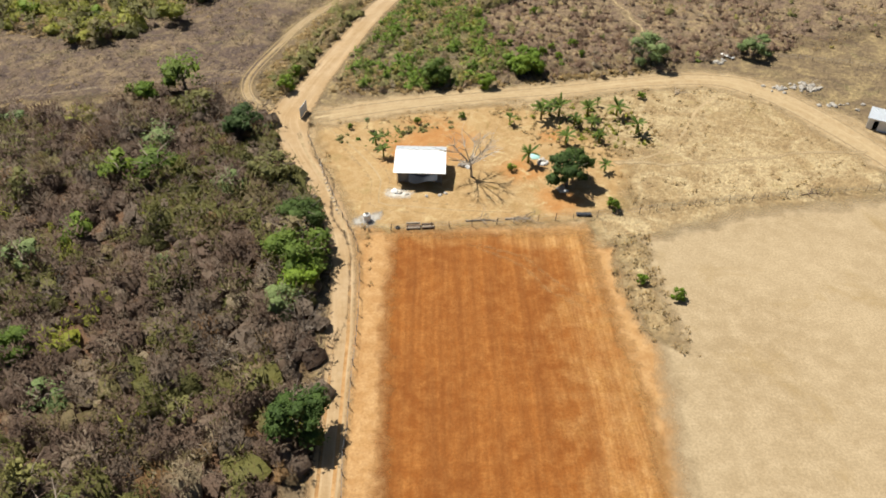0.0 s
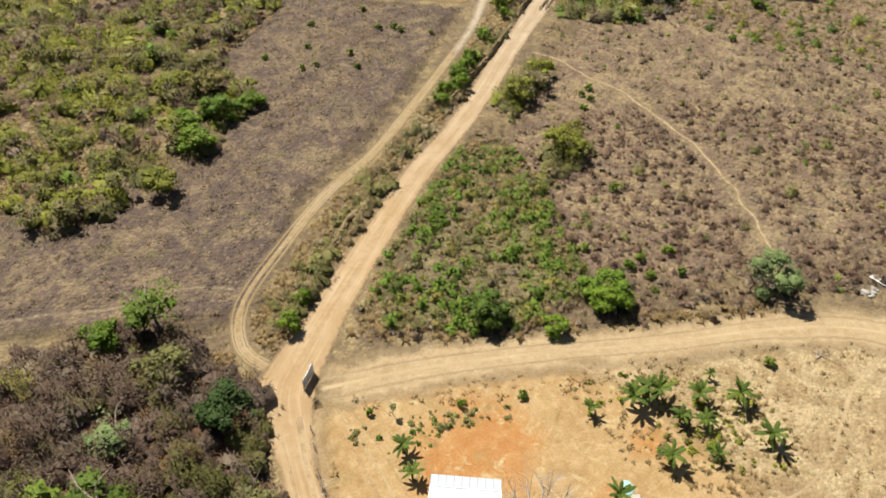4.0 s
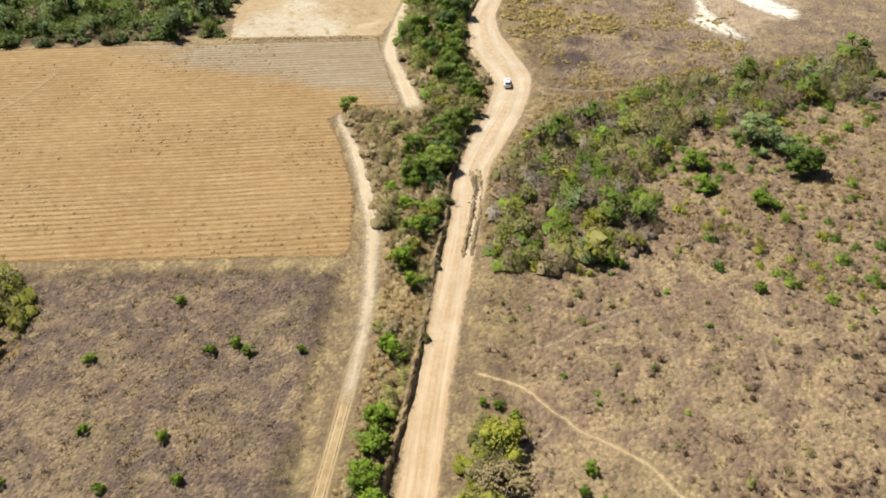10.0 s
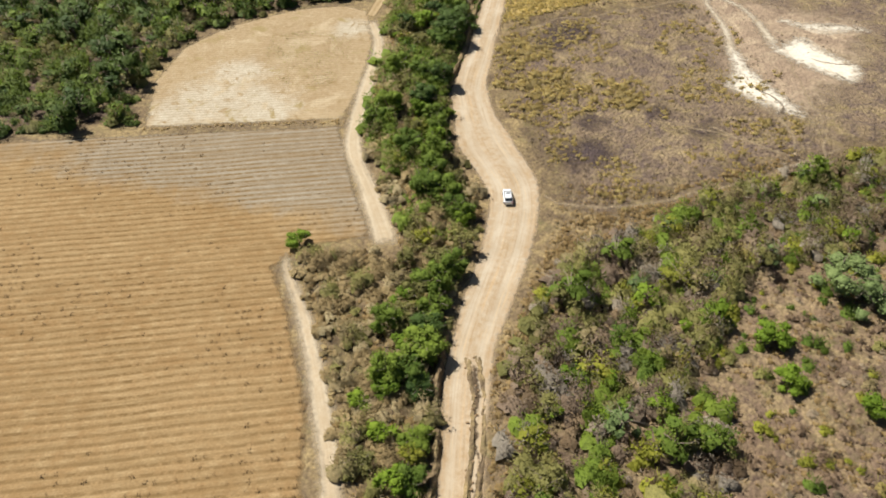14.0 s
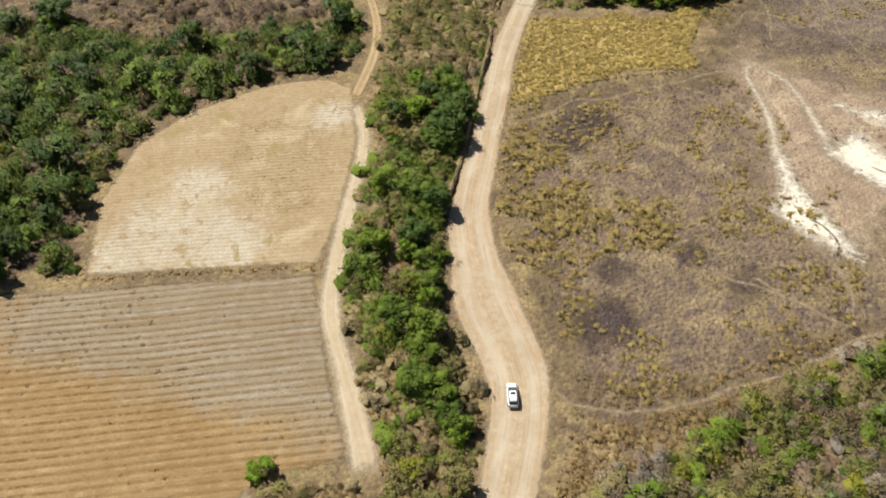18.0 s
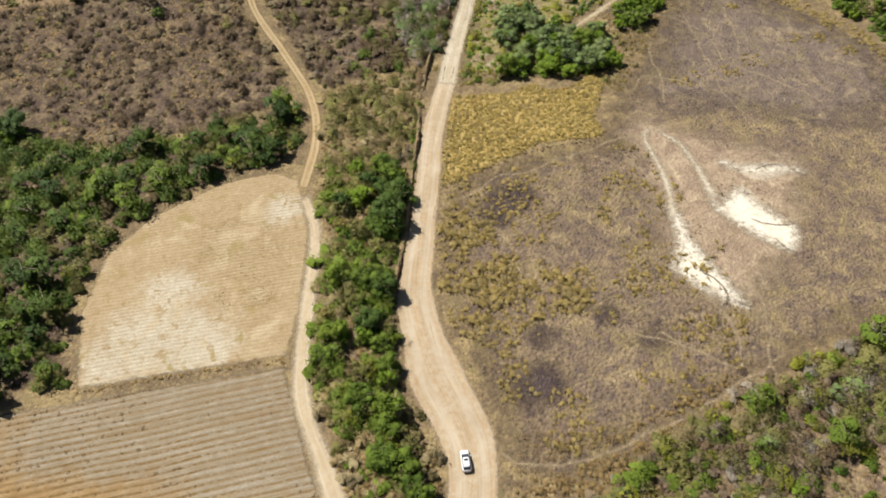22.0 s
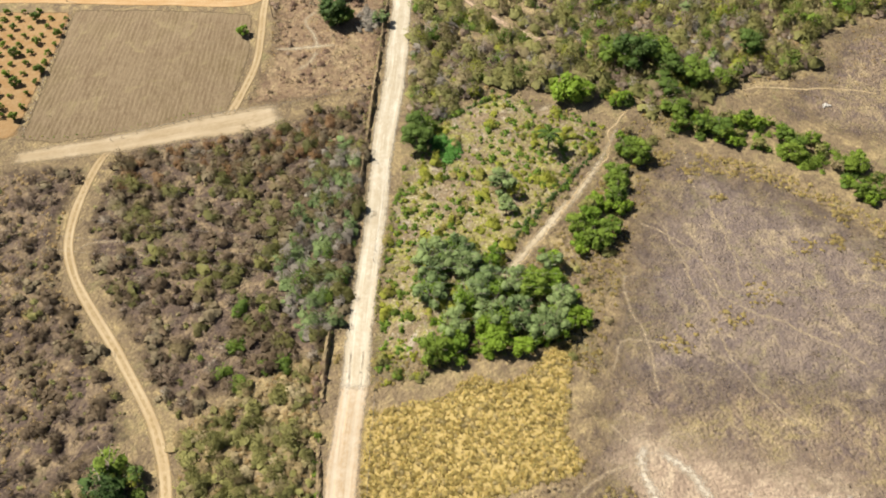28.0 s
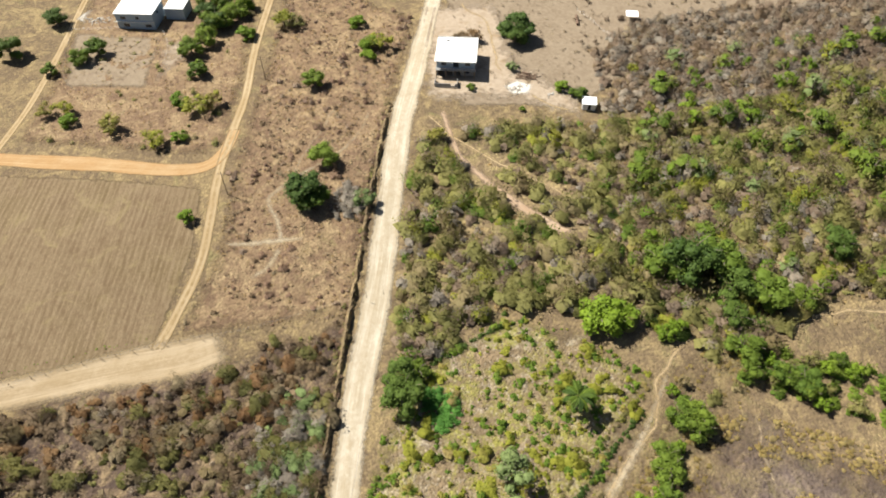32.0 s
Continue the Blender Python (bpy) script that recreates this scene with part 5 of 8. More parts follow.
def crown_proto(rng, n, height, spread, length, width, k=6):
    """A dense soft crown of thin sprays that point up and outwards."""
    blobs = np.array([(rng.normal() * spread * 0.38, rng.normal() * spread * 0.38, height * rng.uniform(0.35, 0.7), spread * rng.uniform(0.35, 0.6), spread * rng.uniform(0.35, 0.6), height * rng.uniform(0.25, 0.4)) for _ in range(k)])
    b = blobs[rng.integers(0, k, n)]
    d = rng.normal(size=(n, 3)) + [0, 0, 0.55]
    d /= np.linalg.norm(d, axis=1)[:, None]
    p = b[:, :3] + d * b[:, 3:] * rng.uniform(0.55, 1.05, (n, 1))
    way = d * 0.7 + rng.normal(size=(n, 3)) * 0.45 + [0, 0, 0.35]
    way *= length * rng.uniform(0.5, 1.3, (n, 1)) / np.linalg.norm(way, axis=1)[:, None]
    side = np.cross(way, d * 0.6 + rng.normal(size=(n, 3)) * 0.4 + [0, 0, 0.7])
    side *= width * rng.uniform(0.6, 1.4, (n, 1)) / np.linalg.norm(side, axis=1)[:, None]
    v = np.stack([p - way * 0.5 - side, p - way * 0.1 + side * 1.3, p + way * 0.6], 1).reshape(-1, 3)
    v[:, 2] = np.maximum(v[:, 2], 0.03)
    core = [clump(rng, (x, y, z * 0.2, rx * 1.05, ry * 1.05, z * 0.55), 7, (0, 45)) for x, y, z, rx, ry, rz in blobs]
    return weld([(v, np.arange(3 * n).reshape(-1, 3))] + core)


def twig_proto(rng, n, height, spread, width):
    """A leafless shrub: many thin forked sticks that fan out from the foot."""
    a, t = rng.uniform(0, 2 * math.pi, n), np.sqrt(rng.uniform(0, 1, n))
    end = np.c_[np.cos(a) * t * spread, np.sin(a) * t * spread, height * (1.05 - 0.5 * t ** 2) * rng.uniform(0.7, 1.1, n)]
    s = rng.uniform(0.05, 0.55, (n, 1))
    start = end * s * [[0.7, 0.7, 1.0]] + rng.normal(size=(n, 3)) * 0.06 * spread
    start[:, 2] = np.maximum(start[:, 2], 0.0)
    side = np.cross(end - start, rng.normal(size=(n, 3)))
    side *= width / np.maximum(np.linalg.norm(side, axis=1), 1e-6)[:, None]
    midp = (start + end) / 2 + rng.normal(size=(n, 3)) * 0.05 * spread
    v = np.stack([start, midp - side * 1.6, end], 1).reshape(-1, 3)
    v[:, 2] = np.maximum(v[:, 2], 0.0)
    return v, np.arange(3 * n).reshape(-1, 3)


def mass(name, protos, xy, low, high, mat, label, category, seed, second=None):
    """Plants that nobody could count, strewn over points, as one object."""
    rng = np.random.default_rng(seed)
    if not len(xy):
        return None
    which = rng.integers(0, len(protos), len(xy))
    vs, fs, ts, ms, ns, k = [], [], [], [], [], 0
    for i, (pv, pf) in enumerate(protos):
        at = xy[which == i]
        if not len(at):
            continue
        m = len(at)
        a, s, hz = rng.uniform(0, 2 * math.pi, m), low * 0.85 + (high * 1.2 - low * 0.85) * rng.random(m) ** 1.7, rng.uniform(0.75, 1.3, m)
        c, sn = np.cos(a) * s, np.sin(a) * s
        v = np.stack([pv[None, :, 0] * c[:, None] - pv[None, :, 1] * sn[:, None] + at[:, :1], pv[None, :, 0] * sn[:, None] + pv[None, :, 1] * c[:, None] + at[:, 1:], pv[None, :, 2] * (s * hz)[:, None] + 0.8 * rise(at)[:, None]], 2)
        vs.append(v.reshape(-1, 3))
        pn = soft_normals(rng, pv, pf)
        pf = np.where((np.cross(pv[pf[:, 1]] - pv[pf[:, 0]], pv[pf[:, 2]] - pv[pf[:, 0]]) * pn[pf].mean(1)).sum(1)[:, None] < 0, pf[:, ::-1], pf)
        c, sn = np.cos(a), np.sin(a)
        ns.append(np.stack([pn[None, :, 0] * c[:, None] - pn[None, :, 1] * sn[:, None], pn[None, :, 0] * sn[:, None] + pn[None, :, 1] * c[:, None], np.repeat(pn[None, :, 2], m, 0)], 2).reshape(-1, 3))
        fs.append((pf[None] + (k + np.arange(m) * len(pv))[:, None, None]).reshape(-1, 3))
        ts.append(np.repeat(0.45 * rng.random(m) + 0.55 * lumps(at, 9.0, seed % 31), len(pv)))
        if second:
            ms.append(np.tile(np.arange(len(pf)) >= second[0][i], m).astype(np.int32))
        k += m * len(pv)
    me = mesh_of(name, np.vstack(vs), np.vstack(fs), mat, {"tint": np.concatenate(ts)}, True, np.vstack(ns))
    if second:
        me.materials.append(second[1])
        me.polygons.foreach_set("material_index", np.concatenate(ms))
    return tagged(new(name, me), label, category, "", "stuff")


def thicket(poly, gap, seed, kinds, low, high, label, clump=None, margin=1.5):
    """Trees too many to count: one object for each kind, trunks and crowns together."""
    xy = scatter(poly, gap, seed, clump, margin)
    rng = np.random.default_rng(seed)
    share = np.array([k[1] for k in kinds], float)
    pick = rng.choice(len(kinds), len(xy), p=share / share.sum())
    for i, (kind, _) in enumerate(kinds):
        protos, cuts = [], []
        for v in range(4):
            wood, leaves = tree_data(kind, v, -1)[2:]
            protos.append(weld([leaves, split(*wood)]))
            cuts.append(len(leaves[1]))
        ob = mass(NAMES[kind] + "s", protos, xy[pick == i], low, high, KINDS[kind][7], label, "trees", seed + i, (cuts, M_BARK))


prng = np.random.default_rng(5)
P_BUSH = [shrub_proto(prng, 44, 40, 1.9, 1.6, 0.26) for _ in range(8)]
P_LOW = [bush_proto(prng, 9, 0.55, 0.62, 0.24, 2) for _ in range(5)]
P_HERB = [bush_proto(prng, 16, 0.7, 0.6, 0.22, 3) for _ in range(5)]
P_TWIG = [twig_proto(prng, 84, 2.1, 2.0, 0.042) for _ in range(7)]
P_CROWN = [crown_proto(prng, 110, 2.3, 1.9, 0.46, 0.06, 4) for _ in range(8)]
P_SCRUB = [crown_proto(prng, 32, 0.85, 0.85, 0.34, 0.045, 2) for _ in range(8)]
P_WISP = [twig_proto(prng, 13, 0.6, 0.75, 0.05) for _ in range(8)]
P_TUFT = [tuft(prng, 10, 0.38, 0.78, 0.05) for _ in range(6)]
P_SMALL_TUFT = [tuft(prng, 8, 0.24, 0.38, 0.05, False) for _ in range(4)]


# ---- woods, scrub and grass ----
def strew(name, poly, gap, seed, protos, low, high, mat, label, category, clump=None, margin=0.0):
    return mass(name, protos, scatter(poly, gap, seed, clump, margin), low, high, mat, label, category, seed)


def wood(poly, gap, seed, kinds, low, high, group, clump=None, margin=1.5):
    """Single trees over a piece of land, of several kinds: (kind, share)."""
    rng = random.Random(seed)
    names, shares = zip(*kinds)
    for x, y in scatter(poly, gap, seed, clump, margin):
        tree(rng.choices(names, shares)[0], round(float(x), 2), round(float(y), 2), rng.uniform(low, high), group=group)


# dry woodland beside the red field
strew("dry_undergrowth", FOREST, 2.4, 11, P_CROWN, 0.7, 1.6, M_TWIG_RED, "leafless mauve-brown undergrowth of dry woodland", "undergrowth")
strew("dry_undergrowth", FOREST, 4.4, 12, P_CROWN, 0.8, 1.6, M_TWIG_DUSK, "pale grey leafless shrubs", "undergrowth", (12, 0.35, 0.7))
strew("withered_shrubs", FOREST, 5.2, 13, P_CROWN, 0.7, 1.4, M_LEAF_BROWN, "withered brown shrubs of dry woodland", "shrubs", (13, 0.25, 0.65))
strew("rusty_shrubs", FOREST, 5.2, 17, P_CROWN, 0.7, 1.3, M_LEAF_RUST, "reddish-brown shrubs of dry woodland", "shrubs", (12, 0.4, 0.7))
strew("olive_shrubs", [(-46, 99), (-34, 101), (-25, 93), (-22, 79), (-32, 74), (-43, 82)], 3.4, 114, P_CROWN, 0.9, 2.0, M_LEAF_DUSK, "yellow-green soft bushes of dry woodland", "shrubs", (9, 0.15, 0.5))
strew("olive_shrubs", FOREST, 3.6, 14, P_CROWN, 0.8, 1.8, M_LEAF_DUSK, "olive-green shrubs of dry woodland", "shrubs", (15, 0.3, 0.65))
strew("yellow_green_shrubs", FOREST, 7.0, 18, P_CROWN, 0.8, 1.5, M_LEAF_YELLOW, "yellow-green shrubs of dry woodland", "shrubs", (14, 0.4, 0.7))
strew("dry_undergrowth", FOREST, 4.5, 19, P_TWIG, 0.7, 1.2, M_TWIG_DUSK, "bare grey branches of dry woodland", "undergrowth", (12, 0.3, 0.7))
thicket(FOREST, 12.0, 15, (("olive", 3), ("greygreen", 3), ("rusty", 2), ("broadleaf", 1)), 0.7, 1.2, "half-dry trees of the woodland")

# western meadow and its woods
strew("withered_weeds", WEST_MEADOW, 1.5, 21, P_WISP, 0.6, 1.3, M_WEED, "low greyish withered weeds", "weeds", (9, 0.15, 0.6))
strew("dry_grass_tufts", WEST_MEADOW, 1.35, 22, P_SMALL_TUFT, 0.8, 1.5, M_STRAW_BLADE, "tufts of dry straw-coloured grass", "grass", (20, 0.4, 0.8))
strew("olive_shrubs", WEST_WOODS, 3.8, 26, P_CROWN, 0.7, 1.6, M_LEAF_DUSK, "olive bushes at the meadow's edge", "shrubs", (13, 0.4, 0.7))
strew("yellow_green_shrubs", WEST_WOODS, 3.6, 23, P_CROWN, 0.8, 1.7, M_LEAF_YELLOW, "yellow-green shrubs at the meadow's edge", "shrubs", (15, 0.30, 0.62))
strew("withered_shrubs", WEST_WOODS, 3.4, 24, P_CROWN, 0.6, 1.2, M_TWIG_MAUVE, "leafless shrubs at the meadow's edge", "shrubs", (12, 0.25, 0.7))
strew("dry_grass_tufts", WEST_WOODS, 1.3, 27, P_TUFT, 0.8, 1.7, M_STRAW_BLADE, "tall straw-coloured grass between bushes", "grass", (9, 0.3, 0.6))
thicket(WEST_WOODS, 5.8, 25, (("acacia", 6), ("olive", 3), ("bright", 1)), 0.8, 1.2, "yellow-green trees at the meadow edge", (16, 0.15, 0.5))

# green plot and scrub east of the road
strew("green_herbs", GREEN_PLOT, 1.35, 31, P_HERB, 0.9, 2.5, M_HERB, "leafy green herbs growing in clumps", "herbs", (5.5, 0.32, 0.68))
strew("withered_weeds", EAST_SCRUB, 2.5, 32, P_WISP, 0.6, 1.35, M_WEED, "low brown withered weeds", "weeds", (8, 0.1, 0.55))
strew("dry_grass_tufts", EAST_SCRUB, 2.0, 33, P_SMALL_TUFT, 0.8, 1.6, M_STRAW_BLADE, "tufts of dry straw-coloured grass", "grass", (14, 0.2, 0.7))
strew("withered_shrubs", EAST_SCRUB, 2.2, 34, P_SCRUB, 0.6, 1.4, M_TWIG_SOFT, "leafless brown shrubs", "shrubs", (14, 0.25, 0.65))
strew("withered_shrubs", [(10, 130), (24, 129), (52, 138), (80, 143), (78, 190), (50, 200), (20, 190), (4, 184), (9, 166)], 1.7, 334, P_SCRUB, 0.6, 1.3, M_TWIG_MAUVE, "low mauve-brown scrub", "shrubs", (13, 0.2, 0.55))
strew("olive_shrubs", GREEN_PLOT, 1.7, 335, P_SCRUB, 0.8, 1.7, M_LEAF_OLIVE, "olive weeds among green herbs", "shrubs", (7, 0.15, 0.55))
strew("dry_grass_tufts", GREEN_PLOT, 1.1, 337, P_TUFT, 0.7, 1.4, M_STRAW_BLADE, "tall straw-coloured grass among green herbs", "grass", (6, 0.3, 0.6))
strew("dry_grass_tufts", [(-22, 126), (2, 127), (24, 131), (44, 135), (44, 131), (24, 127), (2, 123.5), (-20, 122.5)], 0.9, 336, P_TUFT, 0.7, 1.6, M_STRAW_BLADE, "tall yellow grass along the track", "grass", (6, 0.2, 0.6))
strew("olive_shrubs", EAST_SCRUB, 6.0, 234, P_BUSH, 0.4, 0.9, M_LEAF_OLIVE, "olive shrubs in dry scrub", "shrubs", (14, 0.4, 0.8))
strew("green_herbs", EAST_SCRUB, 4.5, 35, P_LOW, 0.7, 1.5, M_HERB, "small green bushes in dry scrub", "herbs", (15, 0.45, 0.9))
strew("olive_shrubs", EAST_WOODS, 3.0, 36, P_CROWN, 0.7, 1.6, M_LEAF_OLIVE, "olive-green thicket", "shrubs", (13, 0.2, 0.55))
strew("withered_shrubs", EAST_WOODS, 3.0, 236, P_CROWN, 0.6, 1.3, M_TWIG, "brown leafless shrubs in the thicket", "shrubs", (12, 0.15, 0.6))
strew("withered_shrubs", EAST_WOODS, 3.4, 237, P_CROWN, 0.6, 1.3, M_LEAF_BROWN, "withered brown shrubs in the thicket", "shrubs", (12, 0.3, 0.7))
strew("yellow_green_shrubs", EAST_WOODS, 4.0, 37, P_BUSH, 0.8, 1.5, M_LEAF_YELLOW, "yellow-green shrubs in the thicket", "shrubs", (12, 0.3, 0.7))
strew("withered_shrubs", EAST_WOODS, 4.0, 38, P_CROWN, 0.7, 1.4, M_TWIG_GREY, "grey leafless shrubs in the thicket", "shrubs", (12, 0.35, 0.7))
thicket(EAST_WOODS, 5.2, 39, (("olive", 5), ("broadleaf", 2), ("acacia", 4), ("bright", 3), ("greygreen", 1)), 0.65, 1.05, "mixed green and half-dry trees of the thicket", (14, 0.2, 0.5))

strew("green_thicket", EAST_WOODS, 4.2, 238, P_CROWN, 0.7, 1.5, M_LEAF_GREEN, "green bushes in the thicket", "shrubs", (13, 0.3, 0.6))

# hedge between road and field track
strew("hedge_undergrowth", HEDGE, 2.8, 41, P_CROWN, 0.7, 1.3, M_LEAF_OLIVE, "olive-brown undergrowth of the hedge", "shrubs", (14, 0.2, 0.6), 0.3)
strew("hedge_undergrowth", [(14, 300), (26, 300), (26, 327), (28, 346), (36, 368), (44, 388), (40, 398), (26, 396), (21, 388), (20, 376), (13, 352), (11, 335), (12, 318)], 3.0, 241, P_CROWN, 0.8, 1.6, M_LEAF_GREEN, "green undergrowth of the hedge", "shrubs", (12, 0.15, 0.5), 0.3)
strew("hedge_undergrowth", [(26, 396), (40, 398), (46, 394), (56, 418), (62, 432), (34, 430), (29, 412)], 3.0, 243, P_CROWN, 0.7, 1.4, M_LEAF_DUSK, "dull olive bushes at the end of the hedge", "shrubs", (10, 0.2, 0.55), 0.3)
strew("hedge_undergrowth", HEDGE, 3.0, 42, P_CROWN, 0.6, 1.1, M_PALE_SHRUB, "dry twiggy undergrowth of the hedge", "shrubs", None, 0.3)
wood([(8, 262), (14, 280), (22, 292), (27, 306), (25, 327), (28, 346), (36, 368), (44, 388), (40, 398), (26, 396), (20, 376), (12, 352), (12, 335), (13, 318), (15, 303), (10, 290), (4, 276)], 3.9, 43, (("broadleaf", 4), ("dark", 1), ("bright", 3), ("olive", 6), ("acacia", 2)), 0.72, 1.1, "trees of the hedge", None, 1.8)
strew("roadside_grass", [(-38, 118), (-30, 119), (-26, 134), (-22, 149), (-17, 166), (-10, 184), (-5, 200), (1, 222), (9, 248), (-1, 250), (-5, 232), (-14, 199), (-22, 174), (-29, 158), (-33, 143), (-36, 129)], 0.95, 44, P_TUFT, 0.7, 1.4, M_STRAW_BLADE, "tall dry grass between road and track", "grass")
VERGE = [(-34, 121), (-29, 122), (-25, 136), (-21, 151), (-16, 168), (-8.5, 187), (-4, 202), (2, 224), (9, 248), (0, 250), (-4, 232), (-12, 202), (-20, 177), (-27, 158), (-32, 140)]
strew("verge_shrubs", VERGE, 2.4, 45, P_CROWN, 0.5, 1.1, M_LEAF_OLIVE, "dry olive shrubs between road and track", "shrubs", (8, 0.2, 0.7))
strew("verge_shrubs", VERGE, 2.0, 46, P_CROWN, 0.45, 0.85, M_PALE_SHRUB, "straw-coloured shrubs between road and track", "shrubs", (7, 0.2, 0.6))
SOFT_BUSHES = [[(9, 163), (14, 166), (19, 174), (17, 181), (11, 176), (8, 169)], [(3, 190), (7, 197), (11, 210), (8, 212), (4, 201), (1, 191)]]
for k, poly in enumerate(SOFT_BUSHES):
    strew("olive_shrubs", poly, 2.2, 47 + 100 * k, P_CROWN, 0.8, 1.5, M_LEAF_OLIVE, "soft olive bushes beside the road", "shrubs")
    strew("yellow_green_shrubs", poly, 3.4, 48 + 100 * k, P_CROWN, 0.8, 1.5, M_LEAF_YELLOW, "yellow-green bushes beside the road", "shrubs")
for x, y, s in ((-9, 204, 1.2), (-7, 209, 1.1), (-11, 197, 1.0), (-6, 213, 1.0), (-12, 192, 0.9), (-3, 225, 0.95), (1, 246, 1.1), (4, 254, 1.1), (-8, 200, 1.1), (-30, 124, 0.9), (-29, 130, 0.7), (-3.5, 227, 0.8), (2, 240, 0.9)):
    tree("bright", x, y, s, group="bushes between road and track")
for x, y, s in ((7, 258, 0.8), (11, 276, 0.8), (3, 249, 0.8), (0, 246, 0.9)):
    tree("acacia", x, y, s, group="bushes between road and track")

# the brown meadow with yellow tufts
strew("yellow_grass_tufts", TUFTED, 1.15, 51, P_TUFT, 0.6, 1.5, M_TUFT, "tufts of dry golden grass on the meadow", "grass", (8, 0.42, 0.64))
strew("withered_weeds", MEADOW, 2.4, 52, P_WISP, 0.4, 0.9, M_WEED, "low purple-brown withered weeds", "weeds", (10, 0.25, 0.7))
strew("yellow_grass_tufts", [(41.5, 341), (45, 366), (53, 373), (61, 364), (67, 352), (75, 339), (74, 333), (59, 336), (48, 338)], 1.3, 53, P_TUFT, 1.1, 2.4, M_TUFT, "thick tufts of golden grass beside the road", "grass", (6, 0.36, 0.52))
strew("withered_weeds", TUFTED, 1.5, 57, P_WISP, 0.5, 1.0, M_WEED, "low purple-brown withered weeds among golden tufts", "weeds", (6, 0.3, 0.7))
strew("yellow_grass", YELLOW, 0.78, 54, P_TUFT, 0.8, 1.35, M_YELLOW_BLADE, "dense stand of golden dry grass", "grass", None, 0.2)
CLUMPS = np.array([(183, 414), (191, 412), (195, 403), (198, 418), (174.5, 448), (175.4, 437), (170, 456), (196, 386), (151.6, 405), (162.7, 407), (137.7, 405.5)], float)
crng = np.random.default_rng(59)
clumped = np.vstack([p + crng.normal(size=(26, 2)) * crng.uniform(0.9, 2.2) for p in CLUMPS])
mass("yellow_grass_tufts", P_TUFT, clumped, 0.6, 1.5, M_TUFT, "clumps of pale yellow grass on the grey meadow", "grass", 59)
strew("yellow_grass_tufts", [(170, 459), (176, 460), (184, 452), (196, 440), (204, 424), (208, 411), (206, 396), (203, 383), (200, 386), (201, 398), (202, 410), (199, 421), (191, 434), (180, 444)], 1.1, 60, P_TUFT, 0.6, 1.5, M_TUFT, "dry yellow grass along the far hedge", "grass", (7, 0.2, 0.6))
strew("withered_weeds", GREY_MEADOW, 2.2, 55, P_WISP, 0.4, 0.85, M_WEED, "low grey withered weeds", "weeds", (8, 0.1, 0.6))

# green woods round the rounded field
strew("green_thicket", GREEN_WOODS, 3.1, 61, P_BUSH, 0.9, 1.9, M_LEAF_WOOD, "dense green thicket", "shrubs", (16, 0.1, 0.45))
strew("olive_shrubs", GREEN_WOODS, 3.7, 62, P_CROWN, 0.8, 1.4, M_LEAF_DUSK, "olive-green shrubs in the thicket", "shrubs", (13, 0.2, 0.7))
thicket(GREEN_WOODS, 4.8, 63, (("broadleaf", 2), ("dark", 6), ("olive", 3), ("bright", 1), ("acacia", 1)), 0.6, 0.95, "mixed green trees of the thicket", (14, 0.1, 0.5))
strew("dry_shrubs", DRY_SCRUB, 3.3, 64, P_CROWN, 0.5, 1.1, M_TWIG_BROWN, "withered brown scrub", "shrubs", (11, 0.3, 0.75))
strew("dry_grass_tufts", DRY_SCRUB, 1.5, 166, P_TUFT, 0.6, 1.3, M_STRAW_BLADE, "pale straw-coloured grass between dry shrubs", "grass", (13, 0.45, 0.66))
strew("dry_shrubs", DRY_SCRUB, 3.2, 65, P_TWIG, 0.5, 0.85, M_TWIG_DUSK, "leafless scrub", "shrubs", (11, 0.2, 0.75))
strew("olive_shrubs", DRY_SCRUB, 6.6, 66, P_BUSH, 0.6, 1.1, M_LEAF_OLIVE, "olive bushes in dry scrub", "shrubs", (13, 0.4, 0.8))
strew("dry_shrubs", MID_SCRUB, 2.8, 67, P_CROWN, 0.55, 1.3, M_TWIG_BROWN, "withered brown scrub", "shrubs", (10, 0.2, 0.7))
strew("dry_shrubs", MID_SCRUB, 3.2, 68, P_TWIG, 0.55, 0.95, M_TWIG, "leafless scrub", "shrubs", (10, 0.2, 0.7))
strew("olive_shrubs", MID_SCRUB, 4.0, 69, P_CROWN, 0.7, 1.6, M_LEAF_DUSK, "olive bushes in dry scrub", "shrubs", (13, 0.25, 0.6))
strew("green_bushes", [(31, 434), (50, 437), (64, 436), (70, 440), (84, 468), (66, 470), (40, 452)], 4.4, 169, P_BUSH, 0.7, 1.5, M_LEAF_GREEN, "green bushes beside the road", "shrubs", (12, 0.25, 0.6))
strew("grey_shrubs", [(62, 440), (70, 442), (96, 497), (86, 502), (72, 480), (60, 460)], 3.0, 170, P_CROWN, 0.7, 1.3, M_LEAF_GREY, "grey-green feathery thicket beside the road", "shrubs")
strew("grey_shrubs", [(62, 440), (70, 442), (96, 497), (86, 502), (72, 480), (60, 460)], 2.8, 70, P_CROWN, 0.7, 1.2, M_TWIG_GREY, "pale grey leafless thicket beside the road", "shrubs")
strew("rusty_shrubs", [(30, 518), (28, 506), (50, 500), (74, 494), (92, 500), (104, 514), (80, 516), (56, 521), (40, 522)], 2.8, 71, P_CROWN, 0.5, 1.1, M_LEAF_RUST, "rust-brown withered shrubs by the sandy track", "shrubs", (8, 0.2, 0.6))

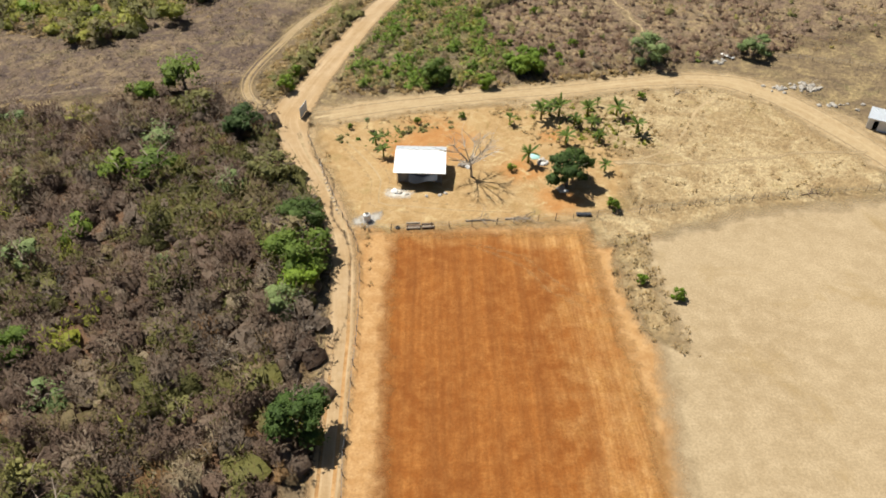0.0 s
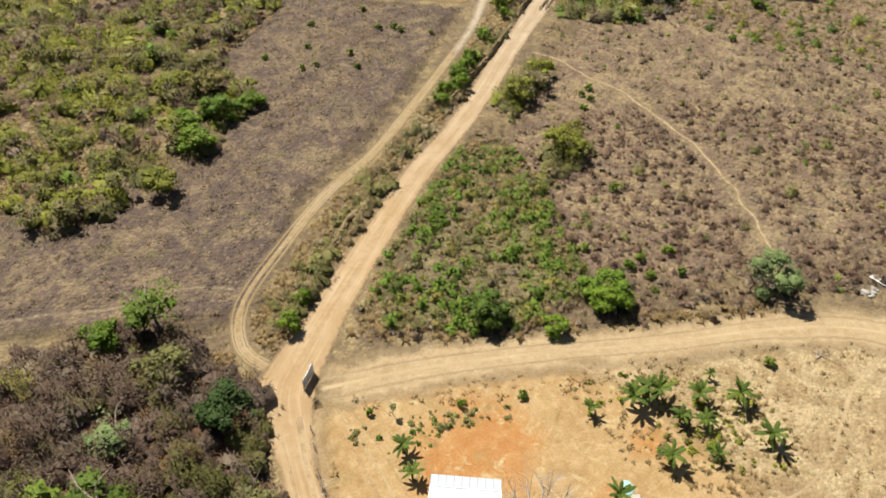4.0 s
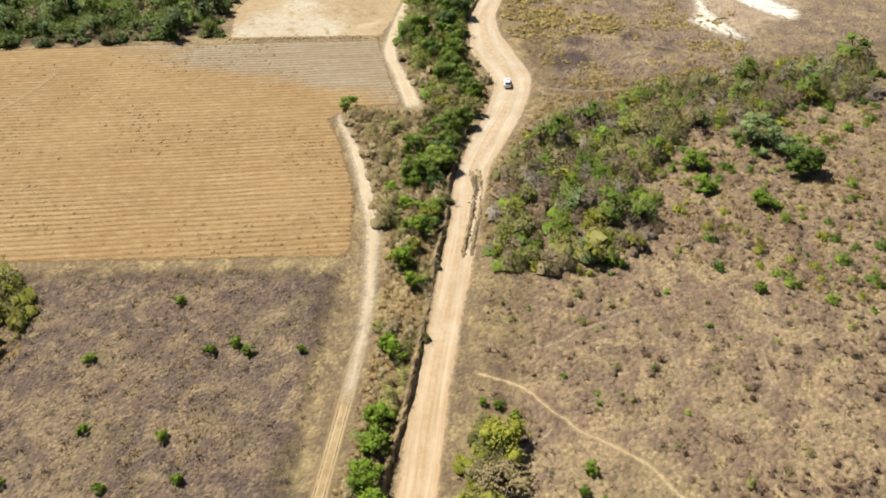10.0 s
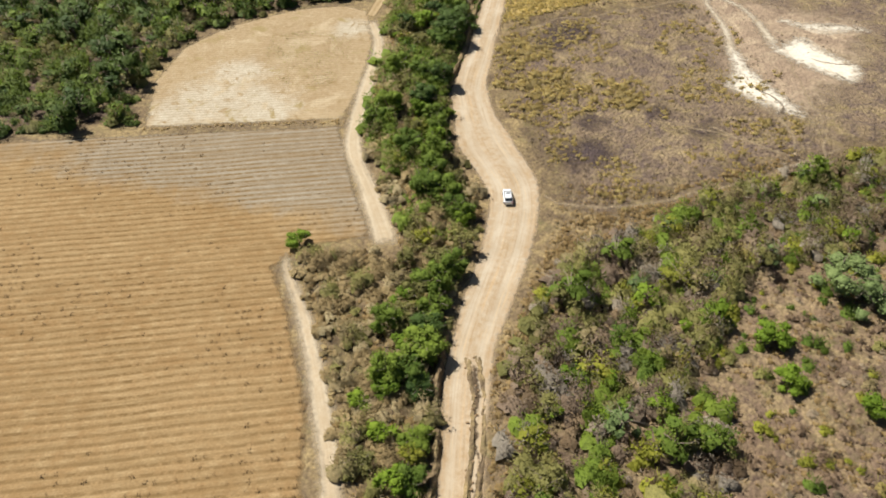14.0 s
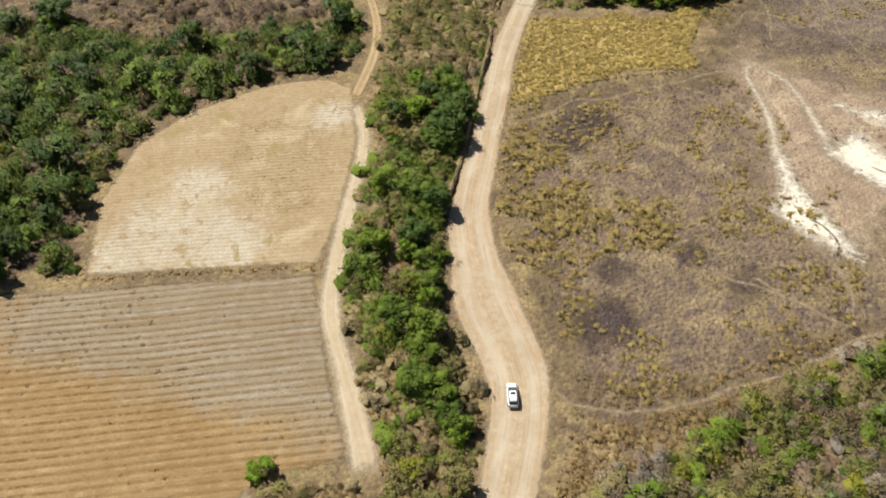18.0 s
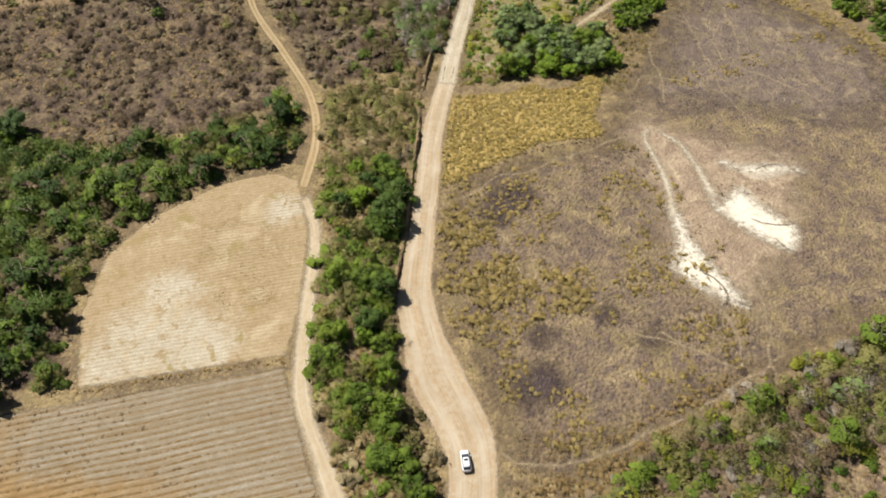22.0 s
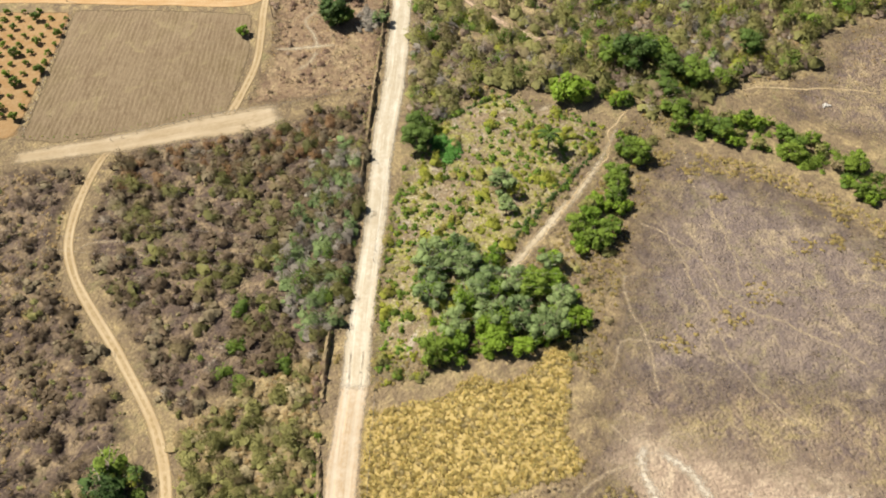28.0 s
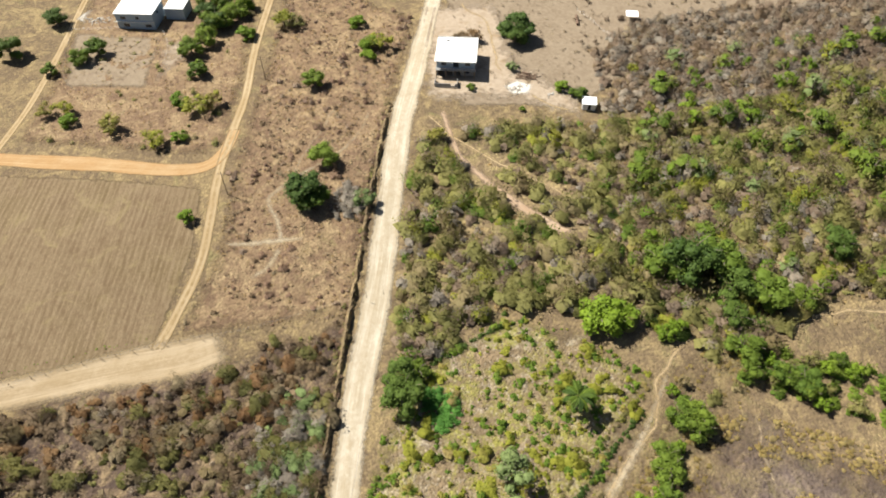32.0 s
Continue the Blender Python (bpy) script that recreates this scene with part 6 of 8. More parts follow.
# plot with palm, and the woods behind it
strew("green_herbs", PLOT, 2.0, 81, P_HERB, 0.6, 2.0, M_HERB, "leafy green weeds", "herbs", (8, 0.33, 0.65))
strew("withered_weeds", PLOT, 1.9, 82, P_WISP, 0.5, 1.1, M_WEED, "low withered weeds", "weeds", (8, 0.25, 0.75))
strew("yellow_herbs", PLOT, 2.3, 83, P_HERB, 0.5, 1.6, M_LEAF_YELLOW, "yellowish leafy weeds on the plot", "herbs", (8, 0.28, 0.6))
strew("green_herbs", [(114, 490), (119.5, 490), (122, 486.5), (120.5, 480.5), (115.5, 479.5), (113.5, 485)], 0.85, 381, P_BUSH, 0.45, 0.75, M_LUSH, "patch of lush green herbs", "herbs", None, -3.0)
strew("green_bushes", PLOT, 4.6, 382, P_BUSH, 0.35, 0.85, M_LEAF_GREEN, "small green bushes on the plot", "shrubs", (12, 0.35, 0.7))
strew("yellow_green_shrubs", PLOT, 2.8, 183, P_CROWN, 0.4, 1.2, M_LEAF_YELLOW, "yellow-green bushes on the plot", "shrubs", (9, 0.42, 0.68))
strew("olive_shrubs", NE_WOODS, 3.6, 84, P_CROWN, 0.8, 2.0, M_LEAF_OLIVE, "olive-green thicket", "shrubs", (14, 0.12, 0.45))
strew("green_thicket", NE_WOODS, 6.6, 187, P_BUSH, 1.0, 2.2, M_LEAF_GREEN, "tall green bushes in the thicket", "shrubs", (18, 0.3, 0.6))
strew("olive_shrubs", NE_WOODS, 6.0, 188, P_BUSH, 1.0, 2.2, M_LEAF_DUSK, "tall olive bushes in the thicket", "shrubs", (18, 0.25, 0.6))
strew("yellow_green_shrubs", NE_WOODS, 6.5, 184, P_CROWN, 0.8, 1.8, M_LEAF_YELLOW, "yellow-green bushes in the thicket", "shrubs", (13, 0.3, 0.7))
strew("green_thicket", NE_WOODS, 6.4, 85, P_BUSH, 0.8, 1.5, M_LEAF_WOOD, "green bushes in the thicket", "shrubs", (16, 0.4, 0.75))
strew("dry_shrubs", NE_WOODS, 6.0, 86, P_CROWN, 0.8, 1.6, M_TWIG_GREY, "leafless grey shrubs in the thicket", "shrubs", (17, 0.38, 0.65))
strew("dry_shrubs", NE_WOODS, 3.9, 186, P_CROWN, 0.7, 1.5, M_TWIG, "leafless brown shrubs in the thicket", "shrubs", (15, 0.25, 0.65))
strew("withered_shrubs", NE_WOODS, 4.5, 87, P_BUSH, 0.6, 1.1, M_LEAF_BROWN, "withered shrubs in the thicket", "shrubs", (12, 0.35, 0.75))
thicket([(176, 492), (192, 470), (206, 474), (234, 473), (260, 488), (345, 475), (345, 560), (240, 575), (215, 552), (190, 525)], 5.6, 88, (("broadleaf", 5), ("olive", 4), ("bright", 3), ("acacia", 3), ("greygreen", 2)), 0.7, 1.2, "mixed green trees of the thicket", (22, 0.3, 0.58))
wood(NE_HEDGE, 4.6, 89, (("broadleaf", 3), ("bright", 3), ("olive", 2)), 0.65, 1.0, "trees of the far hedge")
strew("hedge_undergrowth", NE_HEDGE, 3.2, 90, P_BUSH, 0.8, 1.4, M_LEAF_GREEN, "green undergrowth of the far hedge", "shrubs")

for zone, seed in ((NE_WOODS, 101), (EAST_WOODS, 102), (DRY_SCRUB, 103), (MID_SCRUB, 104)):
    strew("withered_weeds", zone, 2.8, seed, P_WISP, 0.7, 1.5, M_WEED, "low brown weeds between shrubs", "weeds", (7, 0.15, 0.6))
    strew("olive_weeds", zone, 3.4, seed + 10, P_LOW, 0.8, 1.6, M_LEAF_OLIVE, "low olive weeds between shrubs", "weeds", (9, 0.3, 0.7))
strew("yellow_grass_tufts", WEST_BAND, 1.2, 121, P_TUFT, 0.7, 1.3, M_GRASS, "dry yellow grass along the plot", "grass", (9, 0.2, 0.6))
strew("olive_shrubs", WEST_BAND, 4.5, 122, P_BUSH, 0.6, 1.1, M_LEAF_OLIVE, "olive shrubs along the plot", "shrubs", (9, 0.35, 0.7))

# dry lots, fields and yard
strew("dry_grass_tufts", DRY_LOT, 1.7, 91, P_SMALL_TUFT, 0.9, 1.6, M_STRAW_BLADE, "short dry grass", "grass", (12, 0.2, 0.7))
strew("withered_weeds", DRY_LOT, 1.5, 92, P_WISP, 0.7, 1.5, M_WEED, "low brown withered weeds", "weeds", (10, 0.25, 0.75))
strew("dry_grass_tufts", NORTH_LOT, 1.9, 93, P_SMALL_TUFT, 0.9, 1.5, M_STRAW_BLADE, "short dry grass between garden lots", "grass", (12, 0.2, 0.7))
strew("weeds", WEEDS, 0.9, 94, P_SMALL_TUFT, 0.8, 1.6, M_STRAW_BLADE, "dry weeds between the bare fields", "weeds", (6, 0.1, 0.6))
strew("dry_grass_tufts", STRAW, 1.5, 95, P_SMALL_TUFT, 0.7, 1.3, M_STRAW_BLADE, "short trodden straw-coloured grass", "grass", (8, 0.3, 0.8))
srng = np.random.default_rng(96)
gu, gv = np.meshgrid(np.arange(-120, 12, 1.1), np.arange(245, 356, 1.45), indexing="ij")
rows = np.c_[gu.ravel() + srng.uniform(-0.5, 0.5, gu.size), gv.ravel() - 0.0611 * gu.ravel() + srng.normal(size=gu.size) * 0.1]
rows = rows[inside(rows, ORANGE) & inside(rows, LAND)]
rows = rows[(srng.random(len(rows)) < np.clip(1.6 * lumps(rows, 13.0, 4) - 0.55, 0.03, 0.7)) & free(rows)]
mass("stubble", P_SMALL_TUFT, rows, 0.5, 1.1, M_STUBBLE, "brown stubble in straight rows", "stubble", 96)

strew("mauve_shrubs", DRY_LOT, 3.6, 231, P_CROWN, 0.3, 0.75, M_TWIG_MAUVE, "low mauve-brown scrub on the dry lot", "shrubs", (11, 0.4, 0.7))
strew("grey_shrubs", [(115, 550), (122, 549), (127, 556), (124, 562), (117, 560)], 2.0, 232, P_CROWN, 0.7, 1.1, M_TWIG_GREY, "pale grey leafless bushes beside the road", "shrubs")
strew("brown_shrubs", DRY_LOT, 4.5, 131, P_BUSH, 0.3, 0.6, M_LEAF_BROWN, "small withered shrubs on the lot", "shrubs", (12, 0.35, 0.7))
strew("olive_shrubs", NORTH_LOT, 6.5, 132, P_BUSH, 0.4, 0.9, M_LEAF_OLIVE, "scattered olive shrubs on garden lots", "shrubs", (14, 0.35, 0.75))
strew("withered_weeds", NORTH_LOT, 2.2, 133, P_WISP, 0.6, 1.2, M_WEED, "low weeds on garden lots", "weeds", (10, 0.3, 0.7))
strew("withered_weeds", [(165, 582), (200, 566), (240, 580), (345, 565), (345, 640), (200, 680), (186, 640)], 2.0, 134, P_WISP, 0.6, 1.3, M_WEED, "low weeds behind the house", "weeds", (9, 0.3, 0.75))
strew("brown_shrubs", [(215, 585), (240, 580), (345, 565), (345, 640), (240, 660)], 4.0, 135, P_TWIG, 0.5, 0.9, M_TWIG, "leafless shrubs behind the house", "shrubs", (12, 0.25, 0.7))
strew("withered_shrubs", [(-1, 250), (-4, 275), (-6, 301), (6, 300), (16, 300), (20, 290), (13, 278), (10, 264), (6, 248)], 2.2, 136, P_CROWN, 0.5, 0.95, M_PALE_SHRUB, "withered brown shrubs of the hedge", "shrubs")
strew("roadside_grass", [(18, 250), (26, 268), (35, 281), (43, 290), (58, 296), (70, 300), (62, 306), (46, 312), (41, 300), (33, 288), (25, 274), (17, 258)], 0.85, 145, P_SMALL_TUFT, 0.9, 1.8, M_STRAW_BLADE, "dry straw-coloured grass beside the road", "grass", (7, 0.1, 0.5))
strew("dry_grass_tufts", [(206, 470), (232, 455), (300, 440), (330, 470), (262, 484)], 2.0, 146, P_SMALL_TUFT, 0.9, 1.7, M_STRAW_BLADE, "short dry grass behind the hedge", "grass", (9, 0.2, 0.7))
wood([(86, 424), (90, 438), (96, 452), (106, 449), (126, 441), (125, 420), (112, 416), (98, 420)], 5.0, 147, (("greygreen", 4), ("bright", 4), ("broadleaf", 1)), 1.0, 1.5, "trees of the grove", None, 0.5)
strew("hedge_undergrowth", [(86, 424), (90, 438), (96, 452), (106, 449), (126, 441), (125, 420), (112, 416), (98, 420)], 2.6, 148, P_BUSH, 0.6, 1.0, M_LEAF_BRIGHT, "green undergrowth of the grove", "shrubs")
strew("dry_grass_tufts", EAST_THIN, 1.4, 137, P_TUFT, 0.6, 1.2, M_STRAW_BLADE, "tall straw-coloured grass in a clearing", "grass", (9, 0.2, 0.7))
strew("green_bushes", EAST_THIN, 4.6, 138, P_BUSH, 0.5, 1.0, M_LEAF_GREEN, "separate green bushes in a clearing", "shrubs", (9, 0.2, 0.6))
strew("yellow_green_shrubs", EAST_THIN, 5.0, 139, P_BUSH, 0.5, 0.9, M_LEAF_YELLOW, "separate yellow-green bushes in a clearing", "shrubs", (9, 0.3, 0.7))
strew("yard_weeds", [(8, 116), (20, 119.5), (37, 117), (39, 106), (29, 103), (17, 107)], 1.5, 140, P_LOW, 0.6, 1.2, M_LEAF_YELLOW, "yellow-green weeds among banana plants", "weeds", (6, 0.3, 0.7))
strew("yard_weeds", [(8, 116), (20, 119.5), (37, 117), (41, 106), (29, 100), (17, 105)], 1.0, 240, P_TUFT, 0.4, 0.9, M_STRAW_BLADE, "dry grass among banana plants", "grass", (6, 0.2, 0.65))
strew("yard_weeds", [(10, 113), (20, 117), (34, 114), (34, 106), (22, 103)], 1.7, 241, P_HERB, 0.5, 1.1, M_LEAF_YELLOW, "yellow-green weeds among banana plants", "weeds", (6, 0.3, 0.7))
strew("yard_weeds", [(-19, 107), (-10, 110.5), (4, 113.5), (4, 110), (-9, 106.5), (-17, 104)], 1.0, 242, P_HERB, 0.4, 1.0, M_LEAF_OLIVE, "olive weeds behind the hut", "weeds", (5, 0.3, 0.65))
strew("yard_weeds", [(-15, 106.5), (-10, 109), (-3, 111.5), (-1, 110), (-8, 105.5), (-14, 103.5)], 1.1, 141, P_LOW, 0.5, 1.0, M_HERB, "green weeds behind the hut", "weeds", (5, 0.2, 0.6))
strew("dry_grass_tufts", [(-20, 112), (8, 120), (30, 124), (30, 116), (8, 115), (-14, 110)], 1.2, 142, P_SMALL_TUFT, 0.8, 1.5, M_STRAW_BLADE, "dry grass along the edge of the yard", "grass", (6, 0.25, 0.7))
strew("dry_grass_tufts", [(-12, 34), (-8.5, 34), (-9.2, 60), (-9.5, 79), (-16, 92), (-20, 104), (-23, 108), (-17, 86), (-13, 78)], 0.9, 143, P_SMALL_TUFT, 0.8, 1.6, M_STRAW_BLADE, "dry grass strip along the roadside fence", "grass")

strew("dry_grass_tufts", NE_WOODS, 1.7, 151, P_TUFT, 0.7, 1.5, M_STRAW_BLADE, "tall straw-coloured grass between shrubs", "grass", (11, 0.25, 0.75))
strew("dry_grass_tufts", HEDGE, 1.05, 152, P_TUFT, 0.7, 1.5, M_STRAW_BLADE, "tall dry grass along the hedge", "grass", (9, 0.2, 0.7))
strew("dry_grass_tufts", [(-44, 112), (-36, 126), (-28, 128), (-26, 122), (-31, 112), (-36, 108)], 1.0, 153, P_TUFT, 0.6, 1.3, M_STRAW_BLADE, "dry grass where the tracks fork", "grass")
strew("dry_grass_tufts", [(15, 250), (20, 268), (27, 281), (36, 292), (43, 300), (60, 304), (96, 312), (96, 305), (60, 294), (40, 287), (26, 266), (19, 248)], 1.0, 154, P_TUFT, 0.7, 1.5, M_STRAW_BLADE, "straw-coloured grass beside the road", "grass", (8, 0.1, 0.6))

for k, mat in enumerate((M_TWIG, M_TWIG_GREY, M_LEAF_BROWN)):
    strew("dry_shrubs", [(206, 560), (219, 590), (240, 602), (304, 590), (345, 572), (345, 522), (310, 532), (271, 543), (244, 540), (225, 546)], (2.6, 3.6, 4.0)[k], 171 + k, P_CROWN, 0.6, 1.3, mat, "grey-brown leafless scrub behind the house", "shrubs", (10, 0.1, 0.5))

# hedge along the path behind the plot
wood([(174, 484), (164, 473), (161, 462), (152, 451), (142, 450), (136, 447), (131, 436), (135, 432), (146, 442), (156, 446), (166, 460), (178, 478)], 3.0, 161, (("bright", 5), ("broadleaf", 2), ("olive", 1)), 0.6, 1.1, "trees along the path behind the plot", (9, 0.1, 0.5), 0.6)

strew("regrowth", [(-11, 373), (-9, 388), (1.5, 388), (11.5, 380), (9, 368), (5, 358), (-3, 358), (-8, 363)], 0.36, 144, P_SMALL_TUFT, 0.3, 0.5, M_REGROWTH, "thin olive regrowth in the stubble", "grass", (5, 0.15, 0.75))

# single trees that stand out
STAND = [
    ("bright", -18.5, 69, 1.15), ("greygreen", -20, 64, 0.8), ("greygreen", 122, 458, 0.75), ("greygreen", 190.3, 593, 0.55), ("broadleaf", -19, 73, 0.95), ("dark", -20, 82, 0.75), ("dark", -34, 108, 0.8), ("olive", -45, 114, 1.1), ("dark", -15.5, 46, 0.8), ("broadleaf", -52, 56, 0.7), ("bright", -56, 119, 1.0), ("olive", -27, 94, 1.2), 
    ("bright", -58, 183, 1.3), ("bright", -59, 170, 1.3), ("acacia", -61, 157, 1.2), ("bright", -64, 178, 1.1), ("acacia", -73, 195, 1.1), ("acacia", -63, 193, 1.2), ("acacia", -75, 148, 1.0), ("bright", -53, 188, 1.0),
    ("broadleaf", -1, 128, 0.72), ("bright", 17, 134, 1.25), ("bright", 18, 132, 1.0), ("bright", 9, 126.5, 0.7), ("greygreen", 44, 138, 1.15), ("acacia", 13, 174, 1.25), ("acacia", 15, 178, 1.0), ("acacia", 5, 194, 1.2), ("olive", 8, 200, 1.1), ("acacia", 10, 206, 1.0), ("greygreen", 67, 141, 0.9),
    ("greygreen", 82, 275, 1.2), ("greygreen", 84, 270, 1.0), ("broadleaf", 86, 262, 0.9), ("bright", 65, 267, 0.9), ("bright", 63, 259, 0.8), ("bright", 72, 252, 0.8),
    ("broadleaf", 12.2, 275, 0.72), ("dark", 10.2, 268, 0.5), ("broadleaf", 8.2, 260, 0.5), ("broadleaf", 15.2, 283, 0.62), ("dark", 13.6, 279, 0.6), ("broadleaf", 6.4, 254, 0.5), ("bright", 3.5, 262, 0.7), ("bright", 5.5, 270, 0.8), ("bright", 1, 268, 0.6), ("olive", 0, 258, 0.7),
    ("dark", 37, 374, 1.0), ("dark", 41, 381, 0.9), ("bright", 31, 383, 1.1), ("broadleaf", 35, 372, 0.9),
    ("greygreen", 97, 450, 1.2), ("greygreen", 103, 445, 1.1), ("bright", 104, 426, 1.2), ("bright", 100, 422, 1.2), ("bright", 117, 423, 0.85), ("bright", 124, 437, 0.85), ("bright", 89, 423, 1.0), ("bright", 121, 419, 0.8), ("bright", 110, 419, 0.8), ("greygreen", 100, 436, 1.1), ("broadleaf", 115, 432, 0.9), ("bright", 107, 436, 1.1), ("bright", 120, 429, 0.8), ("greygreen", 93, 430, 1.0), ("greygreen", 92, 440, 1.0),
    ("dark", 110.6, 490, 1.0), ("broadleaf", 116, 495, 0.7), ("bright", 161, 491.5, 1.65), ("bright", 163, 489, 1.4), ("bright", 167, 489, 1.1), ("greygreen", 125, 465, 1.05), ("broadleaf", 153, 453, 0.75), ("broadleaf", 155, 456, 0.65), ("broadleaf", 163, 462, 0.8), ("bright", 140, 445, 1.0), ("bright", 144, 449, 0.9), ("broadleaf", 119, 574, 0.9),
    ("broadleaf", 196, 493, 1.35), ("dark", 189, 496, 1.45), ("broadleaf", 201, 480, 1.2), ("dark", 194, 486, 1.2), ("broadleaf", 184, 499, 1.2), ("dark", 228, 485, 1.0), ("broadleaf", 208, 476, 0.8), ("dark", 190, 478, 0.8), ("broadleaf", 192, 457, 0.8),
    ("dark", 110.6, 560.5, 1.15), ("dark", 109.0, 556.5, 0.85), ("broadleaf", 112.5, 558, 0.8), ("greygreen", 124, 553, 0.8), ("dark", 199.5, 609, 1.25), ("dark", 198, 607, 1.05), ("dark", 201, 607.5, 1.0), ("bright", 152, 640, 1.0), ("acacia", 154, 622, 1.2), ("bright", 148, 618, 0.9), ("broadleaf", 127, 611, 0.8), ("acacia", 127, 650, 1.3), ("olive", 131, 648, 1.0), ("acacia", 90, 612, 1.3), ("acacia", 94, 614, 1.1), ("acacia", 75, 602, 1.1), ("bright", 82, 601, 0.8), ("acacia", 63, 613, 1.2), ("broadleaf", 58, 656, 0.8), ("dark", 36, 669, 1.0), ("broadleaf", 48, 653, 0.6), ("acacia", 51, 629, 0.9), ("acacia", 46, 630, 0.9), ("bright", 78, 566, 0.8), ("broadleaf", 94, 636, 0.5),
    ("broadleaf", 110, 671, 0.9), ("broadleaf", 113, 663, 0.95), ("dark", 104, 657, 0.9), ("broadleaf", 93.3, 645, 0.95), ("broadleaf", 98.9, 649.5, 0.95), ("broadleaf", 103.5, 657.5, 1.0), ("broadleaf", 93.1, 631.8, 0.7), ("dark", 102, 664, 0.95), ("broadleaf", 108, 660, 0.9), ("broadleaf", 106, 676, 1.0), ("bright", 117, 668, 1.4), ("bright", 113, 648, 1.1), ("bright", 85, 619, 1.0), ("dark", 52, 684, 0.9), ("broadleaf", 64, 659, 0.8), ("bright", 52, 623, 0.9), ("bright", 151, 624, 1.1), ("dark", 112.5, 495, 0.8), ("broadleaf", 186, 470, 0.9),
    ("broadleaf", 173, 588.6, 0.35), ("bright", 199.8, 576.4, 0.75), ("broadleaf", 202, 570.5, 0.6), ("bright", 182.6, 571.5, 0.35), ("rusty", 180.5, 615.5, 0.9), ("rusty", 184.5, 613.5, 1.25), ("acacia", 152, 569, 0.9), ("acacia", 226, 575, 0.7),
    ("dark", -55, 440, 1.1), ("bright", -56, 437, 1.2), ("broadleaf", -45, 503, 0.6), ("broadleaf", -17, 486, 0.5),
    ("bright", -5.5, 303.5, 0.7),
]
for kind, x, y, s in STAND:
    tree(kind, x, y, s * 1.5, tall=0.78)
for x, y, h, sp, sd in ((-33, 112, 4.5, 3.2, 1), (-36, 110, 4.0, 3.0, 2), (-16.5, 60, 4.5, 3.4, 3), (-18, 55, 4.0, 3.0, 4), (40, 137, 5.5, 2.2, 6), (42, 136, 5.0, 2.0, 7), (72, 124, 3.0, 2.4, 8), (-40, 88, 4.0, 3.0, 9), (-50, 66, 4.2, 3.0, 10), (-26, 55, 3.5, 2.6, 11), (44, 392, 4.5, 3.2, 12), (46, 396, 4.2, 3.4, 13), (118, 553, 4.0, 3.2, 14), (121, 556, 3.6, 3.0, 15), (192, 596, 4.0, 2.4, 16)):
    bare_tree(x, y, h, sp, sd, grey=sd in (11, 5, 8, 14, 15))
bare_tree(5.3, 95.2, 7.4, 5.0, 5, 12, 16, True, "tall leafless grey tree beside the hut")
for x, y, s in ((-37, 242, 0.5), (-49, 231, 0.5), (-31, 230, 0.5), (-27, 231, 0.5), (-25, 229, 0.5), (-17, 228, 0.4), (-36, 215, 0.45), (-33, 208, 0.45), (-43, 208, 0.4), (-56, 211, 0.45), (-46, 206, 0.4), (-47, 218, 0.4), (21, 201, 0.5), (19, 198, 0.4), (21, 196, 0.45), (19, 192, 0.45), (11, 213, 0.4), (13, 211, 0.4), (9, 214, 0.35), (29, 145, 0.5), (22, 141, 0.5), (25, 139, 0.45), (24, 143, 0.45), (30, 140, 0.4), (22, 162, 0.5), (15, 145, 0.5), (60, 230, 0.5), (27, 86.5, 0.55), (12, 97, 0.4), (4, 114, 0.35), (-4, 112, 0.35), (-16, 110, 0.3), (32, 67, 0.5), (28, 70, 0.45), (39, 122, 0.4), (28, 107, 0.4), (25, 112, 0.4)):
    tree("bright", x, y, s, name="small_bush", label="small bright green bush in dry grass", group="small green bushes")
orc = np.random.default_rng(8)
for i in range(6):
    for j in range(12):
        x, y = 18 - i * 5.2 + j * 1.9 - 14 + orc.normal() * 0.4, 552 + j * 5.2 + i * 2.0 + orc.normal() * 0.4
        if inside([(x, y)], ORCHARD)[0]:
            tree("bright" if (i + j) % 4 else "broadleaf", name="orchard_tree", x=round(float(x), 2), y=round(float(y), 2), scale=float(orc.uniform(0.4, 0.62)), label="young round-crowned orchard tree", group="orchard trees")


# ---- made things: tools ----
def part(name, data, material, parent, label="", at=None):
    """Links a mesh, or a bmesh, as one part under a thing or under a part."""
    if isinstance(data, bmesh.types.BMesh):
        me = bpy.data.meshes.new(name)
        data.to_mesh(me)
        data.free()
    elif isinstance(data, tuple):
        me = mesh_of(name, data[0], data[1], None)
    else:
        me = data
    if material and not me.materials:
        me.materials.append(material)
    ob = new(name, me)
    if parent:
        ob.parent = parent
    if at:
        ob.matrix_basis = at
    if label:
        tagged(ob, label)
    return ob


def thing(name, x, y, turn, label, category, group="", z=0.0):
    root = new(name)
    root.empty_display_size = 0.3
    root.location, root.rotation_euler[2] = (x, y, z), radians(turn)
    return tagged(root, label, category, group)


def block(x0, x1, y0, y1, z0, z1, bevel=0.02):
    bm = bmesh.new()
    bmesh.ops.create_cube(bm, size=1.0)
    for v in bm.verts:
        v.co = ((x0 + x1) / 2 + v.co.x * (x1 - x0), (y0 + y1) / 2 + v.co.y * (y1 - y0), (z0 + z1) / 2 + v.co.z * (z1 - z0))
    if bevel:
        bmesh.ops.bevel(bm, geom=bm.edges[:], offset=bevel, segments=2, affect="EDGES")
    return bm


def rod(a, b, r=0.03, sides=6, r2=None):
    return tube([a, tuple((np.array(a) + np.array(b)) / 2), b], [r, (r + (r2 or r)) / 2, r2 or r], sides)


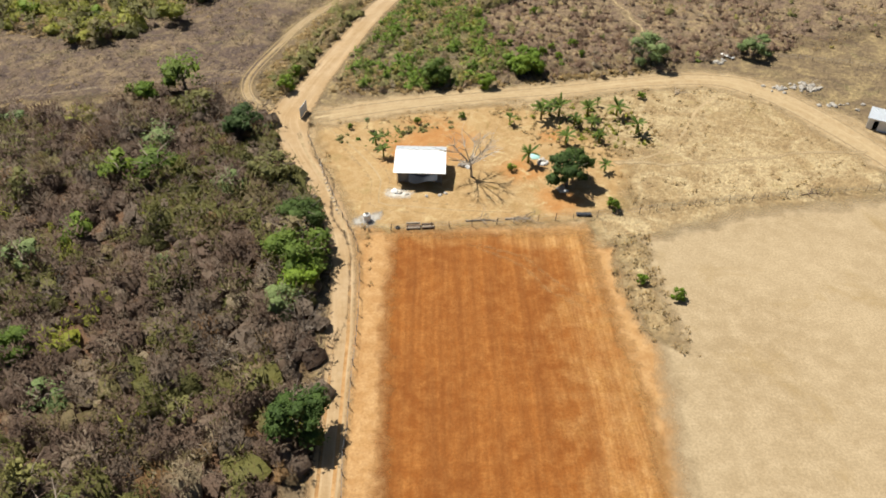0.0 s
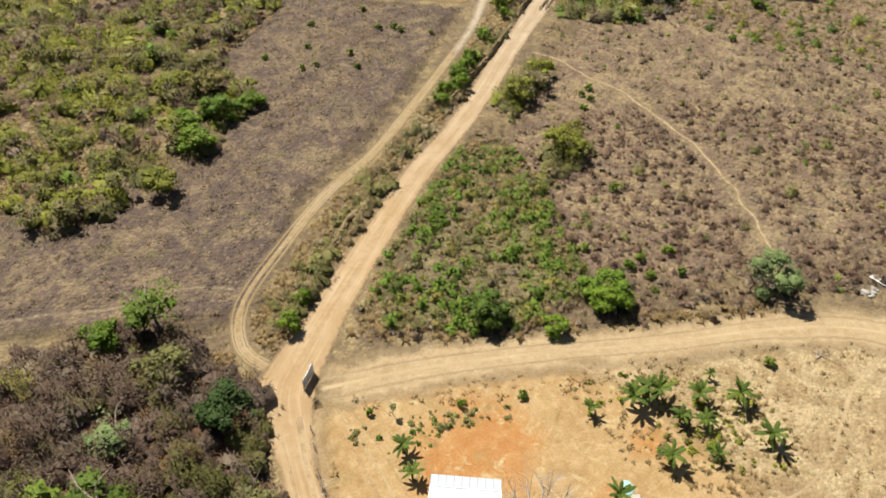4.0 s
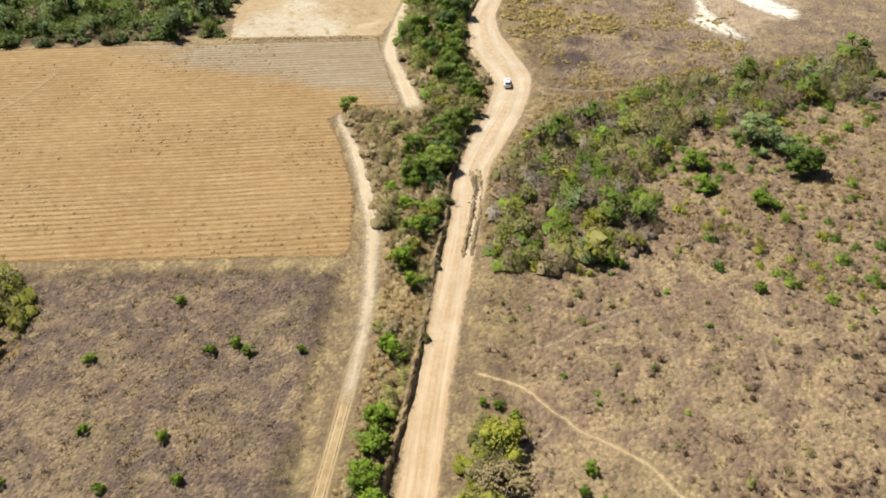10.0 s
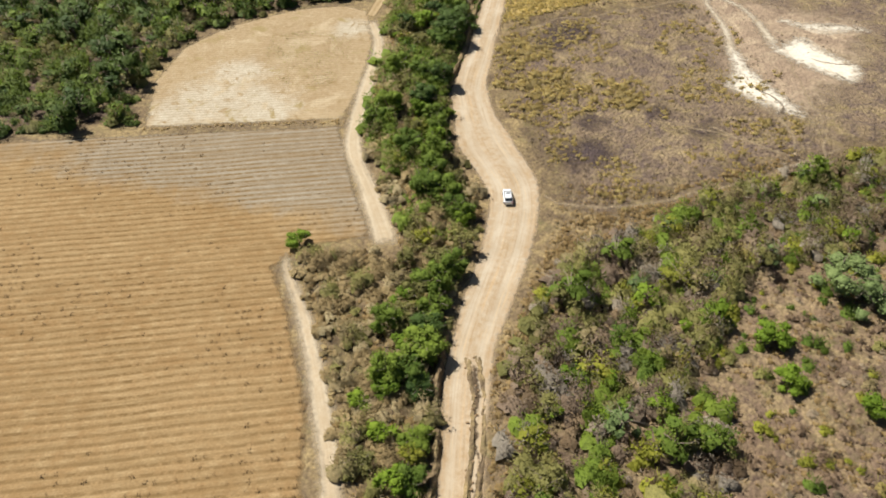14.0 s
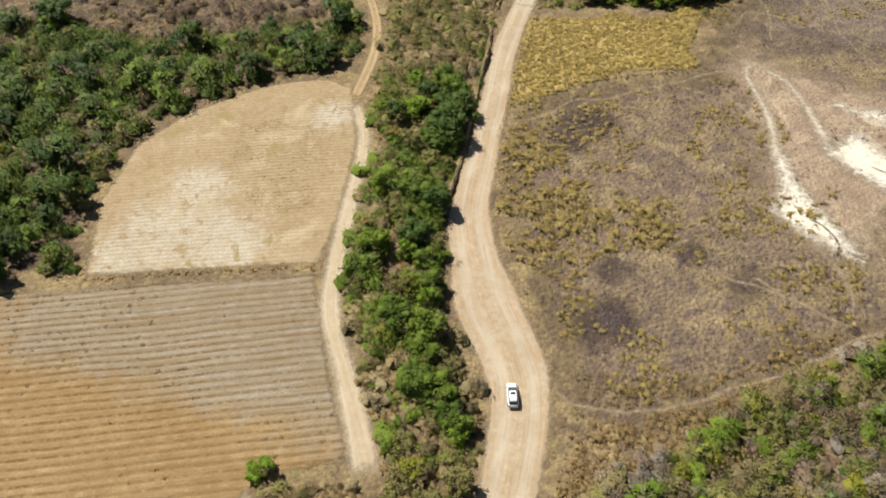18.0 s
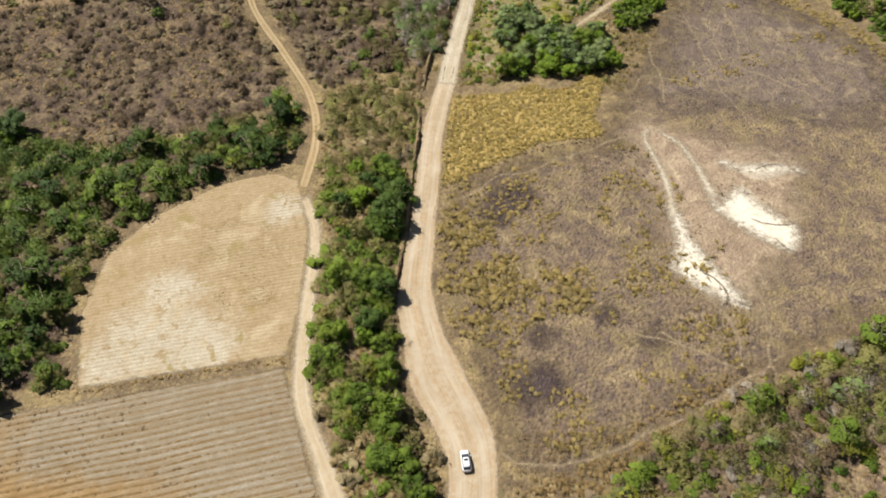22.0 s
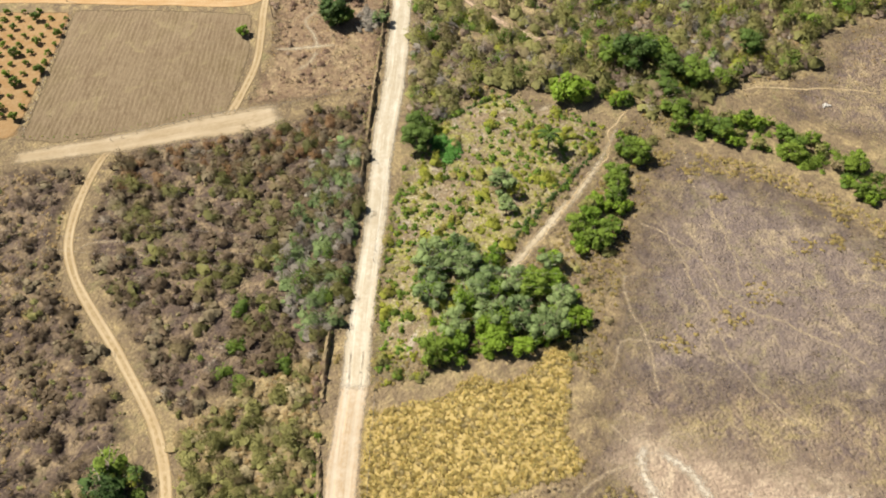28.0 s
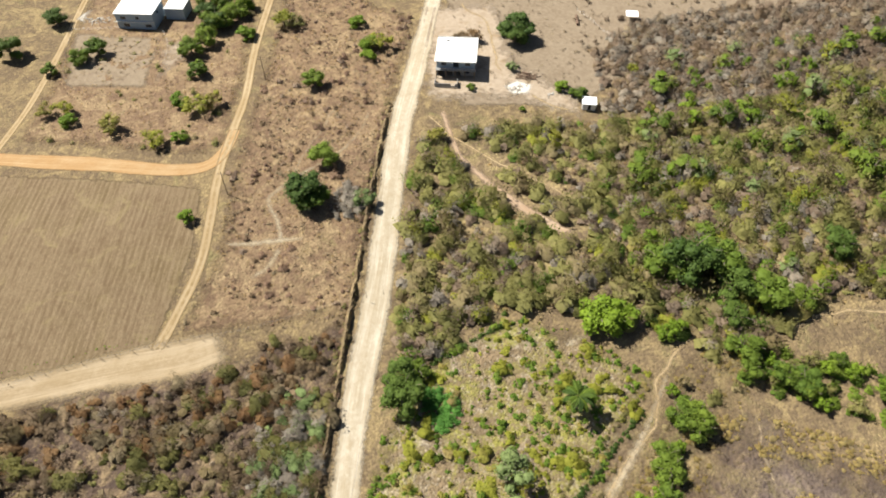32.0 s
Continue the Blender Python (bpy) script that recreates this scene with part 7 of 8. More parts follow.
def wall_with_holes(x0, x1, z0, z1, y, thick, holes):
    """An upright wall along x with rectangular openings (x0, x1, z0, z1), as one mesh."""
    xs = sorted({x0, x1, *[h[0] for h in holes], *[h[1] for h in holes]})
    zs = sorted({z0, z1, *[h[2] for h in holes], *[h[3] for h in holes]})
    bm = bmesh.new()
    for xa, xb in zip(xs, xs[1:]):
        for za, zb in zip(zs, zs[1:]):
            if any(h[0] <= xa and xb <= h[1] and h[2] <= za and zb <= h[3] for h in holes):
                continue
            g = bmesh.ops.create_cube(bm, size=1.0)["verts"]
            for v in g:
                v.co = ((xa + xb) / 2 + v.co.x * (xb - xa), y + v.co.y * thick, (za + zb) / 2 + v.co.z * (zb - za))
    bmesh.ops.remove_doubles(bm, verts=bm.verts[:], dist=0.001)
    return bm


def rough_rock(seed, size, squash=0.7):
    rng = np.random.default_rng(seed)
    bm = bmesh.new()
    bmesh.ops.create_icosphere(bm, subdivisions=2, radius=1.0)
    k = rng.normal(size=(5, 3))
    for v in bm.verts:
        d = sum(0.16 * math.sin(2.2 * v.co.dot(Vector(q)) + i) for i, q in enumerate(k))
        v.co = v.co * (1 + d) * size
        v.co.z = max(v.co.z * squash, -0.25 * size)
    return bm


M_CONCRETE = painted("grey_concrete", (0.288, 0.272, 0.248), 0.9, wear=(0.176, 0.160, 0.144), size=1.2, bump=0.01)
M_BLOCK = painted("grey_block_wall", (0.240, 0.236, 0.228), 0.9, wear=(0.152, 0.144, 0.132), size=0.8, bump=0.01)
M_ROOF = painted("white_sheet_metal", (0.78, 0.78, 0.77), 0.45, 0.0, (0.58, 0.57, 0.54), 1.5, 0.5)
M_ROOF_GREY = painted("weathered_sheet_metal", (0.50, 0.54, 0.58), 0.4, 0.3, (0.36, 0.36, 0.35), 1.0, 0.6)
M_GALVANISED = painted("bright_galvanised_steel", (0.62, 0.66, 0.70), 0.5, 0.1, (0.45, 0.47, 0.50), 1.0, 0.4)
M_SLAB = painted("white_roof_coating", (0.607, 0.607, 0.590), 0.8, 0.0, (0.451, 0.443, 0.410), 2.0, 0.6)
M_BLUE_WALL = painted("pale_blue_plaster", (0.336, 0.416, 0.480), 0.85, 0.0, (0.240, 0.296, 0.344), 1.5, 0.5)
M_WHITE_WALL = painted("white_plaster", (0.66, 0.66, 0.64), 0.85, 0.0, (0.45, 0.44, 0.41), 1.2, 0.5)
M_DARK_GLASS = painted("dark_window_glass", (0.03, 0.04, 0.05), 0.12, 0.0, (0.05, 0.055, 0.06), 0.5, 0.3, 0.0, 0.6)
M_TARP = painted("dark_tarpaulin", (0.030, 0.034, 0.042), 0.75, 0.0, (0.055, 0.06, 0.068), 0.4, 0.6, spec=0.15)
M_WOOD = painted("weathered_wood", (0.208, 0.160, 0.116), 0.9, 0.0, (0.104, 0.080, 0.060), 0.25, 0.7)
M_LOG = painted("dark_log_bark", (0.13, 0.085, 0.06), 0.95, 0.0, (0.24, 0.17, 0.11), 0.3, 0.6)
M_PALE_LOG = painted("bleached_wood", (0.320, 0.264, 0.200), 0.9, 0.0, (0.224, 0.176, 0.128), 0.3, 0.6)
M_PLASTIC = painted("white_plastic", (0.72, 0.72, 0.70), 0.45, 0.0, (0.5, 0.47, 0.42), 0.5, 0.4)
M_RUBBER = painted("black_rubber", (0.022, 0.021, 0.020), 0.8, 0.0, (0.06, 0.05, 0.045), 0.2, 0.5)
M_CAR = painted("silver_white_car_paint", (0.70, 0.72, 0.74), 0.22, 0.15, (0.52, 0.50, 0.47), 0.9, 0.25, 0.0, 0.6)
M_LAMP = painted("clear_lamp_plastic", (0.55, 0.56, 0.58), 0.15, 0.0, (0.4, 0.4, 0.4), 0.2, 0.2, 0.0, 0.6)
M_LAMP_RED = painted("red_lamp_plastic", (0.35, 0.02, 0.02), 0.2, 0.0, (0.2, 0.01, 0.01), 0.2, 0.2, 0.0, 0.6)
M_STEEL = painted("galvanised_steel", (0.55, 0.57, 0.58), 0.45, 0.6, (0.38, 0.38, 0.37), 0.6, 0.4)
M_WIRE = painted("dull_wire", (0.30, 0.29, 0.28), 0.5, 0.6)
M_RUBBLE = painted("pale_rubble", (0.320, 0.296, 0.260), 0.95, 0.0, (0.256, 0.232, 0.200), 0.4, 0.7, 0.02)
M_SOIL = painted("crumbly_bank_soil", (0.20, 0.135, 0.075), 0.95, 0.0, (0.19, 0.125, 0.07), 0.7, 0.7, 0.05)


def corrugated(width, length, pitch=0.22, depth=0.035):
    """A ribbed sheet along +y, flat on z = 0, centred on x."""
    n = int(width / pitch * 4) + 1
    xs = np.linspace(-width / 2, width / 2, n)
    z = depth * np.sin(xs / pitch * 2 * math.pi)
    top = [np.c_[xs, np.full(n, y), z] for y in (0.0, length)]
    low = [np.c_[xs, np.full(n, y), z - 0.012] for y in (0.0, length)]
    v = np.vstack(top + low)
    f = [(i, i + 1, n + i + 1, n + i) for i in range(n - 1)] + [(2 * n + i, 3 * n + i, 3 * n + i + 1, 2 * n + i + 1) for i in range(n - 1)]
    f += [(i, 2 * n + i, 2 * n + i + 1, i + 1) for i in range(n - 1)] + [(n + i, n + i + 1, 3 * n + i + 1, 3 * n + i) for i in range(n - 1)]
    return v, np.array(f)


def sheet_roof(root, x0, x1, eave, ridge, material, sheets, name="roof_sheet"):
    """One slope of ribbed sheets, from the eave (y, z) to the ridge (y, z)."""
    w = (x1 - x0) / sheets
    length, rise = math.hypot(ridge[0] - eave[0], ridge[1] - eave[1]), math.degrees(math.atan2(ridge[1] - eave[1], abs(ridge[0] - eave[0])))
    me = mesh_of(name, *corrugated(w + 0.06, length), material)
    for i in range(sheets):
        m = pose(x0 + w * (i + 0.5), eave[0], eave[1] + 0.004 * (i % 2), 0, 0, 0 if ridge[0] > eave[0] else 180) @ pose(0, 0, 0, rise, 0, 0)
        part(name, me, None, root, at=m)


# ---- hut in the yard ----
hut = thing("hut", -3.1, 96.2, -1.5, "grey block hut with white sheet-metal roof and open front", "hut")
sheet_roof(hut, -4.15, 4.15, (-3.75, 2.45), (1.9, 3.25), M_ROOF, 9)
sheet_roof(hut, -4.15, 4.15, (3.75, 2.75), (1.95, 3.24), M_ROOF_GREY, 9)
part("ridge_cap", tube([(-4.2, 1.92, 3.27), (0, 1.92, 3.28), (4.2, 1.92, 3.27)], [0.07] * 3, 6), M_ROOF, hut, "folded white ridge cap")
part("back_wall", wall_with_holes(-3.5, 3.5, 0, 2.75, 3.2, 0.15, [(-0.5, 0.4, 0.9, 1.8)]), M_BLOCK, hut)
for sx in (-1, 1):
    bm = wall_with_holes(-3.05, 3.05, 0, 2.55, 0, 0.15, [(-0.4, 0.5, 1.0, 1.8)])
    part("side_wall", bm, M_BLOCK, hut, at=pose(sx * 3.45, 0.05, 0, 0, 0, 90))
part("front_wall", wall_with_holes(-3.5, 3.5, 0, 2.4, -2.6, 0.15, [(-1.6, 2.5, 0, 2.0)]), M_BLOCK, hut)
for px in (-3.6, -1.5, 2.4, 3.6):
    part("post", rod((px, -3.45, -0.1), (px, -3.45, 2.5), 0.06), M_WOOD, hut)
part("beam", rod((-3.9, -3.5, 2.42), (3.9, -3.5, 2.42), 0.06), M_WOOD, hut)
part("plank", block(-1.5, 1.1, -3.75, -3.5, 1.9, 2.15), M_PALE_LOG, hut, "pale wooden plank under the eave")
part("floor_slab", block(-3.4, 3.4, -2.5, 3.1, -0.05, 0.08), M_CONCRETE, hut)
g = np.linspace(0, 1, 15)
U, V = np.meshgrid(g, g, indexing="ij")
cloth = np.stack([-1.7 + 4.6 * U, -3.78 - 1.0 * V - 0.18 * np.sin(U * 9) * V, 2.40 - (0.85 + 0.35 * np.sin(U * 5)) * V - 0.25 * np.sin(U * math.pi) * (1 - V)], 2).reshape(-1, 3)
i = (np.arange(14)[:, None] * 15 + np.arange(14)[None]).ravel()
part("tarpaulin", (cloth, np.c_[i, i + 15, i + 16, i + 1]), M_TARP, hut, "sagging dark tarpaulin hung from the eave").modifiers.new("thickness", "SOLIDIFY").thickness = 0.02
for k, (x, y, s) in enumerate(((-7.2, 90.8, 0.55), (-6.3, 90.4, 0.4), (-5.2, 90.2, 0.3), (-2.0, 89.6, 0.3), (0.2, 90.0, 0.35), (1.0, 90.4, 0.3))):
    part("rubble_heap" if k < 2 else "stone", rough_rock(k, s, 0.45), M_RUBBLE if k else M_WHITE_WALL, None).location = (x, y, 0.05)
for ob in [o for o in scene.objects if o.parent is None and o.name.split(".")[0] in ("rubble_heap", "stone")]:
    tagged(ob, "pale heap of lime and broken stone by the hut", "rubble", "rubble round the hut")

# ---- water tank on its slab ----
pad = thing("concrete_slab", -10.8, 83.6, 8, "thin pale concrete slab under the water tank", "slab")
part("slab", block(-0.95, 0.95, -0.9, 0.9, 0.0, 0.09, 0.03), M_CONCRETE, pad)
tank = thing("water_tank", -10.9, 83.4, 0, "white plastic water tank on a concrete slab", "water tank", "", 0.09)
ring = tube([(0, 0, 0.0), (0, 0, 0.04), (0, 0, 0.9), (0, 0, 1.05), (0, 0, 1.2), (0, 0, 1.22)], [0.54, 0.56, 0.56, 0.50, 0.30, 0.02], 20)
part("body", ring, M_PLASTIC, tank)
part("lid", tube([(0, 0, 1.2), (0, 0, 1.25), (0, 0, 1.27)], [0.27, 0.26, 0.02], 16), M_RUBBER, tank, "black screw lid")
part("pipe", rod((0.5, 0, 0.15), (1.2, -0.3, 0.05), 0.03), M_PLASTIC, tank)


# ---- fences ----
def fence(line, gap, label, height=1.25, wires=3, group="fences"):
    """Crooked posts with wires between them."""
    pts = smooth(line, 1.0)
    at = np.r_[0, np.cumsum(np.hypot(*np.diff(pts, axis=0).T))]
    rng = np.random.default_rng(int(abs(pts[0, 0]) * 7 + abs(pts[0, 1])))
    s = np.arange(0, at[-1], gap) + rng.uniform(-0.3, 0.3, len(np.arange(0, at[-1], gap))) * gap * 0.5
    s = np.clip(s, 0, at[-1])
    px, py = np.interp(s, at, pts[:, 0]), np.interp(s, at, pts[:, 1])
    root = thing("fence", float(px[0]), float(py[0]), 0, label, "fence", group)
    tops = []
    for x, y in zip(px - px[0], py - py[0]):
        h, dx, dy = height * rng.uniform(0.85, 1.15), rng.normal() * 0.08, rng.normal() * 0.08
        part("post", rod((x, y, -0.15), (x + dx, y + dy, h), rng.uniform(0.05, 0.085), 5, 0.045), M_WOOD, root)
        tops.append((x + dx, y + dy, h))
    tops = np.array(tops)
    for w in range(wires):
        q = tops * [[1, 1, 0.9 - 0.28 * w]] + [[0, 0.05, 0]]
        part("wire", tube(q, [0.012] * len(q), 3), M_WIRE, root)
    return root


fence([(-14, 81.5), (-7, 81), (8, 82.6), (19, 84), (29, 85.2), (42, 88), (72, 92.2), (96, 95)], 3.2, "crooked post-and-wire fence along the yard", 1.3)
fence([(-9.8, 34), (-10.2, 51), (-10.4, 62), (-11.6, 76), (-15.5, 86), (-20, 98), (-24, 109)], 3.0, "weathered post-and-wire fence beside the dirt road", 1.2)
fence([(29, 529.5), (41, 529.2), (53, 528.2), (66, 526.5), (84, 523), (101, 522), (112, 521)], 3.4, "low post fence along the fallow field", 1.1)
fence([(25.5, 609), (20, 591), (13.5, 570), (5, 542)], 3.5, "low fence between orchard and fallow field", 1.1)
fence([(56, 679), (86, 664), (76, 631), (53, 643), (56, 679)], 3.0, "low fence round a garden lot", 1.2)
fence([(229, 617), (232, 589), (246, 583)], 3.2, "thin fence round an open lot", 1.2)
fence([(84, 456), (97, 480), (112, 507), (126, 534), (147, 578)], 3.0, "post-and-wire fence along the gravel road", 1.2)
fence([(47, 372), (55, 388), (62, 403), (72, 424)], 3.0, "post-and-wire fence along the golden grass", 1.2)
fence([(52, 137), (66, 140.5), (84, 138), (100, 132)], 3.5, "old fence behind the sandy track", 1.1)

gate = thing("gate", -25.2, 114.8, 78, "tall white metal gate standing open beside the road", "gate")
for px in (-1.6, 1.6):
    part("post", rod((px, 0, -0.1), (px, 0, 2.2), 0.07), M_STEEL, gate)
part("panel", block(-1.5, 1.5, -0.025, 0.025, 0.15, 2.1, 0.01), M_WHITE_WALL, gate)
for z in (0.2, 1.1, 2.05):
    part("rail", rod((-1.55, -0.04, z), (1.55, -0.04, z), 0.03), M_STEEL, gate)


# ---- banks along the road ----
def bank(line, height, width, label):
    """A crumbling earth bank along a line."""
    pts = smooth(line, 0.8)
    d = np.gradient(pts, axis=0)
    d /= np.hypot(*d.T)[:, None]
    side = np.c_[d[:, 1], -d[:, 0]]
    prof = [(-0.5, -0.05), (-0.34, 0.45), (-0.16, 0.85), (0.05, 1.0), (0.2, 0.8), (0.32, 0.35), (0.46, -0.05)]
    rng = np.random.default_rng(len(pts))
    h = height * np.clip(1.5 * lumps(pts, 4.0, 4) + 0.5 * lumps(pts, 1.6, 6) - 0.35, 0.05, 1.2) * np.minimum(1, np.minimum(np.arange(len(pts)), np.arange(len(pts))[::-1]) / 4)
    rows = []
    for a, z in prof:
        off = a * width + rng.normal(size=len(pts)) * 0.10
        rows.append(np.c_[pts + side * off[:, None], h * z + rng.normal(size=len(pts)) * 0.05 * (z > 0) - (0.03 if z < 0 else 0)])
    v = np.stack(rows, 1)
    n, k = len(pts), len(prof)
    i = (np.arange(n - 1)[:, None] * k + np.arange(k - 1)[None]).ravel()
    me = mesh_of("bank", v.reshape(-1, 3), np.c_[i, i + 1, i + k + 1, i + k], M_GROUND)
    return tagged(new("bank", me), label, "bank", "", "structure")


BANKS = [[(59.5, 424), (67, 440), (77, 457), (86, 474), (92, 486), (101, 504), (113, 528), (130, 562), (146, 592)],
         [(-30.5, 128), (-28.2, 139), (-24.3, 154), (-19, 168), (-13, 184), (-7, 202), (-1, 219), (7, 247), (10.5, 258), (12.5, 268), (16.5, 280)],
         [(27.5, 331), (27.5, 341), (31.5, 352), (38, 367), (45.5, 387), (52.5, 404), (57, 418)]]
bank(BANKS[0], 1.4, 1.7, "dark overgrown earth bank along the gravel road")
bank(BANKS[1], 1.15, 1.7, "crumbling earth bank along the dirt road")
bank(BANKS[2], 1.4, 1.5, "crumbling earth bank under the hedge")
for line, protos, mat, name, label in ((BANKS[0], P_BUSH, M_LEAF_OLIVE, "bank_shrubs", "olive shrubs on the earth bank"), (BANKS[0], P_CROWN, M_TWIG_MAUVE, "bank_shrubs", "twiggy dry shrubs on the earth bank"), (BANKS[1], P_BUSH, M_LEAF_OLIVE, "bank_shrubs", "dry olive shrubs on the roadside bank"), (BANKS[2], P_BUSH, M_LEAF_GREEN, "bank_shrubs", "green shrubs under the hedge")):
    q = smooth(line, 1.3)
    rng = np.random.default_rng(len(q))
    q = q + rng.normal(size=q.shape) * 0.5 + np.array([-0.5, 0.25])
    mass(name, protos, q[rng.random(len(q)) < 0.8], 0.32, 0.7, mat, label, "shrubs", 77)

GULLY = [(19, 273), (18.6, 269), (18.4, 266), (17.6, 263), (16.8, 260), (16, 257), (15, 254), (14, 251), (12.4, 246)]
# The gully is not cut: its inner shade is painted as a dark strip.
strip("rill", GULLY, [0.5, 1.2, 1.0, 0.6, 0.9, 0.5, 0.7, 0.6, 0.3], M_SHADE_SOIL, 0.066, "washed-out gully along the edge of the road, its shade painted on a flat strip", "gully", 0.0, 0.7)
for side, h in ((-0.75, 0.5), (0.85, 0.35)):
    bank([(x + side, y + 0.2) for x, y in GULLY], h, 0.9, "crumbling lip of a washed-out gully in the road")
gully = thing("gully_edge", *GULLY[3], 0, "row of crumbling soil clods along a washed-out gully in the road", "soil clods")
rng = np.random.default_rng(3)
for k, (x, y) in enumerate(smooth(GULLY, 0.8)):
    part("clod", rough_rock(k + 50, float(rng.uniform(0.12, 0.3)), float(rng.uniform(0.5, 1.0))), M_SOIL, gully).location = (x - GULLY[3][0] - 0.5 + rng.normal() * 0.35, y - GULLY[3][1], 0.05)

# ---- car ----


def loft(stations, sides=14, power=3.2):
    """A closed skin through rounded sections: (y, half width, bottom, top)."""
    a = np.arange(sides) * 2 * math.pi / sides + math.pi / sides
    c, s = np.cos(a), np.sin(a)
    cx, cz = np.sign(c) * np.abs(c) ** (2 / power), np.sign(s) * np.abs(s) ** (2 / power)
    v = np.vstack([np.c_[w * cx, np.full(sides, y), (lo + hi) / 2 + (hi - lo) / 2 * cz] for y, w, lo, hi in stations])
    n = len(stations)
    f = [(i * sides + j, i * sides + (j + 1) % sides, (i + 1) * sides + (j + 1) % sides, (i + 1) * sides + j) for i in range(n - 1) for j in range(sides)]
    v = np.vstack([v, [[0, stations[0][0], (stations[0][2] + stations[0][3]) / 2], [0, stations[-1][0], (stations[-1][2] + stations[-1][3]) / 2]]])
    k = n * sides
    f += [(k, (j + 1) % sides, j, j) for j in range(sides)] + [(k + 1, (n - 1) * sides + j, (n - 1) * sides + (j + 1) % sides, (n - 1) * sides + j) for j in range(sides)]
    bm = bmesh.new()
    vs = [bm.verts.new(p) for p in v]
    for q in f:
        u = list(dict.fromkeys(q))
        if len(u) > 2:
            bm.faces.new([vs[j] for j in u])
    for face in bm.faces:
        face.smooth = True
    return bm


car = thing("car", 34.2, 309.0, -10.4, "silver-white hatchback car with a dark sunroof driving on the dirt road", "car", "", 0.05)
part("body", loft([(-2.16, 0.60, 0.36, 0.80), (-2.08, 0.82, 0.26, 0.98), (-1.5, 0.89, 0.22, 1.02), (0.2, 0.90, 0.22, 0.98), (1.2, 0.88, 0.22, 0.93), (1.9, 0.82, 0.25, 0.82), (2.15, 0.62, 0.34, 0.66)]), M_CAR, car)
part("windows", loft([(-1.98, 0.58, 0.86, 1.02), (-1.60, 0.70, 0.88, 1.36), (-0.9, 0.73, 0.88, 1.47), (0.2, 0.73, 0.88, 1.46), (0.62, 0.70, 0.88, 1.30), (1.22, 0.66, 0.86, 0.97)]), M_DARK_GLASS, car, "dark tinted car windows")
part("roof", loft([(-1.62, 0.54, 1.38, 1.43), (-1.3, 0.60, 1.43, 1.50), (-0.4, 0.62, 1.46, 1.52), (0.22, 0.58, 1.44, 1.49), (0.36, 0.50, 1.40, 1.44)]), M_CAR, car)
part("sunroof", block(-0.38, 0.38, -0.42, 0.02, 1.515, 1.53, 0.005), M_DARK_GLASS, car, "dark glass sunroof")
part("bonnet", block(-0.66, 0.66, 1.15, 1.85, 0.84, 0.915, 0.03), M_CAR, car)
for sx in (-1, 1):
    part("wing_mirror", block(sx * 0.97 - 0.09, sx * 0.97 + 0.09, 0.62, 0.78, 0.92, 1.05, 0.03), M_CAR, car)
    part("headlight", block(sx * 0.62 - 0.18, sx * 0.62 + 0.18, 1.98, 2.10, 0.58, 0.72, 0.03), M_LAMP, car)
    part("tail_light", block(sx * 0.70 - 0.13, sx * 0.70 + 0.13, -2.14, -2.04, 0.72, 0.94, 0.02), M_LAMP_RED, car)
    for wy in (-1.32, 1.32):
        wheel = part("wheel", tube([(sx * 0.93, wy, 0.32), (sx * 0.90, wy, 0.32), (sx * 0.76, wy, 0.32), (sx * 0.72, wy, 0.32)], [0.28, 0.32, 0.32, 0.28], 16), M_RUBBER, car)
        part("rim", tube([(sx * 0.945, wy, 0.32), (sx * 0.94, wy, 0.32), (sx * 0.90, wy, 0.32)], [0.02, 0.20, 0.21], 12), M_STEEL, wheel, "silver wheel rim")
part("rear_bumper", block(-0.78, 0.78, -2.20, -2.05, 0.32, 0.52, 0.05), M_CAR, car)
part("front_bumper", block(-0.74, 0.74, 2.02, 2.20, 0.28, 0.48, 0.05), M_CAR, car)


# ---- banana plants and palm ----
def long_leaf(length, width, droop, lift):
    """A folded blade along +y that rises and bends down."""
    s = np.linspace(0, 1, 6)
    y, z = length * s * math.cos(radians(lift)) * (1 - 0.18 * s), length * (s * math.sin(radians(lift)) - droop * s ** 2)
    w = width * np.sin(np.clip(s * 0.92 + 0.08, 0, 1) * math.pi) ** 0.7
    v = np.vstack([np.c_[-w, y, z - 0.2 * w], np.c_[0 * w, y, z], np.c_[w, y, z - 0.2 * w]])
    f = [(k * 6 + j, k * 6 + j + 1, (k + 1) * 6 + j + 1, (k + 1) * 6 + j) for k in range(2) for j in range(5)]
    return v, np.array(f)


def banana(x, y, s, seed):
    rng = random.Random(seed)
    root = thing("banana_plant", x, y, rng.uniform(0, 360), "banana plant with broad arching green leaves", "plant", "banana plants in the yard")
    root.scale = (1.4 * s, 1.4 * s, 1.25 * s)
    part("stem", tube([(0, 0, -0.1), (0.03, 0.02, 0.7), (0.0, 0.05, 1.5)], [0.14, 0.12, 0.07], 7), M_LEAF_YELLOW, root)
    for k in range(11):
        me = mesh_of("leaf", *long_leaf(rng.uniform(1.5, 2.2), rng.uniform(0.14, 0.21), rng.uniform(0.25, 0.6), rng.uniform(15, 60)), M_LEAF_WOOD)
        part("leaf", me, None, root, at=pose(0, 0, 1.35, 0, 0, k * 33 + rng.uniform(-12, 12)))


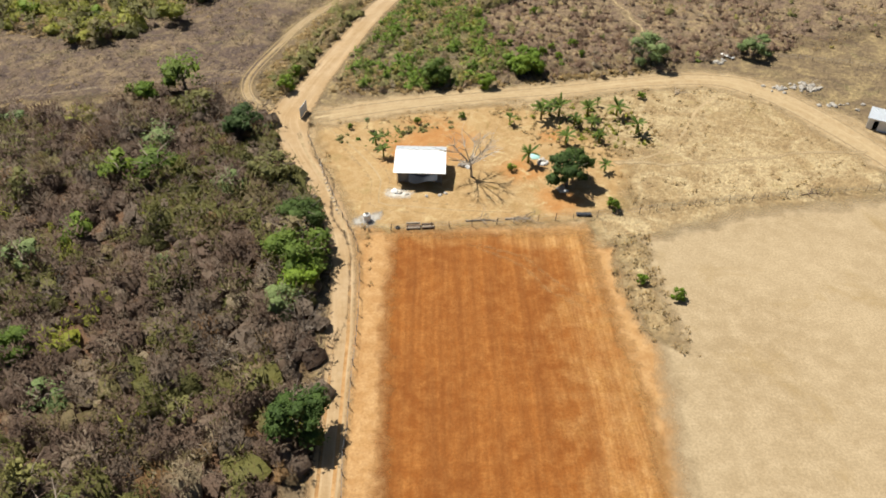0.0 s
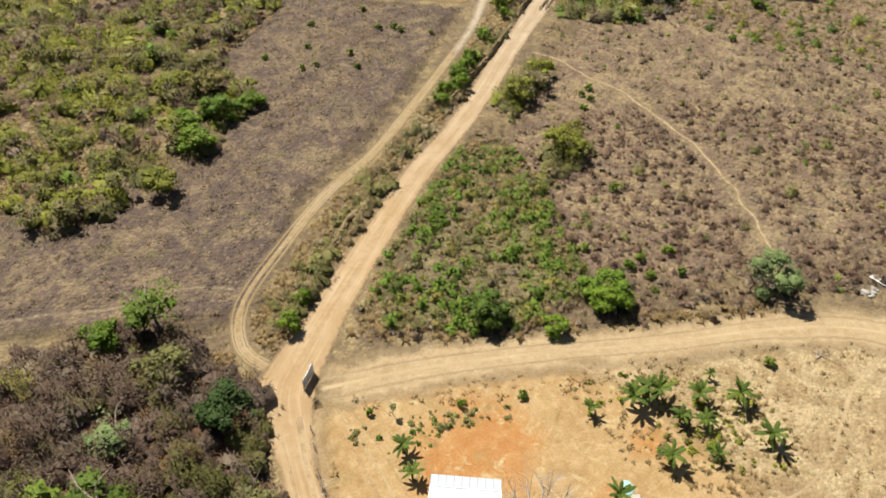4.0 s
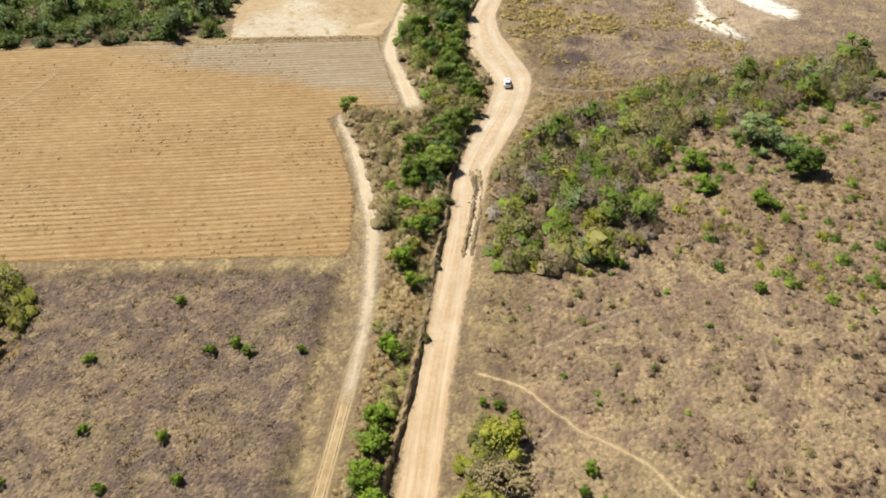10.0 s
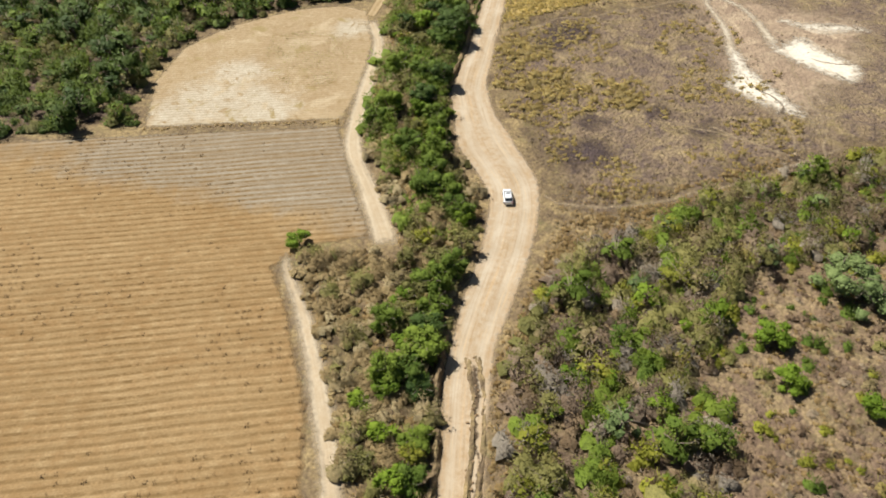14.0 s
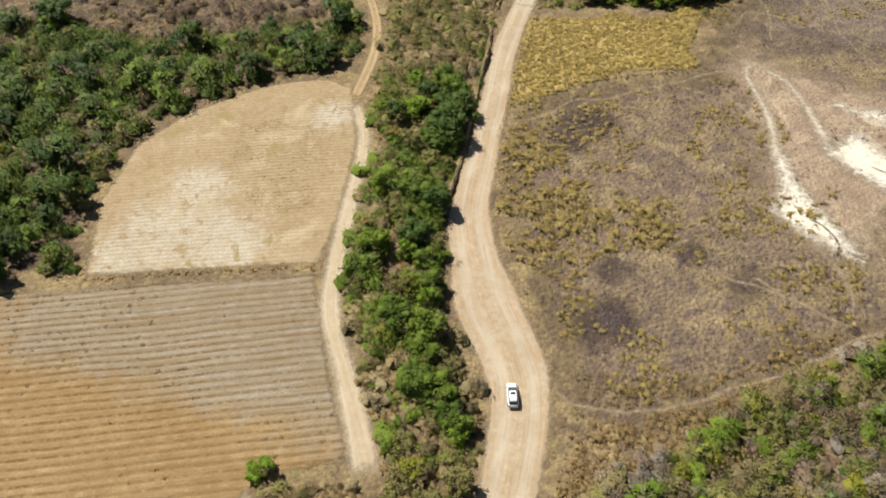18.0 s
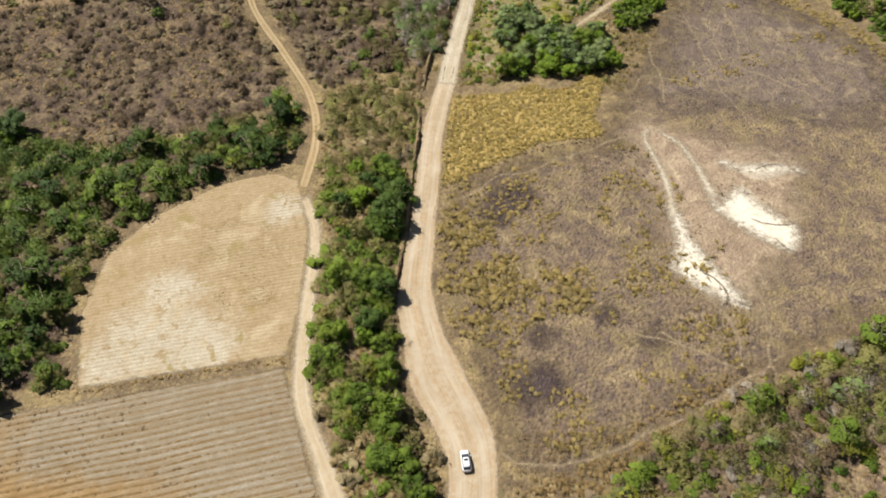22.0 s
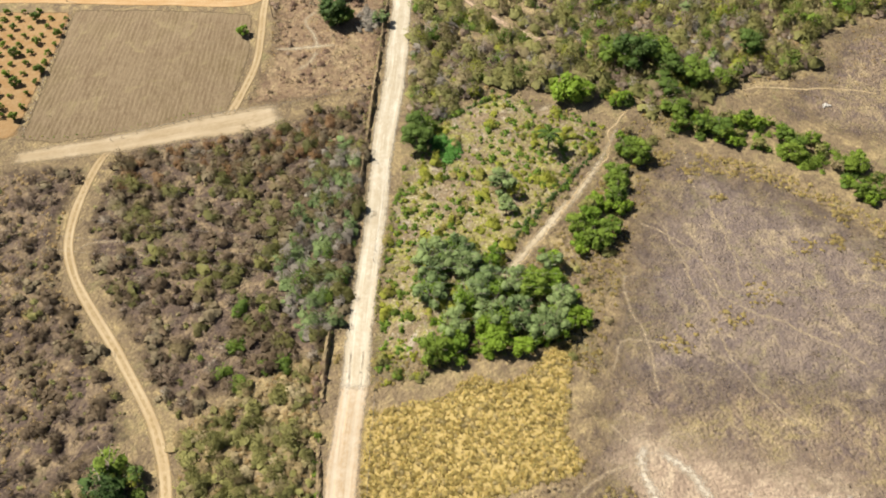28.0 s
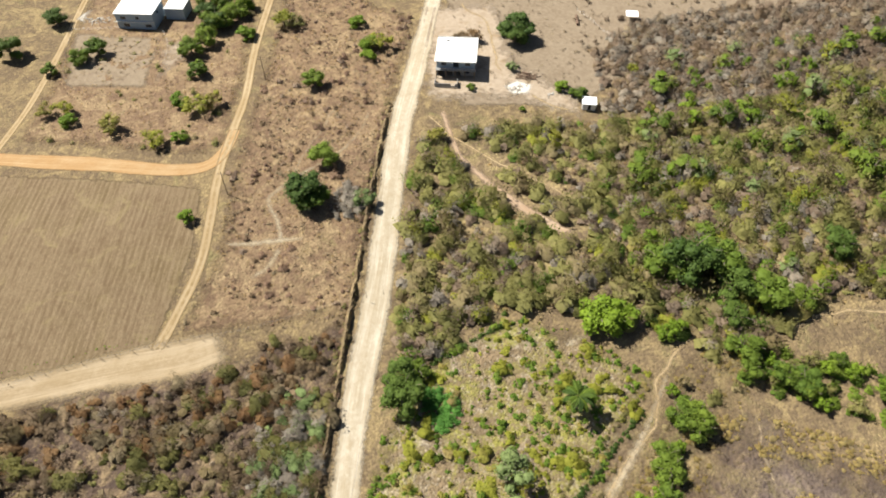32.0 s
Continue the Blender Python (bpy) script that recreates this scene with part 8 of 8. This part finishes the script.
for k, (x, y, s) in enumerate(((18.6, 113.6, 1.3), (20.4, 115.2, 1.15), (22.1, 115, 1.3), (27.4, 114.7, 1.2), (32.9, 115.2, 1.2), (24.5, 111.4, 0.95), (27.6, 111, 0.9), (22.1, 105.1, 1.15), (28.1, 106.1, 0.8), (35.3, 109, 1.2), (15, 99.4, 1.15), (12.8, 112, 0.8), (27.5, 97, 0.8), (-9.5, 100.9, 0.9), (-11.1, 104.6, 0.95), (30, 119, 0.6))):
    banana(x, y, s, k)

palm = thing("palm_tree", 144, 473, 20, "single palm tree with a tuft of long drooping fronds", "tree")
part("trunk", tube([(0, 0, -0.1), (0.1, 0, 2), (0.05, 0.1, 4.2), (0, 0.1, 5.2)], [0.26, 0.19, 0.17, 0.15], 8), M_BARK, palm)
palm.scale = (1.2, 1.2, 1.1)
pr = random.Random(4)
for k in range(13):
    spine = [(0, s * 3.2 * (1 - 0.15 * s), s * 1.4 - 2.1 * s * s) for s in np.linspace(0, 1, 7)]
    pieces = [tube(spine, [0.05, 0.045, 0.04, 0.035, 0.03, 0.02, 0.01], 3)]
    for s in np.linspace(0.12, 1, 18):
        py, pz = s * 3.2 * (1 - 0.15 * s), s * 1.4 - 2.1 * s * s
        for sx in (-1, 1):
            ln = 0.7 * math.sin(0.35 + 2.4 * s)
            pieces.append((np.array([(0, py - 0.11, pz), (sx * ln * 0.6, py + 0.10, pz - 0.10), (sx * ln, py + 0.35, pz - 0.32), (0, py + 0.11, pz)]), np.array([(0, 1, 2, 3)])))
    part("frond", mesh_of("frond", *weld(pieces), M_LEAF_GREEN if k % 3 == 0 else M_LEAF_DARK), None, palm, at=pose(0, 0.1, 5.15, pr.uniform(-8, 30), 0, k * 27.7 + pr.uniform(-6, 6)))

# ---- yard things ----
tree("dark", 20.6, 92.6, 1.05, name="mango_tree", label="dense dark green round tree at the edge of the yard")
tree("dark", 21.8, 94.4, 0.9, name="mango_tree", label="dense dark green round tree at the edge of the yard")


def fallen(x, y, turn, length, radius, seed, limbs, label, mat=None):
    """A felled trunk with its bare limbs, lying on the ground."""
    rng = np.random.default_rng(seed)
    root = thing("fallen_branches", x, y, turn, label, "branches")
    part("trunk", tube([(0, 0, radius * 0.8), (length * 0.5, 0.1, radius), (length, 0.0, radius * 0.6)], [radius, radius * 0.8, radius * 0.4], 7), mat or M_LOG, root)
    for k in range(limbs):
        s, a = rng.uniform(0.05, 1), rng.uniform(-1.5, 1.5)
        p = np.array([length * s, 0, radius])
        d = np.array([math.cos(a), math.sin(a), rng.uniform(0.0, 0.35)]) * rng.uniform(0.8, 2.8)
        part("limb", tube([p, p + d * 0.5 + [0, 0, 0.12], p + d], [radius * 0.5, radius * 0.3, 0.02], 4), mat or M_LOG, root)
        for _ in range(2):
            e = p + d * rng.uniform(0.4, 0.9)
            part("twig", tube([e, e + rng.normal(size=3) * [0.3, 0.3, 0.1] + d * 0.1, e + rng.normal(size=3) * [0.6, 0.6, 0.1] + d * 0.3], [radius * 0.2, radius * 0.12, 0.01], 3), mat or M_LOG, root)


fallen(10, 83.8, 5, 4.0, 0.16, 3, 9, "pile of grey cut branches by the fence", M_PALE_LOG)
fallen(4, 83.3, 3, 5.0, 0.14, 4, 7, "pale felled logs by the fence", M_PALE_LOG)
fallen(58, 90.6, 12, 3.0, 0.1, 5, 8, "dry cut branches by the fence")
fallen(44, 134.5, -10, 4.0, 0.14, 6, 9, "dark heap of cut branches beside the track")
fallen(46, 123.5, 30, 1.6, 0.12, 7, 7, "small grey heap of branches", M_PALE_LOG)
fallen(52, 138.6, 8, 5.0, 0.12, 8, 4, "long fallen pole lying by the fence")
logs = thing("log_pile", -2.5, 81.9, 3, "short stacked dark logs by the fence", "logs")
for k in range(7):
    part("log", rod((-2.4 + (k % 2) * 2.3, -0.45 + 0.3 * (k // 2), 0.16 + 0.24 * (k > 4)), (-0.3 + (k % 2) * 2.0, -0.4 + 0.3 * (k // 2), 0.16 + 0.24 * (k > 4)), 0.17, 8), M_LOG if k % 3 else M_PALE_LOG, logs)
tyre = thing("tyre", -6.2, 81.6, 0, "old black tyre lying on the ground", "tyre")
ta = np.linspace(0, 2 * math.pi, 21)
part("rubber_ring", tube(np.c_[0.27 * np.cos(ta), 0.27 * np.sin(ta), np.full(21, 0.13)], [0.12] * 21, 7), M_RUBBER, tyre)
trough = thing("trough", 22.2, 85.0, 0, "long dark blue trough by the fence", "trough")
part("basin", block(-1.1, 1.1, -0.25, 0.25, 0.0, 0.35, 0.04), M_TARP, trough)
part("rim", block(-1.16, 1.16, -0.3, 0.3, 0.35, 0.4, 0.02), M_TARP, trough)
for x, y, s, lab in ((4.2, 98.2, 0.75, "pale covered heap beside the hut"), (17.2, 99.6, 0.9, "pale rounded clay oven in the yard"), (19.6, 91.6, 0.7, "white sacks under the tree")):
    heap = thing("heap", x, y, 20, lab, "heap")
    part("mound", rough_rock(int(x * 3), s, 0.8), M_RUBBLE, heap)
    part("cover", rough_rock(int(x * 3) + 1, s * 0.8, 0.55), M_WHITE_WALL, heap).location = (s * 0.45, -s * 0.5, 0.1)
blue = thing("tarpaulin", 16.3, 101.3, 10, "pale turquoise tarpaulin spread on the ground", "tarpaulin")
part("cloth", rough_rock(91, 0.85, 0.25), painted("turquoise_cloth", (0.30, 0.50, 0.47), 0.7), blue)
sap = thing("sapling", -13, 110, 0, "slim sapling with a white painted top", "tree")
part("stem", rod((0, 0, -0.1), (0.05, 0.02, 1.7), 0.04), M_BARK, sap)
part("crown", leaf_cloud(np.random.default_rng(2), [(0.05, 0, 1.8, 0.45, 0.45, 0.55)], 60, 0.25), M_LEAF_GREY, sap)
wallstones = thing("stone_row", -18.5, 94, 0, "low row of pale bleached stones and logs along the fence", "stones")
for k, (x, y) in enumerate(smooth([(-20.4, 100), (-19, 95), (-17.2, 90), (-15.4, 85)], 0.9)):
    part("stone", rough_rock(k + 200, 0.14 + 0.14 * ((k * 7) % 5) / 5, 0.5), M_PALE_LOG, wallstones).location = (x + 18.5, y - 94, 0.05)


def rubble(x, y, n, spread, seed, label):
    root = thing("rubble_heap", x, y, 0, label, "rubble")
    rng = np.random.default_rng(seed)
    for k in range(n):
        px, py = rng.normal(size=2) * spread
        part("stone", rough_rock(seed * 50 + k, float(rng.uniform(0.18, 0.55)), 0.6), M_RUBBLE, root).location = (px, py * 0.5, 0.08)


rubble(73.5, 126.5, 46, 2.1, 1, "heap of pale rubble beside the sandy track")
rubble(67.5, 126.2, 14, 1.2, 2, "scattered pale stones beside the track")
rubble(76, 120, 12, 1.6, 3, "scattered pale stones beside the track")
rubble(66, 682, 40, 3.4, 4, "white building rubble beside the house")
rubble(187.5, 582.4, 22, 1.5, 5, "heap of white rubble behind the house")
rubble(195, 575, 12, 1.0, 6, "small heap of grey rubble")
rubble(230, 454, 14, 0.9, 7, "white and blue litter heap on the meadow")
rubble(59, 138, 10, 0.9, 8, "scattered white litter by the fence")
board = thing("board", 61.5, 140.5, 40, "white board leaning on a stone by the fence", "board")
part("panel", block(-0.5, 0.5, -1.5, 1.5, 0.25, 0.31, 0.01), M_WHITE_WALL, board)
part("prop", rough_rock(301, 0.26, 0.9), M_RUBBLE, board)

shed = thing("shed", 81.2, 111.5, -33, "small white shed with a pale sheet roof beside the track", "shed")
part("wall", wall_with_holes(-2.8, 2.8, 0, 2.2, -1.7, 0.12, [(-1.9, -1.1, 0.0, 1.9), (0.4, 1.4, 0.9, 1.6)]), M_WHITE_WALL, shed)
part("wall", wall_with_holes(-2.8, 2.8, 0, 2.4, 1.7, 0.12, []), M_WHITE_WALL, shed)
for sx in (-1, 1):
    part("wall", block(sx * 2.8 - 0.06, sx * 2.8 + 0.06, -1.64, 1.64, 0, 2.3, 0), M_BLOCK, shed)
sheet_roof(shed, -3.1, 3.1, (-2.1, 2.25), (2.1, 2.6), M_ROOF_GREY, 6)


# ---- houses at the north end ----
def window(root, x, z, w, h, y, wall_name="window"):
    win = part(wall_name, wall_with_holes(x - w / 2, x + w / 2, z, z + h, y, 0.1, [(x - w / 2 + 0.07, x + w / 2 - 0.07, z + 0.07, z + h - 0.07)]), M_STEEL, root)
    part("pane", block(x - w / 2 + 0.07, x + w / 2 - 0.07, y + 0.0, y + 0.02, z + 0.07, z + h - 0.07, 0), M_DARK_GLASS, win)
    part("sill", block(x - w / 2 - 0.08, x + w / 2 + 0.08, y - 0.16, y + 0.02, z - 0.09, z - 0.002, 0.01), M_CONCRETE, win)


house = thing("house", 174.2, 602.8, -28, "two-storey unfinished grey house with a flat white roof beside the road", "house")
part("roof", block(-6.9, 6.9, -7.4, 7.2, 5.75, 6.05, 0.14), M_SLAB, house, "flat white coated roof slab")
part("floor_slab", block(-6.5, 6.5, -7.9, 6.8, 2.85, 3.05, 0.03), M_BLOCK, house)
part("front_wall", wall_with_holes(-6.2, 6.2, 3.05, 5.75, -6.2, 0.2, [(-4.8, -3.0, 3.9, 5.2), (-0.8, 1.0, 3.06, 5.2), (3.0, 4.8, 3.9, 5.2)]), M_BLUE_WALL, house)
part("front_wall", wall_with_holes(-6.2, 6.2, 0, 2.85, -6.2, 0.2, [(-5.8, -1.0, 0.02, 2.5), (-0.6, 1.6, 0.02, 2.5), (2.6, 4.8, 0.9, 2.2)]), M_BLOCK, house)
part("back_wall", wall_with_holes(-6.2, 6.2, 0, 5.75, 6.4, 0.2, []), M_BLOCK, house)
for sx in (-1, 1):
    part("side_wall", wall_with_holes(-6.2, 6.2, 0, 5.75, 0, 0.2, [(-3.5, -2.0, 3.9, 5.1), (2.0, 3.5, 3.9, 5.1), (2.0, 3.5, 0.9, 2.1)]), M_BLOCK, house, at=pose(sx * 6.2, 0.1, 0, 0, 0, 90))
for wx, wz in ((-3.9, 3.9), (3.9, 3.9)):
    window(house, wx, wz, 1.8, 1.3, -6.18)
window(house, 3.7, 0.9, 2.2, 1.3, -6.18)
for px in (-6.2, -3.1, 0.0, 3.1, 6.2):
    part("column", block(px - 0.15, px + 0.15, -7.85, -7.55, 0, 2.85, 0.02), M_WOOD, house)
part("rail", rod((-6.4, -7.8, 3.95), (6.4, -7.8, 3.95), 0.05), M_STEEL, house)
part("rail", rod((-6.4, -7.8, 3.5), (6.4, -7.8, 3.5), 0.03), M_STEEL, house)
for k in range(14):
    part("baluster", rod((-6.4 + k * 12.8 / 13, -7.8, 3.05), (-6.4 + k * 12.8 / 13, -7.8, 3.95), 0.025, 4), M_STEEL, house)
part("low_wall", wall_with_holes(-6.4, 1.0, 0, 1.3, -12.6, 0.2, [(-1.2, 0.2, 0.5, 1.25)]), M_BLOCK, house)
part("low_wall", block(-6.5, -6.3, -12.5, -9.6, 0, 1.3, 0.02), M_BLOCK, house)
part("low_wall", block(0.8, 1.0, -12.5, -9.6, 0, 1.3, 0.02), M_BLOCK, house)
part("parapet", block(-6.9, 6.9, 7.0, 7.2, 6.05, 6.25, 0.02), M_SLAB, house)
part("water_drum", tube([(-3.6, 5.0, 6.05), (-3.6, 5.0, 6.06), (-3.6, 5.0, 6.8), (-3.6, 5.0, 6.82)], [0.3, 0.42, 0.42, 0.05], 14), M_PLASTIC, house)

villa = thing("house", 80.5, 674.5, -27, "two-storey pale blue house with a white roof and small windows", "house")
part("roof", block(-7.2, 7.2, -5.2, 6.0, 5.9, 6.15, 0.05), M_ROOF, villa, "flat white roof")
holes = [(-5.0, -3.0, 3.8, 4.9), (0.4, 1.8, 3.8, 4.9), (-4.6, -2.4, 0.8, 2.2), (3.2, 5.6, 0.8, 2.0)]
part("front_wall", wall_with_holes(-6.8, 6.8, 0, 5.9, -4.8, 0.2, holes), M_BLUE_WALL, villa)
part("back_wall", wall_with_holes(-6.8, 6.8, 0, 5.9, 5.6, 0.2, []), M_BLUE_WALL, villa)
for sx in (-1, 1):
    part("side_wall", wall_with_holes(-5.1, 5.1, 0, 5.9, 0, 0.2, [(-1.5, 0.0, 3.8, 4.9)]), M_BLUE_WALL, villa, at=pose(sx * 6.8, 0.4, 0, 0, 0, 90))
for h in holes:
    window(villa, (h[0] + h[1]) / 2, h[2], h[1] - h[0], h[3] - h[2], -4.78)
part("ledge", block(-7.0, 7.0, -5.3, -4.9, 2.9, 3.08, 0.02), M_WHITE_WALL, villa, "white ledge between the storeys")
annex = thing("annex", 93.5, 673.5, -27, "pale blue flat-roofed side building", "annex")
part("wall", block(-3.5, 3.5, -3.0, 5.0, 0, 4.2, 0.02), M_BLUE_WALL, annex)
part("roof", block(-3.7, 3.7, -3.2, 5.2, 4.2, 4.4, 0.03), M_SLAB, annex)

outhouse = thing("outhouse", 202.6, 564.8, -30, "small white outhouse at the edge of the thicket", "outhouse")
part("wall", wall_with_holes(-2.0, 2.0, 0, 2.2, -1.8, 0.15, [(-0.4, 0.5, 0.02, 1.9)]), M_WHITE_WALL, outhouse)
part("wall", wall_with_holes(-2.0, 2.0, 0, 2.2, 1.8, 0.15, []), M_WHITE_WALL, outhouse)
for sx in (-1, 1):
    part("wall", block(sx * 2.0 - 0.07, sx * 2.0 + 0.07, -1.72, 1.72, 0, 2.2, 0), M_WHITE_WALL, outhouse)
part("roof", block(-2.3, 2.3, -2.1, 2.1, 2.2, 2.34, 0.03), M_ROOF, outhouse)
canopy = thing("canopy", 243.5, 603, -30, "small white sheet canopy on posts", "canopy")
for px, py in ((-1.8, -1.4), (1.8, -1.4), (-1.8, 1.4), (1.8, 1.4)):
    part("post", rod((px, py, -0.1), (px, py, 2.3), 0.05), M_WOOD, canopy)
sheet_roof(canopy, -2.2, 2.2, (-1.8, 2.2), (1.8, 2.5), M_ROOF, 4)
wood_pile = thing("firewood_pile", 192.4, 587.4, -25, "wide heap of dark cut firewood", "firewood")
fr = np.random.default_rng(6)
for k in range(120):
    a, p = fr.uniform(0, math.pi), fr.normal(size=2) * [2.0, 1.1]
    d = np.array([math.cos(a), math.sin(a), fr.normal() * 0.1]) * fr.uniform(0.5, 1.0)
    z = float(fr.uniform(0.1, 0.9)) * math.exp(-0.15 * float(p @ p))
    part("stick", rod((p[0] - d[0], p[1] - d[1], z), (p[0] + d[0], p[1] + d[1], z + d[2]), 0.07, 5), M_LOG, wood_pile)
junk = thing("tank_wreck", 225, 610, 65, "long dark rusty drum lying on bare ground", "drum")
part("drum", tube([(-3, 0, 0.5), (-2.95, 0, 0.5), (2.95, 0, 0.5), (3, 0, 0.5)], [0.05, 0.5, 0.5, 0.05], 14), M_LOG, junk)


# ---- poles, tower and wires ----
def utility_pole(x, y, h, label):
    root = thing("utility_pole", x, y, -28, label, "pole", "utility poles")
    part("shaft", rod((0, 0, -0.2), (0, 0, h), 0.15, 8, 0.09), M_WOOD, root)
    part("crossarm", block(-1.1, 1.1, -0.06, 0.06, h - 0.8, h - 0.66, 0.01), M_WOOD, root)
    for px in (-1.0, 0.0, 1.0):
        part("insulator", tube([(px, 0, h - 0.66), (px, 0, h - 0.6), (px, 0, h - 0.48)], [0.03, 0.06, 0.04], 6), M_PLASTIC, root)


for x, y in ((90, 571.5), (113, 621), (24, 617)):
    utility_pole(x, y, 8.5, "grey wooden utility pole at the track")

tower = thing("pylon", -32, 508, -28, "tall galvanised steel lattice pylon in dry scrub", "pylon")
levels = [(0, 3.0), (5, 2.55), (10, 2.1), (15, 1.7), (20, 1.3), (25, 0.9), (30, 0.6)]
for sx, sy in ((-1, -1), (1, -1), (1, 1), (-1, 1)):
    part("leg", tube([(sx * w, sy * w, z) for z, w in levels], [0.2] * 7, 4), M_GALVANISED, tower)
for (za, wa), (zb, wb) in zip(levels, levels[1:]):
    for q in range(4):
        c0, c1 = [(-1, -1), (1, -1), (1, 1), (-1, 1)][q], [(1, -1), (1, 1), (-1, 1), (-1, -1)][q]
        part("brace", rod((c0[0] * wa, c0[1] * wa, za), (c1[0] * wb, c1[1] * wb, zb), 0.1, 4), M_GALVANISED, tower)
        part("brace", rod((c1[0] * wa, c1[1] * wa, za), (c0[0] * wb, c0[1] * wb, zb), 0.1, 4), M_GALVANISED, tower)
        part("strut", rod((c0[0] * wb, c0[1] * wb, zb), (c1[0] * wb, c1[1] * wb, zb), 0.1, 4), M_GALVANISED, tower)
for z in (22, 27):
    part("arm", rod((-0.5, -5, z), (0.5, 5, z), 0.14, 4), M_GALVANISED, tower)
for k, (off, z) in enumerate(((-4.6, 22), (4.6, 22), (-4.6, 27))):
    d = np.array([0.872, -0.489])
    nrm = np.array([0.489, 0.872])
    q = []
    for s in np.linspace(0, 330, 24):
        xy = np.array([-32, 508]) + d * s + nrm * off
        q.append((*xy, z - 8 * (1 - ((s - 165) / 165) ** 2)))
    cable = new("power_line", mesh_of("power_line", *tube(q, [0.011] * len(q), 3), M_WIRE))
    tagged(cable, "thin grey power line hung from a lattice pylon", "cable", "power lines")


# ---- hedgerow lines ----
def hedge_row(line, mat, protos, low, high, label, gap=0.9, seed=1):
    q = smooth(line, gap)
    rng = np.random.default_rng(seed)
    mass("hedge_row", protos, q + rng.normal(size=q.shape) * 0.3, low, high, mat, label, "hedge", seed)


hedge_row([(140, 499.5), (129, 498), (119, 496), (109, 494)], M_LEAF_DARK, P_BUSH, 0.36, 0.55, "low dark green hedge across the plot", 0.8, 1)
hedge_row([(157, 467), (146, 461.5), (134, 455.5), (122, 449.5), (112, 445), (104, 441)], M_LEAF_DARK, P_BUSH, 0.34, 0.5, "low dark hedge along the footpath", 0.6, 2)
hedge_row([(158, 470), (146, 464.5), (134, 458.5), (124, 453)], M_LEAF_OLIVE, P_BUSH, 0.34, 0.5, "low olive hedge along the footpath", 0.8, 3)
hedge_row([(99, 476), (92.5, 466), (87.5, 457), (82, 447), (78, 440)], M_LEAF_OLIVE, P_BUSH, 0.3, 0.5, "low green hedge along the gravel road", 0.8, 4)
hedge_row([(4, 543), (14, 538), (29, 534.5), (44, 532.5), (62, 530)], M_HERB, P_LOW, 0.4, 0.8, "narrow row of weeds along the fallow field", 1.6, 5)
hedge_row([(-37, 347), (-20, 345.6), (0, 343), (6, 342)], M_STRAW_BLADE, P_TUFT, 0.6, 0.9, "low balk of dry grass between two fields", 0.8, 6)
hedge_row([(52, 382), (66, 386), (80, 388.5), (100, 387.5)], M_LEAF_BROWN, P_LOW, 0.6, 1.0, "dry brown weeds along the golden grass", 0.9, 7)

# ---- the hillside: north of the yellow field the land climbs to a terrace ----
BROW = np.array((80.9, 399.6, 135.1))  # the slopes are drawn in towards this point as they rise
TERRACE = 17.0


def climb(p):
    """Points of the flat plan, raised on to the hillside."""
    y = p[:, 1]
    foot, slope, top = np.clip(y - 420, 0, 50), np.clip(y - 470, 0, 75), np.clip(y - 545, 0, 60)
    share = TERRACE / BROW[2] * (foot ** 2 / 100 + slope + top - top ** 2 / 120) / 130
    return p + (BROW - p) * share[:, None], share


def raise_mesh(ob, at=(0.0, 0.0, 0.0)):
    co = np.empty(3 * len(ob.data.vertices), np.float32)
    ob.data.vertices.foreach_get("co", co)
    p = co.reshape(-1, 3).astype(float) + at
    if p[:, 1].max() > 420:
        ob.data.vertices.foreach_set("co", (climb(p)[0] - at).astype(np.float32).ravel())
        ob.data.update()


for ob in list(bpy.data.objects):
    if ob.parent or ob.type not in ("MESH", "EMPTY"):
        continue
    if ob.location.length < 0.5:
        raise_mesh(ob)
    elif ob.name.startswith("fence"):
        for piece in ob.children:
            at = np.array(ob.location) + piece.location
            if max(piece.dimensions.x, piece.dimensions.y) < 3:
                piece.location = climb(at[None])[0][0] - np.array(ob.location)
            else:
                raise_mesh(piece, at)
    else:
        p, share = climb(np.array([ob.location]))
        ob.location = p[0]
        ob.scale = [v * (1 - share[0]) for v in ob.scale]
